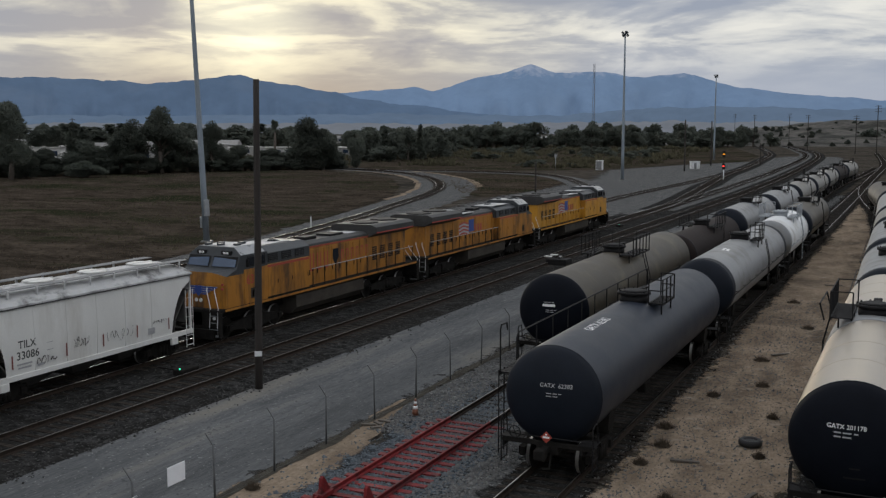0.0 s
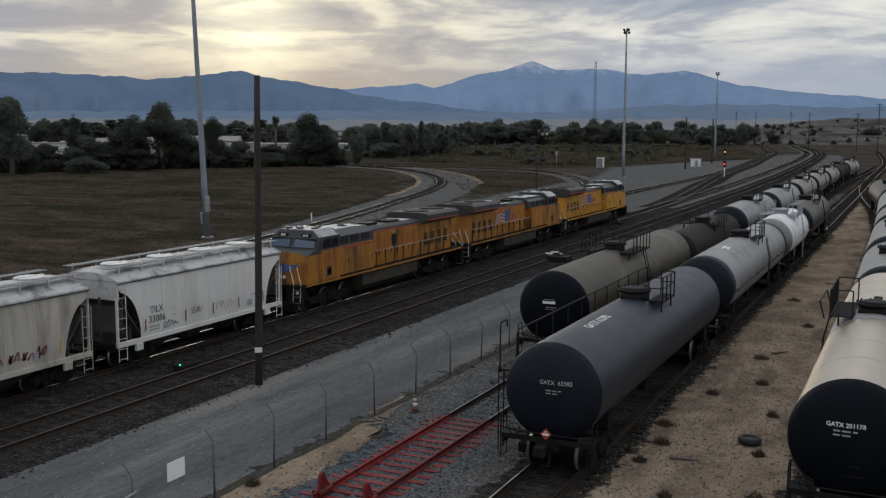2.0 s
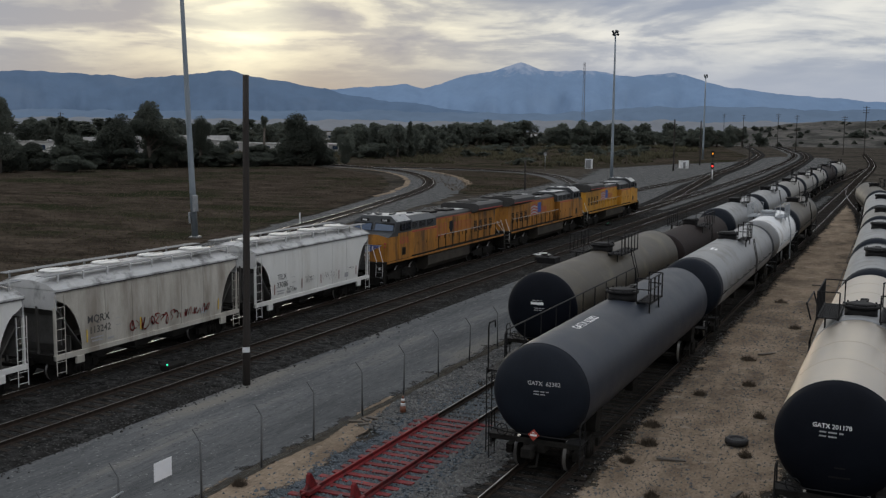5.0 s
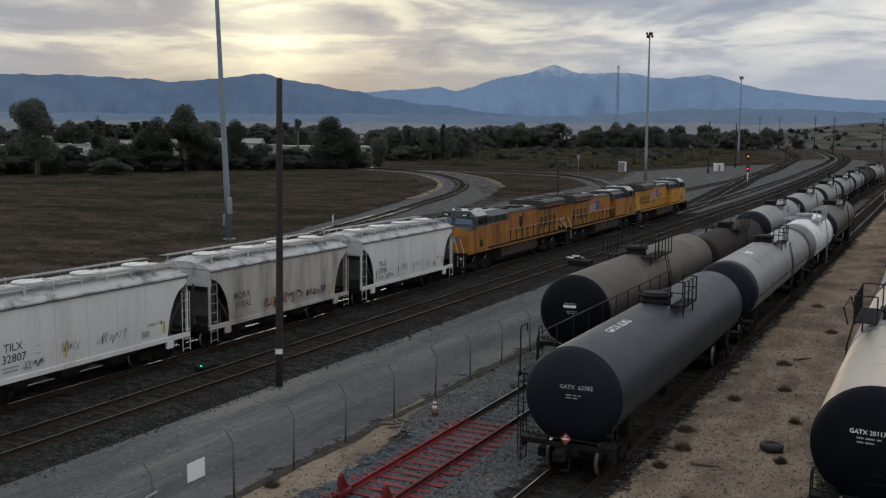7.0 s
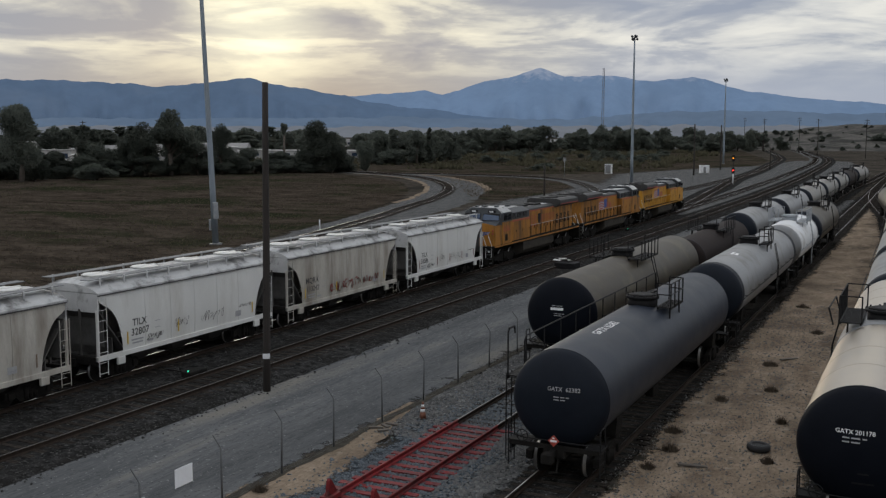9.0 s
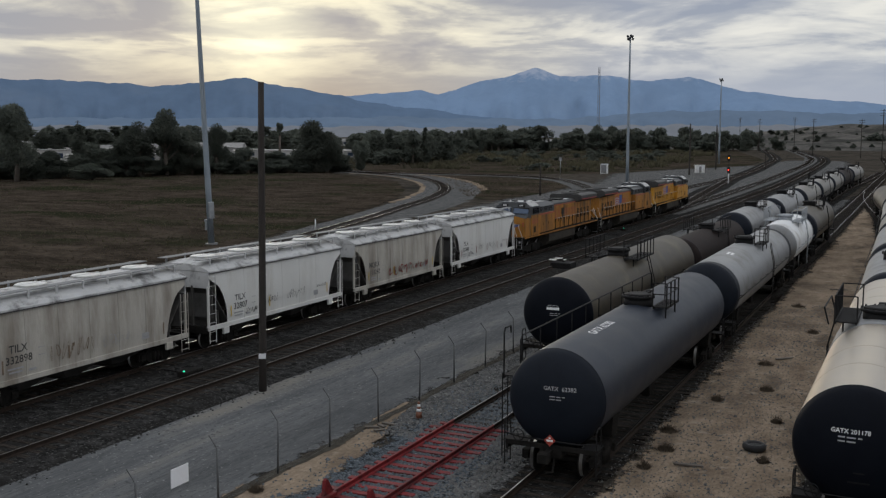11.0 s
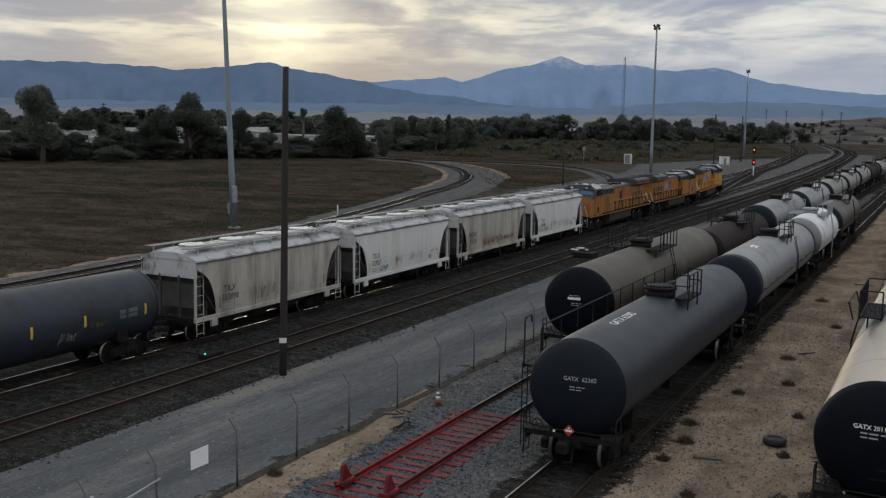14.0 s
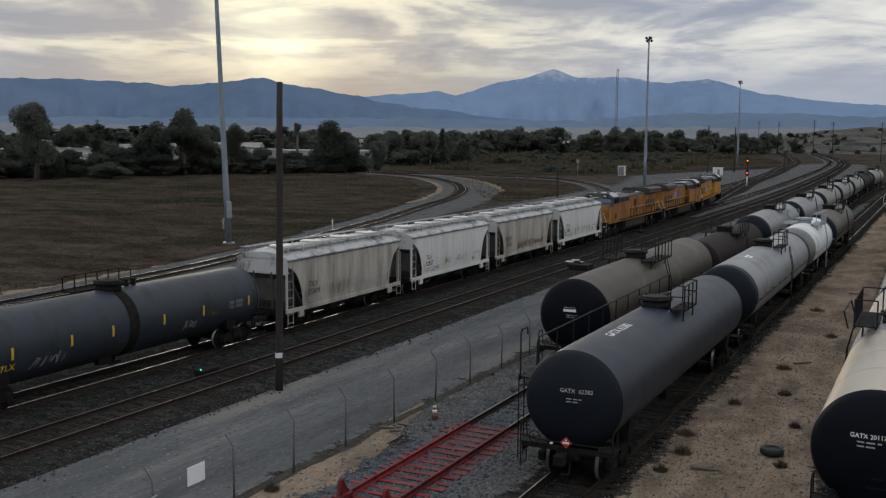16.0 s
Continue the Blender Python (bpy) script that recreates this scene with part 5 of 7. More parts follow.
    bmesh.ops.recalc_face_normals(bm, faces=bm.faces)
    part("radiator", bm, "loco_roof", loco)
    for sx in (-1, 1):
        bm = box(B(), min(sx * 1.552, sx * 1.56), max(sx * 1.552, sx * 1.56), -9.4, -4.65, 3.86, 3.93)
        part("red_stripe", bm, "red_mark", loco)
    bm = B()
    for y in (-8.3, -5.9):
        rod(bm, (0, y, 4.36), (0, y, 4.42), 0.85, 24)
    part("fan", bm, "black", loco)
    bm = B()
    box(bm, -0.35, 0.35, 0.0, 1.2, 3.97, 4.14, 0.03)
    box(bm, -0.5, 0.5, -2.6, -1.2, 3.97, 4.10, 0.03)
    part("exhaust_stack", bm, "black", loco)
    # pale sheets paint the sky's reflection onto the flat hood roof
    for y0, y1, z in pale_roof:
        bm = box(B(), -0.62, 0.95, y0, y1, z, z + 0.03, 0.008)
        part("roof_panel", bm, "roof_white", loco, "roof panel with sky shine painted pale")
    for sx in (-1, 1):
        ring = [(sx * 1.505, 6.5, 4.01), (sx * 1.505, 8.42, 4.01), (sx * 1.03, 8.32, 4.365), (sx * 1.03, 6.5, 4.365)]
        part("cab_roof_slope", loft(B(), [ring, [(x, y, z + 0.012) for x, y, z in ring]]), "slope_grey", loco)
    # pale colour here also stands in for sky mirrored by the cab roof
    bm = box(B(), -0.98, 0.98, 6.5, 8.3, 4.365, 4.39, 0.008)
    part("cab_roof_sheet", bm, "roof_white", loco, "cab roof sheet with sky reflection painted pale")
    for x, y in ((-0.5, 7.0), (0.4, 7.5), (0.0, 8.0), (0.7, 8.05), (-0.75, 7.7)):
        part("antenna_dome", box(B(), x - 0.12, x + 0.12, y - 0.2, y + 0.2, 4.39, 4.49, 0.03), "loco_grey", loco)
    part("whip_antenna", rod(B(), (0.6, 6.9, 4.38), (0.6, 6.9, 4.72), 0.015, 5), "loco_grey", loco)
    for k in range(3):
        part("horn", rod(B(), (-0.2 + 0.1 * k, 3.4, 4.17), (-0.2 + 0.1 * k, 3.9 + 0.08 * k, 4.22), 0.05, 8, 0.08), "loco_grey", loco)
    # walkway rails
    for sx in (-1, 1):
        x = sx * 1.43
        for k in range(11):
            y = -9.5 + 11.6 * k / 10
            part("stanchion", rod(B(), (x, y, dk), (x, y, dk + 0.98), 0.03, 6), "black" if paint == "yellow" else paint, loco)
        bm = rail_tube(B(), [(x, 2.2, dk + 0.98), (x, -9.5, dk + 0.98)], 0.022)
        part("handrail", bm, "slope_grey", loco, "grey walkway handrail")
        for sy in (-1, 1):
            for dx in (0.0, 0.45):
                bm = rail_tube(B(), [(sx * (0.98 - dx), sy * 9.80, dk + 0.98), (sx * (1.02 - dx), sy * 9.86, dk + 0.80), (sx * (1.44 - dx), sy * 10.16, dk + 0.10), (sx * (1.46 - dx), sy * 10.28, 0.80)], 0.019)
                part("grab_rail", bm, "bare", loco, "pale end grab rail")
            for k in range(4):
                z = 0.38 + 0.32 * k
                part("step", box(B(), min(sx * 0.98, sx * 1.5), max(sx * 0.98, sx * 1.5), min(sy * 9.96, sy * 10.26), max(sy * 9.96, sy * 10.26), z, z + 0.03), "board_grey", loco)
            for x0 in (0.97, 1.5):
                part("step_side", box(B(), min(sx * x0, sx * (x0 + 0.02)), max(sx * x0, sx * (x0 + 0.02)), min(sy * 9.96, sy * 10.26), max(sy * 9.96, sy * 10.26), 0.35, 1.5), "under", loco)
    return loco, s, base, flip


TRAIN = []
SPEED, GAIN = 3.41, 0.0045     # metres a second, and its slow growth
Z0 = 75.0       # distance along the train's path at y = 0


def make_train():
    TRAIN.append(locomotive("weathered yellow and grey diesel locomotive facing backwards, heading the hopper cars", Z0 + 47.12, True, "yellow", "6316", False, ((3.0, 5.6, 4.155), (-3.8, -2.8, 3.985))))
    TRAIN.append(locomotive("yellow and grey diesel locomotive with a waving flag on its hood", Z0 + 68.65, False, "yellow", "", True, ((2.4, 5.6, 4.155), (-5.2, -4.7, 4.365), (-4.4, -1.2, 3.985))))
    TRAIN.append(locomotive("clean yellow and grey leading diesel locomotive with a flag", Z0 + 90.2, False, "bright_yellow", "", True, ((-0.6, 1.9, 3.985), (2.4, 4.0, 4.155))))
    spec = [
        ("white covered hopper car with black graffiti along its sill", 29.3, "hopper", 11, "black_mark", [("TILX", 0.40, -3.45, 2.22, "black_mark"), ("33086", 0.42, -3.42, 1.82, "black_mark")]),
        ("white covered hopper car with red sprayed scrawl and rust streaks", 16.4, "hopper_worn", 12, "graffiti_red", [("MQRX", 0.42, -3.50, 2.26, "black_mark"), ("113242", 0.40, -3.42, 1.82, "black_mark")]),
        ("white covered hopper car with orange marks and black tags", 3.56, "hopper", 13, "black_mark", [("TILX", 0.40, -3.45, 2.22, "black_mark"), ("32807", 0.42, -3.42, 1.82, "black_mark")]),
        ("weathered cream covered hopper car with faded graffiti", -9.36, "hopper_worn", 14, "grey_mark", [("TILX", 0.40, -3.45, 2.22, "black_mark"), ("332898", 0.40, -3.42, 1.82, "black_mark")]),
    ]
    for label, y, body, seed, spray, marks in spec:
        got = hopper_car(label, Z0 + y, body, marks)
        TRAIN.append((*got, False))
        car = got[0]
        small = bars([(-3.6, 1.52, 0.7, 0.06), (-3.6, 1.39, 0.6, 0.06), (-2.85, 1.36, 0.35, 0.09), (-2.4, 2.10, 0.3, 0.025), (-2.4, 1.82, 0.3, 0.025), (3.05, 1.52, 0.42, 0.26)])
        part("lettering", placed(small, lambda c: (1.558, c.x, c.z)), "grey_mark", car)
        if spray == "graffiti_red":
            tags = ((seed, 5.3, 0.50, 17, 0.060, 0.9, 1.62, spray),)
        elif spray == "black_mark":
            tags = ((seed, 0.95, 0.26, 5, 0.032, -2.55, 1.50, spray), (seed + 40, 0.85, 0.40, 5, 0.026, -0.85, 1.80, spray), (seed + 50, 1.6, 0.46, 6, 0.024, 1.25, 1.74, spray), (seed + 60, 0.9, 0.16, 6, 0.020, 3.6, 1.86, spray))
        else:
            tags = ((seed, 2.4, 0.7, 7, 0.028, -0.9, 1.75, "rust_mark"), (seed + 70, 1.6, 0.5, 5, 0.022, 1.4, 1.70, spray))
        for sd, width, height, strokes, weight, y2, z2, mat in tags:
            part("graffiti", placed(scribble(sd, width, height, strokes, weight), lambda c: (1.562, c.x + y2, c.z + z2)), mat, car, "sprayed scrawl")
        edge = "rust_red" if seed == 11 else "yellow_mark"
        for y2 in ((-4.14, -1.6, 0.3, 2.21, 4.14) if seed == 11 else (-4.15, -1.1, 4.15)):
            part("reflector_strip", box(B(), 1.556, 1.564, y2 - 0.03, y2 + 0.03, 1.40, 1.90), edge if seed < 14 else "rust_mark", car)
    def tank_bits(car, h, r, axis, hd):
        for y in (-6.0, -3.3, -1.2, 1.7, 4.2, 7.4):
            bm = B()
            arc = [math.radians(82 + 3 * k) for k in range(7)]
            for a0, a1 in zip(arc, arc[1:]):
                bm.faces.new([bm.verts.new(((r + 0.012) * math.sin(a), yy, axis + (r + 0.012) * math.cos(a))) for a, yy in ((a0, y - 0.055), (a0, y + 0.055), (a1, y + 0.055), (a1, y - 0.055))])
            part("reflector_strip", bm, "yellow_mark", car)
        def sprayed(seed, w, hh, strokes, weight, y, ang, mat):
            a = math.radians(ang)
            bm = scribble(seed, w, hh, strokes, weight)
            part("graffiti", placed(bm, lambda c: ((r + 0.012) * math.sin(a - c.z / r), c.x + y, axis + (r + 0.012) * math.cos(a - c.z / r))), mat, car, "sprayed tag")
        sprayed(5, 1.6, 0.5, 7, 0.035, -4.3, 114, "grey_mark")
        sprayed(6, 0.9, 0.5, 4, 0.03, 3.4, 112, "grey_mark")
        sprayed(8, 1.0, 0.35, 6, 0.03, 4.9, 100, "yellow_faded")
        for dz in (0, 1):
            part("lettering", placed(bars([(-0.45, 0, 0.34, 0.16), (0.1, 0, 0.5, 0.16)]), lambda c, a=math.radians(88 + 8 * dz): ((r + 0.012) * math.sin(a - c.z / r), c.x + 6.6, axis + (r + 0.012) * math.cos(a - c.z / r))), "grime_mark", car)
        part("lettering", placed(scribble(9, 0.8, 0.22, 8, 0.04), lambda c: (1.45, c.x + h + 0.1, c.z + 0.85)), "white_mark", car)
        part("side_plate", box(B(), 1.36, 1.44, h - 0.5, h + 0.6, 0.72, 1.12, 0.01), "under", car)
        part("centre_band", lathe_y(B(), [(-0.28, r + 0.004), (-0.25, r + 0.03), (-0.1, r + 0.03), (0.1, r + 0.03), (0.25, r + 0.03), (0.28, r + 0.004)], 48, axis), "under", car)
    car, sc, base = tank_car("dark blue tank car with black centre band and yellow strips", P_TRAIN, -33.5, -17.3, "shell_dark", "shell_dark", 1.40, 2.10,
                             deck="left", deck_mat="under", rail_h=0.55, ladders=False, dome_at=0.0, moving=True, side_rail=False, top_marks=[("UTLX", 0.36, 112, -6.3, "yellow_mark")], extra=tank_bits)
    TRAIN.append((car, sc, base, False))


M["yellow_faded"] = S("faded_yellow", (0.10, 0.08, 0.03), (0.15, 0.12, 0.04), 0.6, 5, bump=0.0)
M["rust_red"] = S("faded_red_strip", (0.17, 0.055, 0.045), (0.25, 0.085, 0.07), 0.7, 5, bump=0.0)
M["rust_mark"] = S("rust_streak", (0.16, 0.11, 0.075), (0.24, 0.18, 0.13), 0.8, 5, bump=0.0)
M["grime_mark"] = S("worn_lettering", (0.09, 0.095, 0.105), (0.14, 0.145, 0.155), 0.6, 7, bump=0.0)
M["shell_dark"] = S("dark_blue_paint", (0.024, 0.031, 0.042), (0.040, 0.048, 0.060), 0.50, 1.0, bump=0.08, third=(0.022, 0.023, 0.023), third_scale=0.9, third_at=(0.48, 0.66), stretch=(1, 1, 0.5), spec=0.3)
make_train()


def make_rows():
    small = [(-0.14, 0.0, 0.16, 0.028), (0.04, 0.0, 0.12, 0.028), (0.18, 0.0, 0.09, 0.028), (-0.14, -0.08, 0.16, 0.028), (0.05, -0.08, 0.14, 0.028)]

    def placard(car, h, r, axis, hd):
        bm = B()
        q = 0.17
        ring = [(0.05, -h - 0.75, 1.27 + q), (0.05 + q, -h - 0.75, 1.27), (0.05, -h - 0.75, 1.27 - q), (0.05 - q, -h - 0.75, 1.27)]
        loft(bm, [ring, [(x, y + 0.03, z) for x, y, z in ring]])
        bmesh.ops.recalc_face_normals(bm, faces=bm.faces)
        pl = part("placard", bm, "red_mark", car, "red diamond placard")
        part("lettering", placed(bars([(0, 0, 0.2, 0.06), (0, 0.08, 0.06, 0.04)]), lambda c: (c.x + 0.05, -h - 0.754, c.z + 1.27)), "white_mark", pl)
    tank_car("dark blue grey tank car with navy end and white lettering", P_ROW3, 27.0, 45.0, "shell", "navy", band=0.0, dome_at=-0.2, r=1.45, axis=2.33, ladders=False, catwalk=True, side_rail=False,
             marks=[("GATX  62382", 0.165, 0.28, 0.42, "grey_mark"), (small, 0, 0.22, 0.20, "grey_mark")], top_marks=[("GATX 62382", 0.40, 7, -5.3, "white_mark")], extra=placard)
    tank_car("light grey tank car with a navy end band", P_ROW3, 48.4, 68.3, "grey", "navy", band=0.7, dome_at=0.6, top_marks=[([(0, 0, 0.9, 0.14), (0, -0.2, 0.7, 0.14)], 0, 6, -5.2, "white_mark")])
    tank_car("short white tank car with white railings", P_ROW3, 71.2, 82.0, "white", "grey", band=0.5, band_mat="grey", deck="both", deck_mat="galv")
    tank_car("tan brown tank car with a black end", P_ROW3, 85.0, 101.0, "tan", "navy", band=0.5)
    tank_car("weathered tan tank car with a black end", P_ROW2, 39.7, 59.5, "tan", "pitch", r=1.53, axis=2.42, dome_at=-1.0, deck="both", marks=[(small, 0, 0, 0.42, "grey_mark"), ([(0, 0, 0.55, 0.11)], 0, 0.0, 0.3, "white_mark"), (small, 0, 0.1, 0.1, "grey_mark")])
    tank_car("low dark brown tank car with a railed deck", P_ROW2, 62.6, 78.6, "brown", "brown", r=1.35, axis=2.1, deck="both")
    for k, (mat, dk) in enumerate((("grey", "right"), ("grey", "right"), ("tan_grey", "right"), ("tan_grey", "both"), ("tan_grey", "right"), ("brown", "right"), ("tan_grey", "right"))):
        a = 81.2 + 20.4 * k
        tank_car("grey tank car with a dark end in a long row" if mat == "grey" else ("dark brown tank car in a long row" if mat == "brown" else "beige grey tank car with a dark end in a long row"), P_ROW2, a, a + 17.2, mat, "navy", band=0.45, deck=dk)
    def jacket(car, h, r, axis, hd):
        for sx in (-1, 1):
            bm = B()
            rail_tube(bm, [(sx * 1.5, -0.9, axis + r - 0.2), (sx * 1.65, -0.9, axis + r + 0.35), (sx * 1.65, 1.8, axis + r + 0.35), (sx * 1.5, 1.8, axis + r - 0.2)], 0.03)
            part("deck_guard", bm, "black", car)
        part("dome_saddle", lathe_y(B(), [(-1.3, r + 0.004), (-1.28, r + 0.02), (1.5, r + 0.02), (1.52, r + 0.004)], 48, axis), "grey", car, "grey painted band under the dome")
    tank_car("brushed aluminium tank car with black end and white lettering", P_ROW4, 25.9, 46.2, "silver", "pitch", r=1.50, axis=2.36, deck="both", dome_at=0.0, side_rail=False,
             marks=[("GATX 201178", 0.150, -0.12, 0.50, "white_mark"), ([(-0.2, 0, 0.16, 0.035), (0.02, 0, 0.2, 0.035), (0.22, 0, 0.1, 0.035), (-0.2, -0.1, 0.16, 0.035), (0.02, -0.1, 0.2, 0.035)], 0, -0.12, 0.36, "grey_mark"), ([(0, 0, 0.25, 0.04), (0, -0.25, 0.5, 0.05)], 0, 0.1, -0.5, "black")], extra=jacket, rings=(-7.5, -5.0, 5.0, 7.5))
    for a, b, mat in ((48.6, 60.3, "grey"), (62.9, 77.4, "grey"), (80.0, 89.6, "tan_grey"), (92.2, 112.0, "grey"), (115.5, 134.0, "tan")):
        tank_car("grey tank car in the curved row beside the sandy strip" if mat != "tan" else "tan tank car standing on the curve", P_ROW4, a, b, mat, "navy", band=0.6)


M["tan_grey"] = S("beige_grey_paint", (0.15, 0.145, 0.13), (0.215, 0.205, 0.188), 0.5, 1.0, bump=0.05, third=(0.15, 0.135, 0.11), third_scale=0.5)
make_rows()

# ---------------------------------------------------------------- railway tracks
railway(P_TRAIN, "dark ballasted main line with worn steel rails", (8, 150), step=2.0)
railway(P_SECOND, "second running line with worn steel rails and dark ties", (8, 140), step=3.0, shiny="rail_dull")
railway(P_MAIN, "straight main line past the junction", step=4.0, gap=0.8, bed="grey_ballast")
railway(P_PAIR, "loop track beside the junction", step=3.0, gap=0.8, bed="grey_ballast")
railway(P_WYE, "curved branch track on grey ballast", (20, 140), step=1.5, bed="grey_ballast", width=2.6)
railway(P_LEG, "curved connecting track on grey ballast", step=1.5, bed="grey_ballast", width=2.6, gap=0.8)
railway(P_ROW3, "siding under the dark blue tank cars", (10, 110), step=3.0, bed=None, sunk=0.026)
railway(P_ROW4, "siding under the aluminium tank cars", step=2.0, bed=None, sunk=0.026)


# ---------------------------------------------------------------- red storage track
tr = thing("railway_track", "red painted track end with red ties on blue stone", "railway track", kind="structure")
S_RED = 8.6
for off in (-0.7535, 0.7535):
    part("rail", rail_strip(P_ROW2, off, 1.8, S_RED + 1.9, 1.0), ["red", "red"], tr)
red_tie = bpy.data.meshes.new("tie")
tb = tie_box(B())
tb.to_mesh(red_tie)
tb.free()
red_tie.materials.append(M["red"])
M["dark_litter"] = S("dark_litter", (0.035, 0.032, 0.027), (0.085, 0.078, 0.066), 0.95, 2, fine=12, bump=0.8, spec=0.0)
rng = random.Random(4)
for k in range(18):
    ob = new("tie", red_tie)
    ob.parent = tr
    ob.matrix_basis = pose(-13.78 + rng.uniform(-0.12, 0.12), 22.15 + 0.52 * k, rng.uniform(-0.01, 0.01), 0, 0, rng.uniform(-2, 2))
railway(P_ROW2, "siding with dark ties under the tan tank cars", (30, 150), s0=S_RED + 1.9, step=3.0, bed=None, sunk=0.026, shiny="rail_dull")


def wheel_stop(x, y):
    st = thing("wheel_stop", "red painted steel wheel stop clamped on the rail", "wheel stop", pose(x, y, RAIL), "wheel stops")
    bm = B()
    prof = [(0.30, 0.0), (0.02, 0.42), (-0.05, 0.47), (-0.11, 0.42), (-0.16, 0.12), (-0.24, 0.0)]
    loft(bm, [[(-0.05, y, z) for y, z in prof], [(-0.03 if z > 0.4 else -0.05, y, z + 0.005) for y, z in prof], [(0.03 if z > 0.4 else 0.05, y, z + 0.005) for y, z in prof], [(0.05, y, z) for y, z in prof]])
    bmesh.ops.recalc_face_normals(bm, faces=bm.faces)
    part("stop_block", bm, "red", st)
    bm = box(B(), -0.16, 0.16, -0.3, 0.32, -0.1, 0.02, 0.01)
    part("clamp", bm, "red", st)


wheel_stop(-14.53, 22.75)
wheel_stop(-13.03, 22.6)

# ---------------------------------------------------------------- fence


def make_fence():
    fence = thing("fence", "galvanised chain link fence with angled barbed wire arms", "fence", pose(-17.1, 0, -0.03))
    ys = [15.9, 18.2, 21.3, 24.1, 27.0, 30.2, 33.4, 36.5, 39.7, 43.0, 46.2, 49.4, 52.6, 55.8]
    bm = B()
    rod(bm, (0, 0, 0), (0, 0, 1.62), 0.032, 8)
    rod(bm, (0, 0, 1.6), (-0.26, 0, 1.93), 0.018, 6)
    me = bpy.data.meshes.new("post")
    bm.to_mesh(me)
    bm.free()
    me.materials.append(M["fence_grey"])
    rr = random.Random(7)
    for y in ys:
        ob = new("post", me)
        ob.parent, ob.matrix_basis = fence, pose(0, y, 0, rr.uniform(-1.5, 1.5), rr.uniform(-1.5, 1.5), 0)
    for off, z in ((-0.06, 1.69), (-0.14, 1.79), (-0.24, 1.91), (0.0, 1.52), (0.0, 0.08)):
        bm = B()
        for a, b in zip(ys, ys[1:]):
            for k in range(4):
                p, q = k / 4, (k + 1) / 4
                sag = lambda u: -0.05 * 4 * u * (1 - u)
                rod(bm, (off, a + (b - a) * p, z + sag(p)), (off, a + (b - a) * q, z + sag(q)), 0.004, 4, caps=False)
        part("wire", bm, "fence_grey", fence)
    bm = B()
    w = 0.0022
    y = ys[0] - 1.5
    while y < ys[-1]:
        for d in (1, -1):
            a, b = (y, 0.05), (y + 1.45, 1.5)
            if d < 0:
                a, b = (y, 1.5), (y + 1.45, 0.05)
            if a[0] < ys[0] or b[0] > ys[-1]:
                continue
            bm.faces.new([bm.verts.new(p) for p in ((0.004 * d, a[0] - w, a[1]), (0.004 * d, a[0] + w, a[1]), (0.004 * d, b[0] + w, b[1]), (0.004 * d, b[0] - w, b[1]))])
        y += 0.09
    tagged(part("chain_link", bm, "fence_grey", fence), kind="stuff")
    sign = thing("fence_sign", "blank white square sign wired to the chain link fence", "sign", pose(-17.06, 19.72, 1.30))
    bm = box(B(), -0.006, 0.006, -0.34, 0.34, -0.25, 0.25, 0.003)
    part("sign_plate", bm, "sign_white", sign)
    gate = thing("gate_rail", "pale pipe gate rail leaning at the fence end", "gate", pose(-17.0, 17.3, 1.0))
    part("pipe", rail_tube(B(), [(0, -1.3, -0.05), (0, 0.9, 0.22)], 0.03, 8), "galv", gate)
    part("pipe", rail_tube(B(), [(0, -1.3, -0.85), (0, -1.3, 0.5)], 0.04, 8), "galv", gate)


M["fence_grey"] = S("weathered_galvanised", (0.07, 0.072, 0.075), (0.13, 0.132, 0.135), 0.7, 6, metal=0.2, bump=0.0)
make_fence()

# ---------------------------------------------------------------- poles, masts and lamps


def taper(h, r0, r1, seg=14, k=5, wob=0.0):
    """A tapering upright shaft in one skin."""
    bm = B()
    rings = []
    for i in range(k + 1):
        u = i / k
        r = r0 + (r1 - r0) * u
        dx, dy = wob * math.sin(5 * u), wob * math.cos(3.3 * u)
        rings.append([(dx + r * math.cos(2 * math.pi * j / seg), dy + r * math.sin(2 * math.pi * j / seg), h * u) for j in range(seg)])
    loft(bm, rings)
    for f in bm.faces:
        f.smooth = len(f.verts) == 4
    bmesh.ops.recalc_face_normals(bm, faces=bm.faces)
    return bm


def wood_pole(x, y, h, r, lean=(0, 0), arms=0, label="dark creosoted wooden utility pole", plate=False, group="utility poles"):
    p = thing("utility_pole", label, "utility pole", pose(x, y, -0.05, lean[0], lean[1], 0), group)
    part("shaft", taper(h, r, r * 0.75, 14, 6, r * 0.06), "pole", p)
    for a in range(arms):
        z = h - 0.5 - 1.0 * a
        bm = box(B(), -1.2, 1.2, -0.06, 0.06, z - 0.07, z + 0.07)
        arm = part("crossarm", bm, "pole", p)
        for xx in (-1.1, -0.6, 0.6, 1.1):
            part("insulator", rod(B(), (xx, 0, z + 0.07), (xx, 0, z + 0.25), 0.05, 6), "galv", arm)
    if plate:
        part("number_plate", box(B(), r - 0.03, r + 0.012, -0.16, 0.12, 1.35, 1.55, 0.004, Matrix.Rotation(radians(-50), 4, "Z")), "white", p, "small white plate")
        for z in (2.4, 4.1, 6.0, 8.2):
            part("bolt", rod(B(), (0, -r - 0.03, z), (0, r + 0.03, z), 0.018, 6), "under", p)
    return p


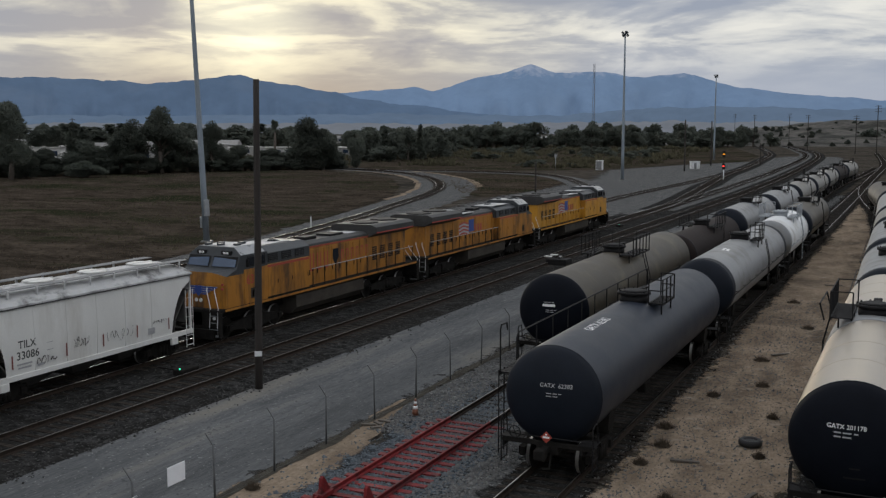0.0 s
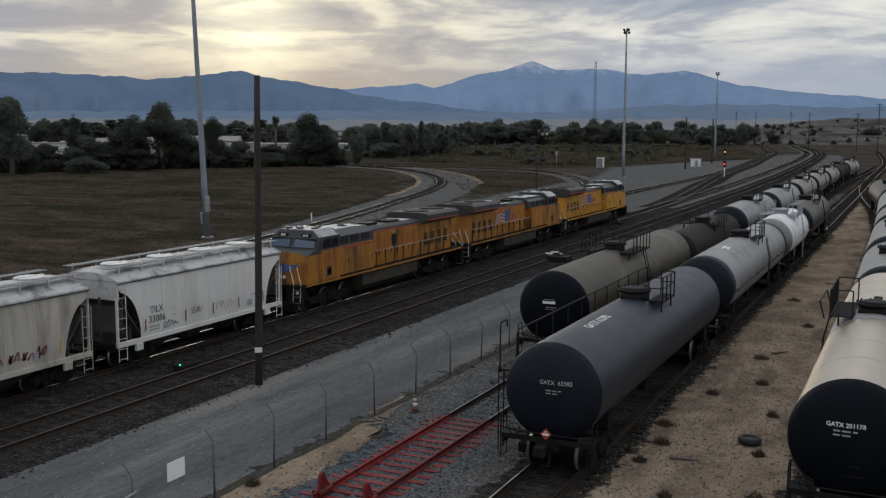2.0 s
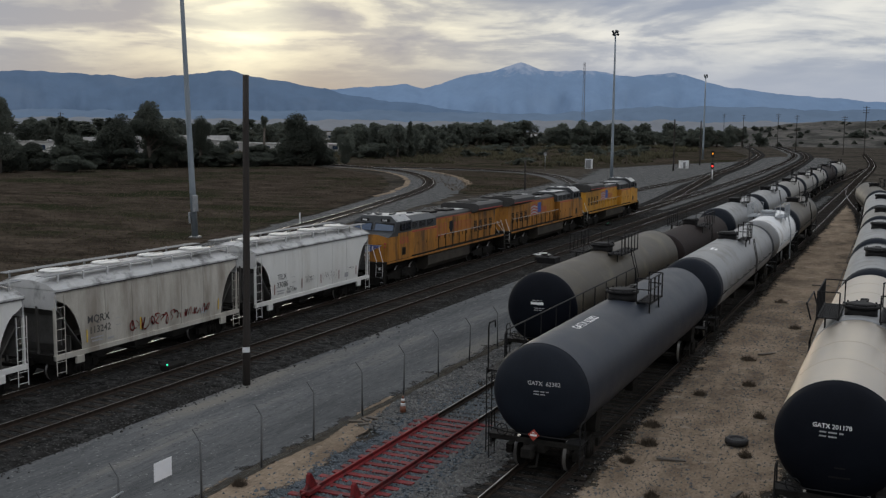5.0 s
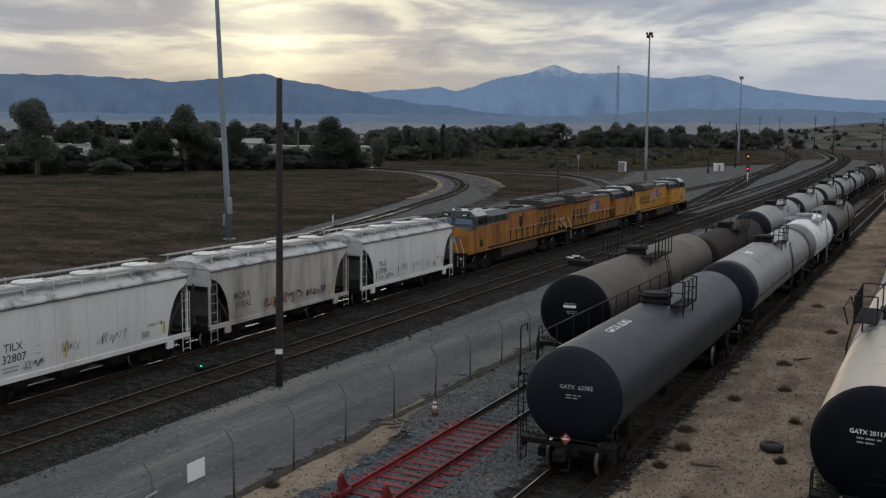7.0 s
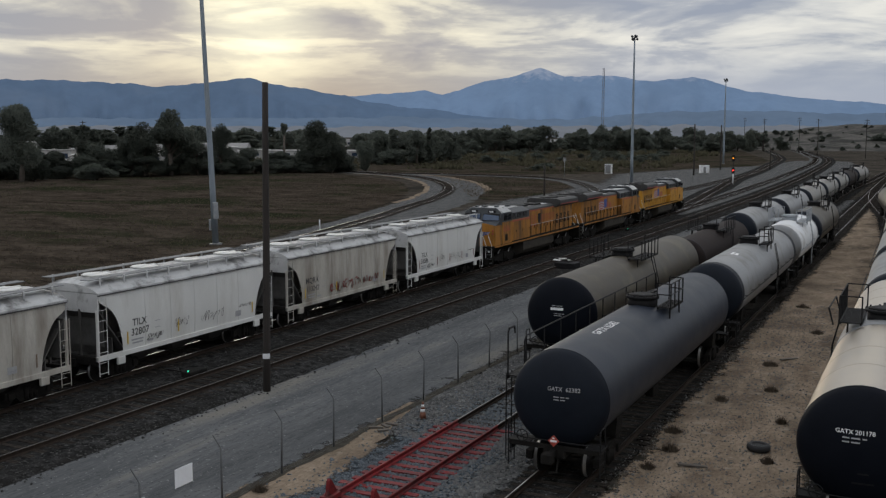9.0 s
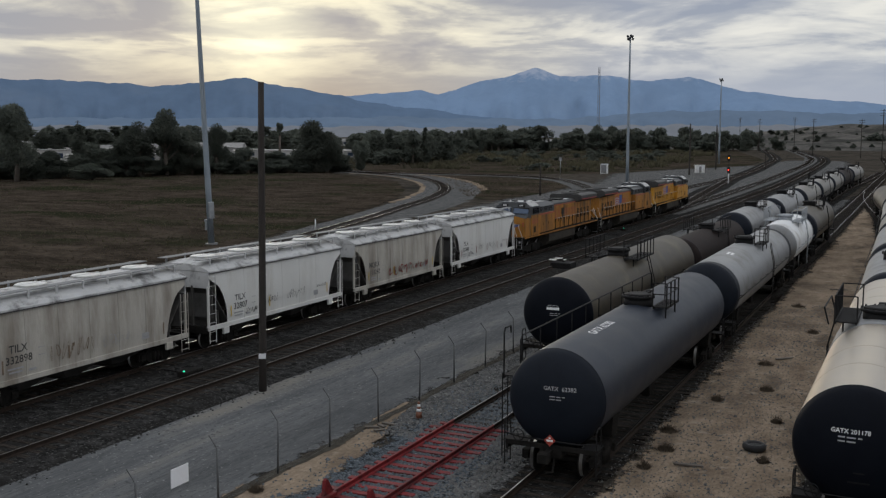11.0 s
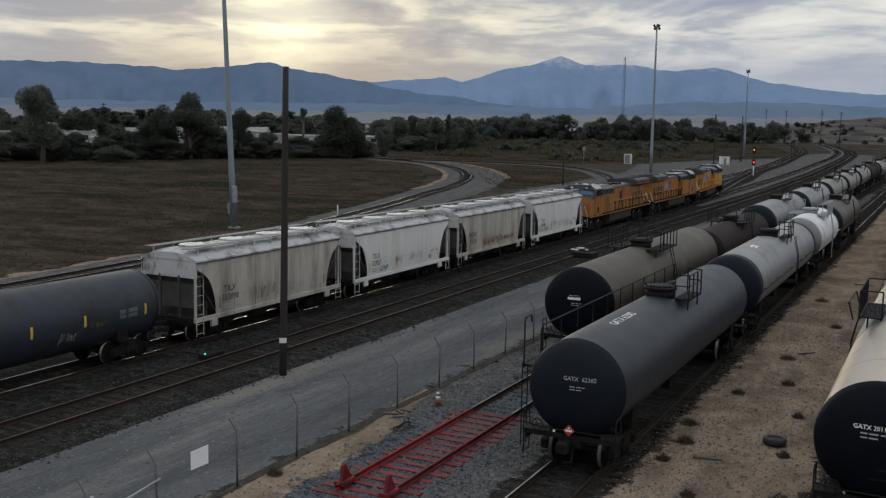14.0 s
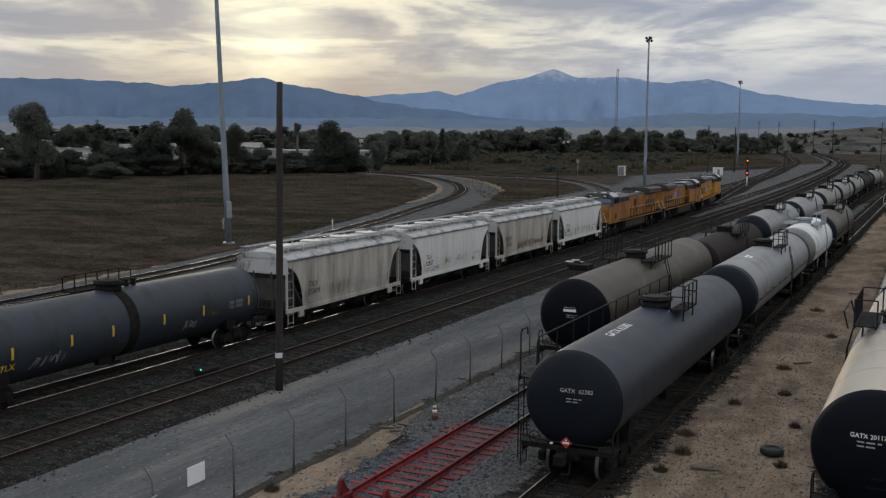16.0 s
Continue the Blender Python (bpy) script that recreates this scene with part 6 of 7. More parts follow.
wood_pole(-23.33, 31.94, 12.12, 0.155, (-1.3, 0.0), plate=True, label="tall dark creosoted pole with no wires and small plate")
wood_pole(-54.9, 256.7, 12.9, 0.22)
wood_pole(-58.3, 157.8, 4.95, 0.16, label="short dark wooden post beside the curved track")
wood_pole(-56.5, 300, 13.0, 0.22)
wood_pole(-44, 310, 6.5, 0.2)
for x, y, h in ((-196, 168, 15.5), (-235, 230, 14), (-290, 330, 16), (-215, 330, 15), (-5, 330, 18), (-17, 420, 20), (-28, 480, 17), (-52, 520, 18), (-70, 600, 20), (-95, 640, 20), (3, 260, 17), (-120, 720, 22)):
    wood_pole(x, y, h, 0.19, arms=2 if h < 18.5 else 3, label="wooden utility pole with crossarms far across the yard")


def light_mast(x, y, h, r, lean=(0, 0), boxes=False):
    m = thing("light_mast", "tall tapered galvanised steel yard light mast", "light mast", pose(x, y, 0, lean[0], lean[1], 0), "yard light masts")
    part("mast", taper(h, r, r * 0.45, 14, 6), "mast_steel", m)
    part("base_plate", box(B(), -0.42, 0.42, -0.42, 0.42, -0.1, 0.12, 0.03), "grey", m)
    bm = B()
    rod(bm, (0, 0, h - 0.15), (0, 0, h), 0.32, 10)
    part("crown_ring", bm, "galv", m)
    for k in range(6):
        a = 2 * math.pi * k / 6
        q = Matrix.Translation((0.5 * math.cos(a), 0.5 * math.sin(a), h - 0.15 + (0.35 if k % 2 else -0.25))) @ Matrix.Rotation(a, 4, "Z") @ Matrix.Rotation(radians(35), 4, "Y")
        part("floodlight", box(B(), -0.18, 0.22, -0.22, 0.22, -0.22, 0.26, 0.04, q), "loco_grey", m)
    if boxes:
        part("control_box", box(B(), r, r + 0.3, -0.22, 0.22, 2.4, 3.9, 0.02, Matrix.Rotation(radians(-30), 4, "Z")), "galv", m, "grey control box on the mast")
        part("control_box", box(B(), -r - 0.2, -r, -0.15, 0.15, 1.3, 2.3, 0.02, Matrix.Rotation(radians(10), 4, "Z")), "galv", m)
    return m


M["mast_steel"] = S("mast_steel", (0.20, 0.24, 0.28), (0.30, 0.34, 0.38), 0.5, 2, metal=0.4, bump=0.03, stretch=(1, 1, 0.2))
light_mast(-59.1, 73.45, 30.0, 0.30, (2.6, -0.4), boxes=True)
light_mast(-57.0, 206.4, 30.0, 0.34)
light_mast(-67.3, 362.6, 29.2, 0.36)


def lattice_tower(x, y, h):
    t = thing("lattice_tower", "thin grey lattice radio tower far behind the trees", "radio tower", pose(x, y, 0))
    w = 1.0
    legs = [(-w, -w), (w, -w), (0, w)]
    for lx, ly in legs:
        part("tower_leg", rod(B(), (lx, ly, 0), (lx * 0.5, ly * 0.5, h), 0.085, 6), "tower_grey", t)
    bm = B()
    n = 24
    for i in range(n):
        z0, z1 = h * i / n, h * (i + 1) / n
        f0, f1 = 1 - 0.5 * i / n, 1 - 0.5 * (i + 1) / n
        for j in range(3):
            a, b = legs[j], legs[(j + 1) % 3]
            rod(bm, (a[0] * f0, a[1] * f0, z0), (b[0] * f1, b[1] * f1, z1), 0.05, 4)
            rod(bm, (a[0] * f1, a[1] * f1, z1), (b[0] * f1, b[1] * f1, z1), 0.045, 4)
    part("bracing", bm, "tower_grey", t)


M["tower_grey"] = S("tower_paint", (0.14, 0.15, 0.17), (0.2, 0.21, 0.23), 0.7, 2, bump=0.0)
lattice_tower(-180, 586, 49.5)


def signal_mast():
    s = thing("railway_signal", "low railway signal with red and amber lamps", "railway signal", pose(-37.9, 215.5, 0))
    part("mast", rod(B(), (0, 0, 0), (0, 0, 2.0), 0.10, 10), "white", s, "white mast base")
    part("mast", rod(B(), (0, 0, 2.0), (0, 0, 6.0), 0.06, 8), "black", s)
    for z, lamp in ((2.75, "red_lamp"), (5.3, "amber_lamp")):
        head = part("signal_head", box(B(), -0.30, 0.30, -0.25, 0.2, z - 0.6, z + 0.6, 0.04), "black", s)
        part("lens", rod(B(), (0, -0.26, z), (0, -0.30, z), 0.15, 12), lamp, head)
        part("hood", rod(B(), (0, -0.26, z + 0.23), (0, -0.6, z + 0.2), 0.06, 8), "black", head)


signal_mast()


def switch_lamp(x, y):
    s = thing("switch_machine", "low black switch machine with a small green lamp", "switch machine", pose(x, y, 0), "switch machines")
    part("case", box(B(), -0.25, 0.25, -0.55, 0.55, 0.0, 0.26, 0.03), "under", s)
    part("throw_rod", rod(B(), (-1.4, 0, 0.1), (0, 0, 0.1), 0.03, 6), "under", s)
    part("lamp", rod(B(), (0.05, -0.45, 0.24), (0.05, -0.45, 0.31), 0.035, 8), "green_lamp", s, "small green lamp")


switch_lamp(-27.5, 32.6)
switch_lamp(-28.8, 103.7)


def cabinets():
    c = thing("equipment_hut", "white metal railway equipment hut on gravel", "equipment hut", pose(-55.1, 270.5, 0, 0, 0, 20) @ Matrix.Scale(0.74, 4))
    part("hut_wall", box(B(), -1.6, 1.6, -1.2, 1.2, 0.15, 2.7, 0.03), "white", c)
    part("hut_roof", box(B(), -1.75, 1.75, -1.35, 1.35, 2.7, 2.85, 0.03), "white", c)
    part("hut_door", box(B(), -0.45, 0.45, -1.24, -1.2, 0.2, 2.3, 0.01), "grey", c)
    part("hut_base", box(B(), -1.7, 1.7, -1.3, 1.3, -0.05, 0.15), "stone", c)
    c = thing("equipment_cabinet", "tall white equipment cabinet on the gravel lot", "equipment cabinet", pose(-75.5, 251.5, 0))
    part("case", box(B(), -0.85, 0.85, -0.6, 0.6, 0.1, 2.5, 0.03), "white", c)
    part("cabinet_top", box(B(), -0.95, 0.95, -0.7, 0.7, 2.5, 2.6, 0.02), "white", c)
    part("cabinet_door", box(B(), -0.7, 0.7, -0.63, -0.6, 0.25, 2.35, 0.01), "grey", c)
    s = thing("track_sign", "small pale sign on a thin post", "sign", pose(-82, 236, 0))
    part("post", rod(B(), (0, 0, 0), (0, 0, 4.2), 0.06, 8), "galv", s)
    part("sign_plate", box(B(), -0.4, 0.4, -0.03, 0.03, 3.6, 4.5, 0.01), "grey", s)
    s = thing("marker_post", "thin white marker post beside the branch track", "marker post", pose(-57.3, 88.1, 0))
    part("post", rod(B(), (0, 0, 0), (0, 0, 1.25), 0.06, 8), "white", s)
    part("cap", rod(B(), (0, 0, 1.25), (0, 0, 1.32), 0.075, 8), "grey", s)


cabinets()


def small_things():
    c = thing("traffic_cone", "faded orange traffic cone with white bands", "traffic cone", pose(-16.0, 31.2, -0.02) @ Matrix.Scale(0.88, 4))
    part("base", box(B(), -0.19, 0.19, -0.19, 0.19, 0, 0.04, 0.015), "rubber", c)
    for z0, z1, mat in ((0.04, 0.30, "cone_dark"), (0.30, 0.42, "white_mark"), (0.42, 0.50, "cone_dark"), (0.50, 0.60, "white_mark"), (0.60, 0.70, "cone_dark")):
        part("cone_body" if mat != "white_mark" else "reflective_band", rod(B(), (0, 0, z0), (0, 0, z1), 0.15 - 0.155 * z0, 16, 0.15 - 0.155 * z1), mat, c)
    t = thing("tyre", "worn black tyre lying flat on the sand", "tyre", pose(-4.64, 32.75, 0.0))
    bm = B()
    prof = [(0.20, 0.02), (0.31, 0.0), (0.37, 0.05), (0.375, 0.16), (0.31, 0.22), (0.2, 0.19), (0.2, 0.02)]
    rings = [[bm.verts.new((r * math.cos(2 * math.pi * k / 28), r * math.sin(2 * math.pi * k / 28), z)) for k in range(28)] for r, z in prof]
    for a, b in zip(rings, rings[1:]):
        for k in range(28):
            bm.faces.new((a[k], a[(k + 1) % 28], b[(k + 1) % 28], b[k])).smooth = True
    part("casing", bm, "rubber", t)
    part("lid", rod(B(), (0, 0, 0.12), (0, 0, 0.17), 0.22, 20), "rubber", t)
    j = thing("scrap_heap", "low heap of dark boxes and pale scrap panels", "scrap heap", pose(-24.9, 72.4, 0))
    part("crate", box(B(), -0.7, 0.9, -0.7, 0.7, 0, 0.45, 0.03), "black", j)
    rr = random.Random(9)
    for k in range(6):
        q = pose(rr.uniform(-0.9, 1.0), rr.uniform(-0.7, 0.7), 0.5 + 0.03 * k, rr.uniform(-14, 14), rr.uniform(-14, 14), rr.uniform(0, 180))
        part("scrap_panel", box(B(), -0.3, 0.3, -0.11, 0.11, 0, 0.05, 0.0, q), "bare" if k % 2 else "black", j)
    for x, y, ln, a in ((-6.2, 30.2, 0.9, 20), (-3.9, 28.0, 0.7, 80), (-5.5, 47.0, 1.2, 60), (-16.9, 29.4, 0.5, 35), (-16.7, 29.7, 0.35, -20), (-16.5, 29.2, 0.4, 60), (-16.6, 30.0, 0.45, 10), (-5.0, 70, 1.3, 40)):
        p = thing("wood_scrap", "grey weathered plank scrap lying on the ground", "plank", pose(x, y, 0.03, 3, 4, a), "plank scraps")
        part("plank", box(B(), -ln / 2, ln / 2, -0.06, 0.06, -0.03, 0.03, 0.008), "wood_grey", p)


M["cone_dark"] = S("dirty_orange", (0.13, 0.05, 0.03), (0.20, 0.075, 0.04), 0.6, 5, bump=0.0)
M["wood_grey"] = S("weathered_wood", (0.07, 0.06, 0.05), (0.15, 0.13, 0.11), 0.9, 3, stretch=(1, 8, 8))
small_things()

# ---------------------------------------------------------------- trees


@functools.lru_cache(maxsize=None)
def tree_meshes(kind, seed, fine=True):
    """Trunk and crown of a tree about 10 m high and 8 m wide, built from limbs and many leaf clumps."""
    rr = random.Random(seed * 17 + len(kind))
    tb, cb = B(), B()
    lobes = []
    if kind == "column":
        rod(tb, (0, 0, 0), (0, 0, 8.5), 0.3, 8, 0.1)
        lobes = [((rr.uniform(-0.3, 0.3), rr.uniform(-0.3, 0.3), 1.5 + 0.9 * k), 1.5 - 0.1 * k) for k in range(10)]
    elif kind == "bush":
        rod(tb, (0, 0, 0), (0, 0, 5), 0.3, 8, 0.1)
        for k in range(13):
            a, d = rr.uniform(0, 6.3), rr.uniform(0, 2.9)
            lobes.append(((d * math.cos(a), d * math.sin(a), rr.uniform(1.0, 8.2 - d * 0.8)), rr.uniform(1.1, 2.0)))
            rod(tb, (0, 0, rr.uniform(0.5, 3)), lobes[-1][0], 0.09, 5, 0.03)
    elif kind == "trimmed":
        rod(tb, (0, 0, 0), (0.2, 0, 7.6), 0.42, 8, 0.3)
        lobes = [((0.2, 0, 7.6), 0.55), ((0.0, 0.2, 8.3), 0.8), ((0.5, 0, 8.9), 0.85), ((-0.2, 0, 9.3), 0.6)]
    else:
        rod(tb, (0, 0, 0), (0.3, 0, 3.2), 0.42, 8, 0.3)
        rod(tb, (0.3, 0, 3.1), (-0.2, 0.2, 8.0), 0.28, 8, 0.07)
        for k in range(11):
            a, d = 6.28 * k / 11 + rr.uniform(-0.4, 0.4), rr.uniform(0.8, 3.1)
            z = rr.uniform(3.2, 9.0 - 0.4 * d)
            lobes.append(((d * math.cos(a), d * math.sin(a), z), rr.uniform(1.2, 2.0)))
            rod(tb, (0.1, 0.1, max(2.0, z - 2.4)), lobes[-1][0], 0.12, 5, 0.04)
        lobes += [((0, 0, 8.2), 1.7), ((0.6, 0.3, 6.6), 2.0), ((-0.7, 0.4, 7.0), 1.8)]
    count, lo, hi = (520, 0.10, 0.25) if fine else (110, 0.22, 0.52)
    for (cx, cy, cz), r in lobes:
        for k in range(int(count * r)):
            v = Vector((rr.gauss(0, 1), rr.gauss(0, 1), rr.gauss(0, 1))).normalized() * r * (rr.random() ** 0.42 + 0.12 * rr.random() ** 4)
            p = Vector((cx, cy, cz)) + Vector((v.x, v.y, v.z * 0.85))
            if p.z < 0.15:
                continue
            n1 = Vector((rr.gauss(0, 1), rr.gauss(0, 1), rr.gauss(0, 1))).normalized()
            n2 = n1.orthogonal().normalized()
            q = rr.uniform(lo, hi)
            cb.faces.new([cb.verts.new(p + n1 * q), cb.verts.new(p - n1 * q * 0.6 + n2 * q * 0.7), cb.verts.new(p - n1 * q * 0.5 - n2 * q * 0.7)])
    out = []
    for nm, bm, mat in (("trunk", tb, "bark"), ("crown", cb, "leaf")):
        me = bpy.data.meshes.new(nm)
        bm.to_mesh(me)
        bm.free()
        me.materials.append(M[mat])
        out.append(me)
    return out


TREE_WORDS = {"column": "narrow dark green column tree", "bush": "dense dark green bushy tree", "round": "dark green spreading eucalyptus tree", "trimmed": "tall trimmed trunk with tuft"}


def tree(x, y, h, w, kind="round", seed=0, where="at the edge of the dry field", turn=0.0):
    t = thing("tree", TREE_WORDS[kind] + " " + where, "tree", group="trees " + where)
    nat = {"column": 3.2, "bush": 8.0, "round": 8.6, "trimmed": 2.6}[kind]
    t.matrix_basis = pose(x, y, -0.05, 0, 0, turn) @ Matrix.Diagonal((w / nat, w / nat, h / 10.0, 1))
    for nm, me in zip(("trunk", "crown"), tree_meshes(kind, seed, where == "at the edge of the dry field")):
        ob = new(nm, me)
        ob.parent = t


for x, y, h, w, kind, sd in ((-172.3, 151.2, 17.0, 11.5, "round", 1), (-174, 156, 11.0, 9.0, "bush", 7), (-172.6, 171.9, 10.5, 12.0, "bush", 2), (-171.5, 182.5, 10.5, 10.0, "round", 3), (-166.4, 190.7, 16.8, 12.0, "round", 4), (-169, 184, 13.5, 11.0, "round", 2), (-163, 196, 10, 10, "bush", 5), (-161, 203, 13.3, 8.5, "round", 5), (-161, 212, 9.0, 10.0, "bush", 6),
                            (-145.8, 221.8, 15.2, 12.5, "bush", 1), (-142, 224.5, 14.6, 11.0, "bush", 3), (-147, 225, 12, 12, "bush", 2), (-141.5, 241, 10.6, 7.0, "bush", 4), (-168, 240, 13.5, 2.6, "trimmed", 1), (-180, 160, 9.5, 9.0, "bush", 2), (-186, 148, 9.0, 11.0, "bush", 5), (-176, 172, 12, 5, "column", 2), (-158, 232, 6, 9, "bush", 8), (-180, 178, 9, 12, "bush", 1), (-176, 190, 9, 12, "bush", 3), (-172, 201, 10, 12, "bush", 4), (-170, 215, 8, 12, "bush", 2), (-190, 165, 10, 13, "bush", 4), (-166, 182, 6, 9, "bush", 5), (-158, 206, 5, 9, "bush", 1), (-156, 219, 5, 9, "bush", 2), (-165, 165, 5, 10, "bush", 3), (-200, 150, 11, 13, "bush", 1), (-150, 228, 9, 8, "bush", 5)):
    tree(x, y, h, w, kind, sd, "at the edge of the dry field", sd * 50)

rng = random.Random(22)
for k in range(34):
    u = k / 33
    tree(-196 + 50 * u + rng.uniform(-4, 4), 138 + 96 * u + rng.uniform(-3, 6), rng.uniform(3.5, 8.0), rng.uniform(7, 12), "bush", rng.randint(1, 5), "at the edge of the dry field", rng.uniform(0, 360))
rng = random.Random(21)
for k in range(120):         # the belt of trees behind the branch track
    u = rng.random()
    bx, by = -172 + 70 * u + rng.uniform(-8, 8), 285 + 45 * u + rng.uniform(0, 55)
    away = 1.0 + 0.75 * min(1.0, max(0.0, (u - 0.25) / 0.15))
    tall = rng.uniform(6.0, 12.5) * (0.7 if u > 0.8 else 1.0)
    form = rng.choice(("bush", "bush", "round", "column"))
    tree((bx - (by - 300) * 0.35) * away, by * away, tall, rng.uniform(3, 5) if form == "column" else rng.uniform(5, 12), form, rng.randint(1, 5), "in the belt behind the branch track", rng.uniform(0, 360))
for k in range(60):
    by = rng.uniform(230, 420)
    bx = -205 - rng.uniform(0, 150) - (by - 230) * 0.5
    if -290 < bx < -200 and by < 345:
        continue
    tree(bx, by, rng.uniform(7, 13.5), rng.uniform(7, 13), rng.choice(("bush", "round", "round", "column")), rng.randint(1, 5), "among the far houses", rng.uniform(0, 360))
for x, y, h, w, kind in ((-150, 760, 15, 16, "bush"), (-112, 700, 19, 11, "bush"), (-92, 690, 12, 14, "bush"), (-135, 640, 13, 16, "bush"), (-120, 650, 9, 16, "bush"), (-35, 760, 15, 22, "bush"), (-85, 880, 12, 22, "round"), (-130, 590, 7, 18, "bush"), (-160, 610, 8, 20, "bush")):
    tree(x, y, h, w, kind, 2, "below the far hillside", x)


# ---------------------------------------------------------------- far houses


def far_woods(spots, name="woods", label="dark green far woods among the houses"):
    """Trees too far off to tell apart, joined into one mesh."""
    verts, faces, ids = [], [], []
    for x, y, h, w, kind, sd, turn in spots:
        nat = {"column": 3.2, "bush": 8.0, "round": 8.6}[kind]
        m = pose(x, y, -0.05, 0, 0, turn) @ Matrix.Diagonal((w / nat, w / nat, h / 10.0, 1))
        for k, me in enumerate(tree_meshes(kind, sd, False)):
            o = len(verts)
            verts += [tuple(m @ v.co) for v in me.vertices]
            for q in me.polygons:
                faces.append(tuple(o + i for i in q.vertices))
                ids.append(k)
    me = bpy.data.meshes.new(name)
    me.from_pydata(verts, [], faces)
    me.materials.append(M["bark"])
    me.materials.append(M["leaf"])
    me.polygons.foreach_set("material_index", ids)
    tagged(new(name, me), label, "woods", kind="stuff")


def house(x, y, w, d, h, turn, kind=0):
    b = thing("house", "small pale house with a grey roof behind trees" if kind == 0 else "long low white trailer building behind trees", "house", pose(x, y, 0, 0, 0, turn), "houses behind the trees")
    part("wall", box(B(), -w / 2, w / 2, -d / 2, d / 2, -0.1, h), "wall_pale", b)
    bm = B()
    if kind == 0:
        e = 0.5
        loft(bm, [[(-w / 2 - e, -d / 2 - e, h), (-w / 2 - e, d / 2 + e, h), (-w / 2 - e, 0, h + d * 0.25)], [(w / 2 + e, -d / 2 - e, h), (w / 2 + e, d / 2 + e, h), (w / 2 + e, 0, h + d * 0.25)]])
        bmesh.ops.recalc_face_normals(bm, faces=bm.faces)
    else:
        box(bm, -w / 2 - 0.3, w / 2 + 0.3, -d / 2 - 0.3, d / 2 + 0.3, h, h + 0.35)
    part("roof", bm, "roof_grey" if kind == 0 else "wall_pale", b)
    for k in range(3):
        x0 = -w / 2 + w * (k + 0.3) / 3
        part("window", box(B(), x0, x0 + w * 0.14, -d / 2 - 0.05, -d / 2, h * 0.4, h * 0.8), "glass", b)
    part("door", box(B(), w * 0.1, w * 0.1 + 1.0, -d / 2 - 0.06, -d / 2, 0, 2.1), "roof_grey", b)


SPOTS = []
for k in range(80):
    u = rng.random()
    SPOTS.append((-300 + 190 * u + rng.uniform(-15, 15), 510 + 110 * u + rng.uniform(0, 60), rng.uniform(10, 17), rng.uniform(10, 20), rng.choice(("bush", "bush", "round")), rng.randint(1, 5), rng.uniform(0, 360)))
for k in range(110):
    a, d = radians(rng.uniform(-53, -29)), rng.uniform(430, 760)
    SPOTS.append((d * math.sin(a), d * math.cos(a), rng.uniform(9, 14.5), rng.uniform(10, 18), rng.choice(("bush", "bush", "round", "column")), rng.randint(1, 5), rng.uniform(0, 360)))
far_woods(SPOTS)
SPOTS = []
while len(SPOTS) < 190:      # low scrub between the branch track and the tree belt
    tx, ty = -62 - 250 * rng.random(), 262 + 260 * rng.random()
    if tx < -80 - max(0, ty - 300) * 0.16 and noise.noise((tx * 0.03, ty * 0.02, 2.5)) > -0.12:
        SPOTS.append((tx, ty, rng.uniform(1.0, 3.6), rng.uniform(3.5, 8), "bush", rng.randint(1, 5), rng.uniform(0, 360)))
far_woods(SPOTS, "thicket", "low dark scrub thicket behind the railway junction")
for k in range(34):
    by = rng.uniform(235, 400)
    house(-200 - rng.uniform(0, 130) - (by - 230) * 0.55, by, rng.uniform(9, 20), 8, rng.uniform(3, 5), rng.uniform(20, 60), rng.choice((0, 1, 1)))
for k in range(14):
    u = rng.random()
    house((-265 + 120 * u) * 1.7, (400 + 60 * u + rng.uniform(0, 60)) * 1.7, rng.uniform(9, 18), 8, rng.uniform(3, 5), rng.uniform(0, 50), rng.choice((0, 1)))
for x, y, w, t in ((-252, 332, 16, 30), (-236, 338, 14, 40), (-262, 345, 22, 35), (-270, 318, 14, 30), (-244, 318, 9, 50), (-228, 330, 12, 20), (-300, 300, 18, 40), (-310, 285, 16, 45), (-325, 262, 18, 45), (-222, 352, 14, 25), (-286, 308, 12, 40), (-206, 352, 15, 30)):
    house(x, y, w, 8, 3.4, t, 1)
for x, y in ((-195, 700), (-205, 640), (-170, 690), (-150, 820), (-128, 800)):
    house(x, y, 16, 9, 5, 20, 1)

# ---------------------------------------------------------------- hillside, plain and mountains


def hillside():
    bm = B()
    nx, ny = 90, 26
    grid = []
    for j in range(ny + 1):
        row = []
        for i in range(nx + 1):
            x, y = -330 + 700 * i / nx, 690 + 420 * j / ny
            az = math.degrees(math.atan2(x, y))
            top = float(np.interp(az, (-14, -11, -9, -6, -2, 2, 10, 30), (0, 3.0, 12, 17, 20, 22, 24, 26)))
            u = j / ny
            rise = min(1.0, u * 2.6) ** 1.3
            q = noise.fractal((x * 0.012, y * 0.012, 3.1), 1.0, 2.0, 5)
            gully = abs(noise.noise((x * 0.03, 2.0, 9.0)))
            z = top * rise * (0.9 + 0.25 * q) - 3.0 * gully * rise * (1 - u) - 1.0 * (1 - min(1, u * 12))
            row.append(bm.verts.new((x, y, z)))
        grid.append(row)
    for a, b in zip(grid, grid[1:]):
        for i in range(nx):
            bm.faces.new((a[i], a[i + 1], b[i + 1], b[i])).smooth = True
    tagged(mesh_object("hillside", bm, "hill"), "bare eroded brown hillside with scattered scrub", "hillside", kind="structure")


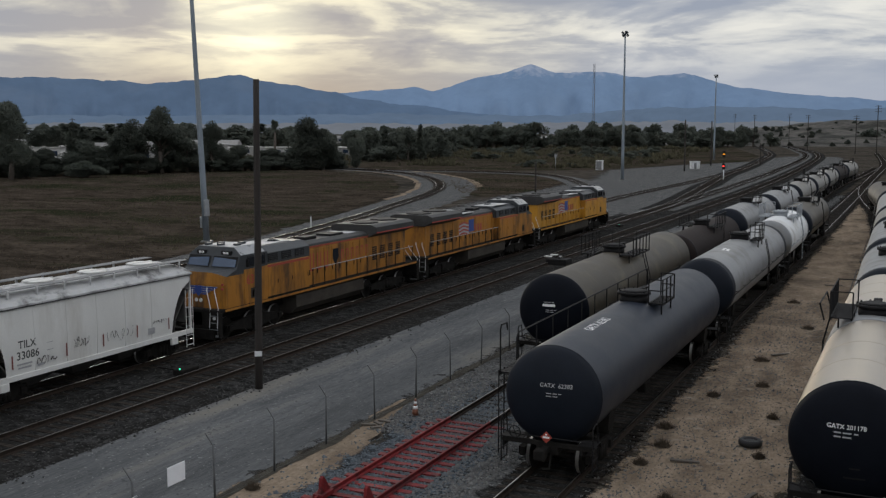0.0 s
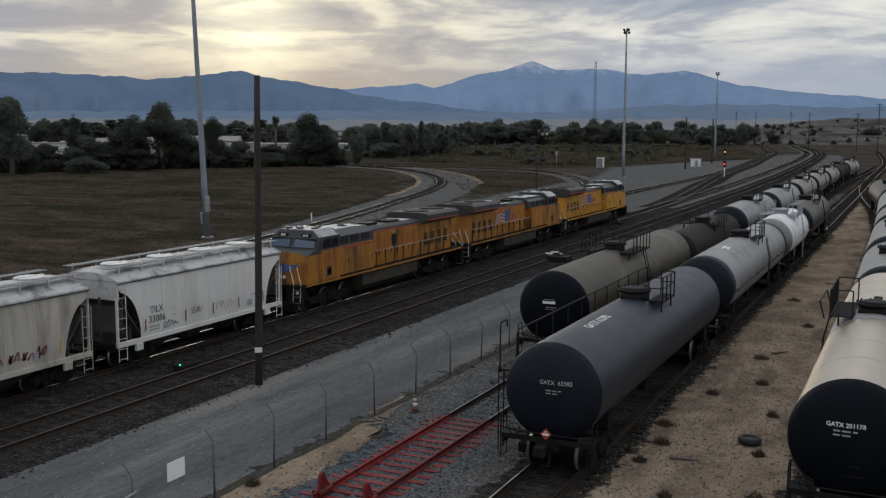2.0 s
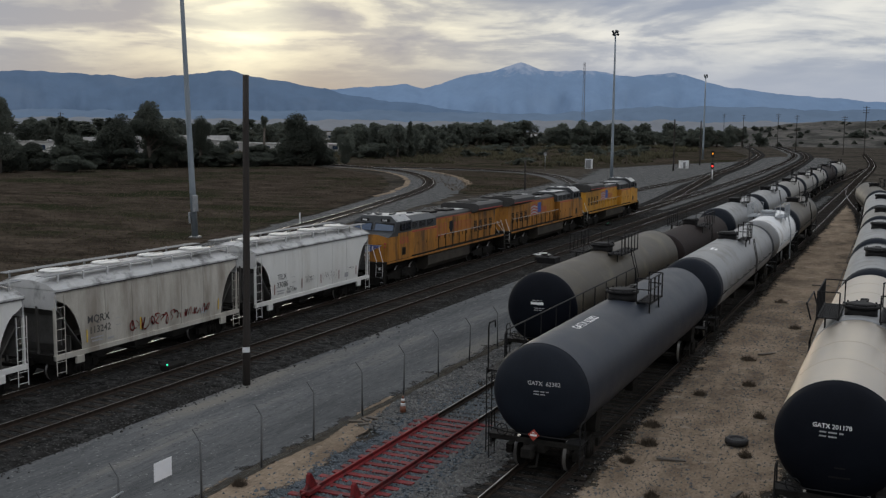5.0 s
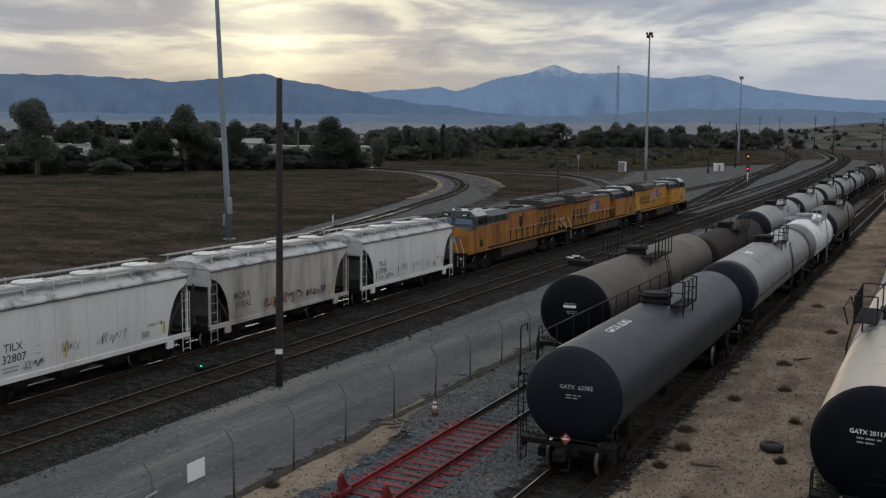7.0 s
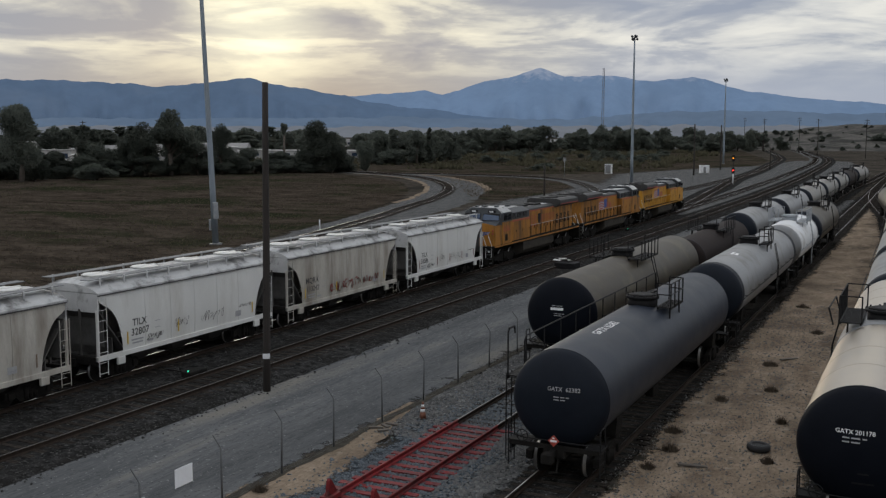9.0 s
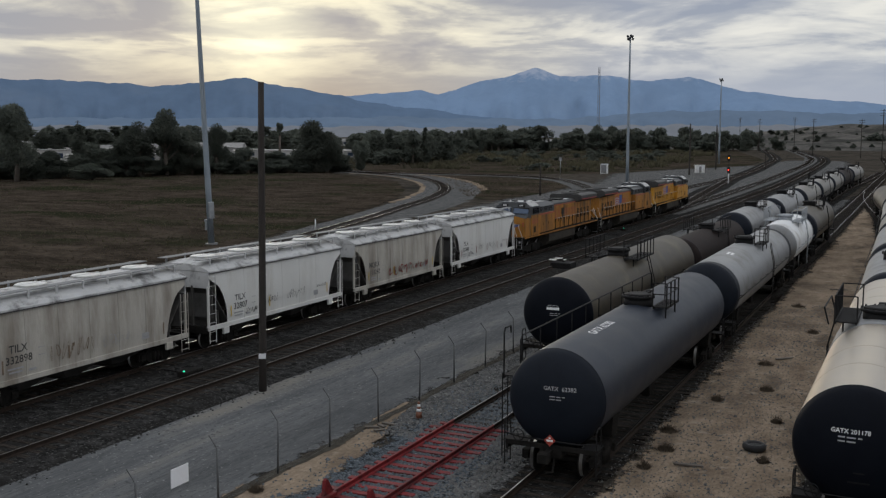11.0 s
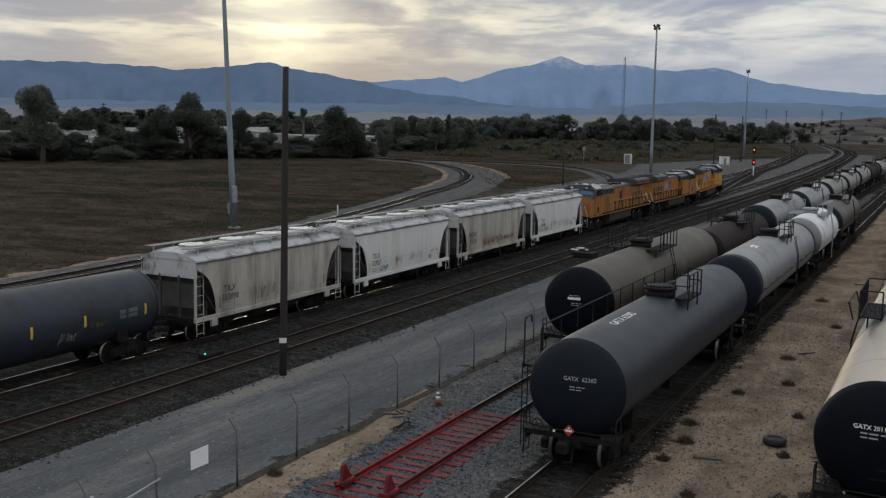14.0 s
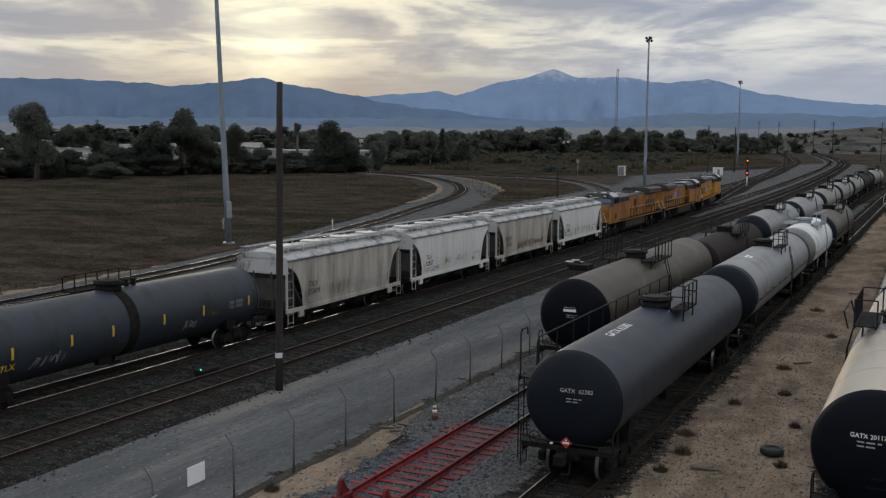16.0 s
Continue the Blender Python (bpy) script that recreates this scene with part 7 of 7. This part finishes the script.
M["hill"] = S("hill_earth", (0.042, 0.041, 0.039), (0.110, 0.102, 0.092), 0.95, 0.05, fine=0.3, bump=0.0, spread=(0.42, 0.58), third=(0.028, 0.028, 0.024), third_scale=0.04, third_at=(0.48, 0.6), spec=0.08)
hillside()


def hill_height(x, y):
    """Rough height of the hillside, for what grows on it."""
    az = math.degrees(math.atan2(x, y))
    top = float(np.interp(az, (-14, -11, -9, -6, -2, 2, 10, 30), (0, 3.0, 12, 17, 20, 22, 24, 26)))
    return top * min(1.0, (y - 690) / 420 * 2.6) ** 1.3 * 0.85


for k in range(150):
    hx, hy = rng.uniform(-200, 40), rng.uniform(700, 860)
    sh = thing("shrub", "dark dry shrub on the bare hillside", "shrub", group="hillside shrubs")
    sz = rng.uniform(0.25, 0.6)
    sh.matrix_basis = pose(hx, hy, hill_height(hx, hy) - 1.2, 0, 0, k * 40) @ Matrix.Diagonal((sz * 1.3, sz * 1.3, sz, 1))
    for nm, me in zip(("trunk", "crown"), tree_meshes("bush", 1 + k % 4, False)):
        ob = new(nm, me)
        ob.parent = sh


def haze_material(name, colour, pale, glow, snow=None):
    """A distant land form, the haze of miles of air painted into its colour and glow; snow lies in patches on its
    heights.
    """
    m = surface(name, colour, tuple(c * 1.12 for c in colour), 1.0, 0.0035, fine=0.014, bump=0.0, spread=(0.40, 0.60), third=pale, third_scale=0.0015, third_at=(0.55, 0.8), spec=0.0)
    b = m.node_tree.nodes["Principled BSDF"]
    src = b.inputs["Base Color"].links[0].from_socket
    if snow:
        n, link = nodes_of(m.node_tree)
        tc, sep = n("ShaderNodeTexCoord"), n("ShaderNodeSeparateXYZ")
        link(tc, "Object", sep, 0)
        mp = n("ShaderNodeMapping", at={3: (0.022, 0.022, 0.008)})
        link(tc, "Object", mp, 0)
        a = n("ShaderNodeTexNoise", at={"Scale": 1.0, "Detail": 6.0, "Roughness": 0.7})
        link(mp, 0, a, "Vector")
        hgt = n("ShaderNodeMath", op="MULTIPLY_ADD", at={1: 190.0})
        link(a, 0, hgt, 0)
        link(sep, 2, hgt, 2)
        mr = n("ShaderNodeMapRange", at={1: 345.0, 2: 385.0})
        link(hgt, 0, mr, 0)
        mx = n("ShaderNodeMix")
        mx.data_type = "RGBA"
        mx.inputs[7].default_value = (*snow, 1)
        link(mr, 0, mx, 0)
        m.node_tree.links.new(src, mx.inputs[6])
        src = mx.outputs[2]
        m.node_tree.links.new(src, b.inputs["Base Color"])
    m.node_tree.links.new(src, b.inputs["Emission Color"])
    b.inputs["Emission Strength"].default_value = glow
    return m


def ridge(name, label, dist, crest, material, rough, seed, depth=350.0, foot=-5.0):
    """A mountain front along an arc round the yard: crest holds (azimuth, elevation) in degrees."""
    az, el = zip(*crest)
    bm = B()
    n, rows = 420, 14
    grid = []
    for j in range(rows + 1):
        u = j / rows
        row = []
        for i in range(n + 1):
            a = az[0] + (az[-1] - az[0]) * i / n
            t = 0.5 * i
            top = dist * math.tan(radians(np.interp(a, az, el))) + 10
            top += rough * (noise.fractal((a * 0.9, seed, 0.5), 1.0, 2.0, 4) * 14)
            spur = noise.noise((a * 0.9, seed + 4 + 1.3 * u, 1.0)) * 0.5 + noise.noise((a * 2.2, seed + 9 + 2.0 * u, 2.0)) * 0.25
            r = dist - depth * (1 - u) * (1 + spur)
            z = foot + (top - foot) * (u ** (0.75 + 0.25 * spur))
            row.append(bm.verts.new((r * math.sin(radians(a)), r * math.cos(radians(a)), z)))
        grid.append(row)
    for j, (a, b) in enumerate(zip(grid, grid[1:])):
        for i in range(n):
            f = bm.faces.new((a[i], a[i + 1], b[i + 1], b[i]))
            f.smooth = True
    tagged(mesh_object(name, bm, material), label, "backdrop", kind="structure")


# hazy blues set as base colour and emission; no air is modelled
M["far_blue"] = haze_material("far_mountain_painted_haze", (0.084, 0.125, 0.192), (0.096, 0.136, 0.20), 0.80, (0.165, 0.195, 0.255))
M["mid_blue"] = haze_material("left_mountain_painted_haze", (0.052, 0.078, 0.121), (0.072, 0.097, 0.138), 0.80)
M["low_blue"] = haze_material("foothill_painted_haze", (0.064, 0.090, 0.130), (0.080, 0.104, 0.140), 0.80)
M["valley"] = haze_material("valley_painted_haze", (0.098, 0.106, 0.120), (0.15, 0.145, 0.138), 0.70)
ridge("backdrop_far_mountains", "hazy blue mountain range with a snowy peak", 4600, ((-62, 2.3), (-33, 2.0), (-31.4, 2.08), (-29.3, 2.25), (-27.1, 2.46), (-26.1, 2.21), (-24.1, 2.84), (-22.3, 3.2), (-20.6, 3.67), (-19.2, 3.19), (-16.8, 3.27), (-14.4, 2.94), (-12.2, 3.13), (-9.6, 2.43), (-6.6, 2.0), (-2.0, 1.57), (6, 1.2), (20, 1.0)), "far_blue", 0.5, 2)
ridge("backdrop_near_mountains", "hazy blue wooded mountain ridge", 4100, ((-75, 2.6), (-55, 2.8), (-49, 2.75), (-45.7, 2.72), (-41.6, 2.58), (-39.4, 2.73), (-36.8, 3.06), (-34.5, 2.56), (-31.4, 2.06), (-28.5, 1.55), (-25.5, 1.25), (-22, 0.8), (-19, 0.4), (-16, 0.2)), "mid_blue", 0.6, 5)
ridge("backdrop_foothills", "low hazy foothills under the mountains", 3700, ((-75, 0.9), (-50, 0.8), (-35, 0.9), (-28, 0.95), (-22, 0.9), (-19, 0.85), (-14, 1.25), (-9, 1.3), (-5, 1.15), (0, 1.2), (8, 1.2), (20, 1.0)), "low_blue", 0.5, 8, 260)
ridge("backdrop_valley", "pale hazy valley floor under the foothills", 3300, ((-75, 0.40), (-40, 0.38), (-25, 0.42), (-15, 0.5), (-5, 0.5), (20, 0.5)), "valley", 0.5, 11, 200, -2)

# ---------------------------------------------------------------- grass, weeds and stones


def tufts(name, label, spots, material, lo, hi, seed, blades=6):
    rr = random.Random(seed)
    bm = B()
    for x, y, k in spots:
        hgt = rr.uniform(lo, hi) * k
        for b in range(blades):
            a = rr.uniform(0, 6.28)
            c = Vector((x + rr.uniform(-0.3, 0.3) * hgt, y + rr.uniform(-0.3, 0.3) * hgt, -0.05))
            s = Vector((math.cos(a), math.sin(a), 0)) * hgt * rr.uniform(0.14, 0.34)
            tip = c + Vector((rr.uniform(-0.5, 0.5) * hgt, rr.uniform(-0.5, 0.5) * hgt, hgt * rr.uniform(0.5, 1.0)))
            bm.faces.new((bm.verts.new(c - s), bm.verts.new(c + s), bm.verts.new(tip)))
    return tagged(mesh_object(name, bm, material), label, "grass", kind="stuff")


M["weed"] = S("green_weeds", (0.075, 0.072, 0.046), (0.120, 0.110, 0.074), 0.9, 0.3, fine=2, bump=0.0, spec=0.08)
rng = random.Random(33)
field_edge = lin((-80, -420, -52.0), (40, -420, -53), (64, -420, -56.5), (100, -420, -65), (123, -420, -72), (143, -420, -79), (166, -420, -90), (190, -420, -105), (206, -420, -120), (216, -420, -134), (240, -420, -160))
dry, green = [], []
for k in range(42000):
    y = 28 + 195 * rng.random()
    x = field_edge(y)[1] - 130 * rng.random() ** 1.3
    n0 = noise.noise((x * 0.06, y * 0.06, 4.0))
    (green if n0 + 0.003 * (100 - y) > 0.10 and rng.random() < 0.75 else dry).append((x, y, 1.0 + 0.5 * max(0, n0)))
for k in range(2500):
    y = rng.uniform(150, 222)
    x = rng.uniform(*lin((150, -68, -61), (165, -77, -61), (190, -97, -65), (206, -111, -73), (222, -134, -100))(y))
    dry.append((x, y, 1.5))
for k in range(3500):
    dry.append((-90 - 150 * rng.random(), 238 + 160 * rng.random(), 1.6))
brush = [(-60 - 320 * rng.random(), 262 + 340 * rng.random() ** 1.2, 1.0) for k in range(9000)]
brush = [(x, y, 0.6 + 2.2 * max(0.0, noise.noise((x * 0.05, y * 0.03, 8.0)))) for x, y, k in brush if x < -72 - max(0, y - 300) * 0.12 and noise.noise((x * 0.05, y * 0.03, 8.0)) > -0.08]
tufts("brush", "low dark scrub on the land behind the junction", brush, "weed", 0.6, 1.6, 3, 14)
leafy(M["weed"], 0.5)
tufts("grass", "dry brown grass tufts across the field", dry, "scrub", 0.06, 0.17, 1)
tufts("weeds", "low green weeds across the field", green, "weed", 0.06, 0.19, 2, 7)


def weed_clump(x, y, r, seed):
    rr = random.Random(seed)
    w = thing("weed_clump", "low dry weed clump on the sandy ground", "weed", pose(x, y, 0), "weed clumps")
    bm = B()
    for k in range(340):
        a, d = rr.uniform(0, 6.28), r * rr.random() ** 0.6
        c = Vector((d * math.cos(a), d * math.sin(a), -0.02))
        tip = c + Vector((rr.uniform(-0.15, 0.15), rr.uniform(-0.15, 0.15), rr.uniform(0.10, 0.36) * (1.1 - 0.75 * d / r)))
        s = Vector((rr.uniform(-1, 1), rr.uniform(-1, 1), 0)).normalized() * 0.011
        bm.faces.new((bm.verts.new(c - s), bm.verts.new(c + s), bm.verts.new(tip)))
    part("foliage", bm, "scrub", w)


for i, (x, y, r) in enumerate(((-6.1, 45.5, 0.55), (-5.4, 40.8, 0.4), (-7.2, 31.5, 0.45), (-7.4, 29.5, 0.35), (-6.9, 38.5, 0.4), (-4.2, 31.6, 0.3), (-7.6, 33.6, 0.5), (-5.0, 54, 0.5), (-6.6, 62, 0.6), (-16.8, 22.6, 0.35), (-17.2, 19.5, 0.4), (-4.4, 36.3, 0.3), (-3.6, 27.6, 0.35), (-6.0, 26.8, 0.3))):
    weed_clump(x, y, r * 0.62, i)


def pebbles(name, label, n, region, size, material, seed):
    rr = random.Random(seed)
    verts, faces = [], []
    while len(faces) < n * 8:
        x, y = region(rr)
        s = rr.uniform(*size) * (1 if rr.random() < 0.93 else 2.0)
        o = len(verts)
        q = rr.uniform(0, 6.28)
        cq, sq = math.cos(q) * s, math.sin(q) * s
        z = -0.01
        verts += [(x + cq, y + sq, z), (x - sq * rr.uniform(0.5, 1), y + cq, z), (x - cq, y - sq, z), (x + sq, y - cq * rr.uniform(0.5, 1), z), (x + rr.uniform(-0.3, 0.3) * s, y, z + s * rr.uniform(0.5, 1.0)), (x, y, z - s)]
        for a, b in ((0, 1), (1, 2), (2, 3), (3, 0)):
            faces += [(o + a, o + b, o + 4), (o + b, o + a, o + 5)]
    me = bpy.data.meshes.new(name)
    me.from_pydata(verts, [], faces)
    me.materials.append(M[material])
    return tagged(new(name, me), label, "stones", kind="stuff")


M["pebble"] = S("crushed_stone", (0.04, 0.04, 0.04), (0.23, 0.225, 0.22), 0.9, 6.0, fine=30, bump=0.0, spread=(0.3, 0.7), spec=0.08)
M["dark_pebble"] = S("dark_crushed_stone", (0.018, 0.018, 0.018), (0.085, 0.083, 0.080), 0.9, 6.0, fine=30, bump=0.0, spread=(0.3, 0.7), spec=0.06)
M["blue_pebble"] = S("blue_crushed_stone", (0.030, 0.036, 0.042), (0.19, 0.21, 0.23), 0.9, 6.0, fine=30, bump=0.0, spread=(0.3, 0.7), spec=0.08)
pebbles("crushed_stones", "blue grey crushed stones round the red track", 9000, lambda r: (-13.75 + r.gauss(0, 1.05), 18 + 19 * r.random() ** 1.1), (0.025, 0.055), "blue_pebble", 1)
pebbles("crushed_stones", "grey stones along the sidings", 12000, lambda r: ((r.uniform(-16.8, -10.4), 29 + 40 * r.random() ** 1.5) if r.random() < 0.6 else (r.uniform(-12.6, -10.9), 20 + 30 * r.random())), (0.03, 0.06), "pebble", 2)
pebbles("crushed_stones", "dark ballast stones along the running lines", 12000, lambda r: (r.choice((-24.6, -28.4, -32.4)) + r.gauss(0, 0.6), 12 + 60 * r.random() ** 1.4), (0.03, 0.06), "dark_pebble", 3)
pebbles("crushed_stones", "small stones scattered over the sand", 8000, lambda r: (r.uniform(-8.3, -2.2), 18 + 45 * r.random() ** 1.4), (0.015, 0.04), "pebble", 4)

def branch_beds():
    """Broad ballast round the branch curve, with a pale sandy fringe."""
    for name, label, mat, a, b, z in (("branch_bed", "broad grey ballast along the curved branch track", "grey_ballast", -3.6, 6.5, -0.018), ("branch_fringe", "pale sandy fringe round the branch curve", "sand", -4.6, 8.0, -0.026)):
        bm = B()
        s0, s1 = P_WYE.s_at_y(85 if mat != "sand" else 132), P_WYE.s[-1] - (40 if mat != "sand" else 62)
        rows = []
        k = int((s1 - s0) / 1.5)
        for i in range(k + 1):
            s = s0 + (s1 - s0) * i / k
            grow = min(1.0, (s - s0) / 40)
            c, d = P_WYE.at(s), P_WYE.along(s)
            side = Vector((d.y, -d.x, 0))
            ja, jb = (noise.noise((s * 0.4, 3, 1)) + noise.noise((s * 1.2, 3, 6)) * 0.5), (noise.noise((s * 0.3, 7, 2)) + noise.noise((s * 1.1, 3, 9)) * 0.5)
            rows.append([bm.verts.new(c + side * (a + 0.8 * ja)+ Vector((0, 0, z))), bm.verts.new(c + side * (2 + (b - 2) * grow + 0.9 * jb) + Vector((0, 0, z)))])
        for r0, r1 in zip(rows, rows[1:]):
            bm.faces.new((r0[0], r0[1], r1[1], r1[0]))
        tagged(mesh_object(name, bm, mat), label, "ground", kind="structure")


branch_beds()
patch("weed_line", "dark weedy line along the foot of the fence", lin((10, -17.35, -16.95), (60, -17.35, -17.0)), 10, 60, -0.010, "dark_litter", step=0.6, jag=0.16, seed=21)


def motions():
    times = [0.5 * k for k in range(33)]
    run = lambda t: SPEED * t + GAIN * t * t
    for ob, s, base, flip in TRAIN:
        walk(ob, [(t, stand(P_TRAIN, s + run(t), base, RAIL, flip)) for t in times])
    flipped = {TRAIN[0][0]}
    for ws, r, at in WHEELS:
        sign = 1 if ws.parent.parent in flipped else -1
        walk(ws, [(0.2 * k, pose(*at, sign * math.degrees(run(0.2 * k) / r))) for k in range(81)])


motions()
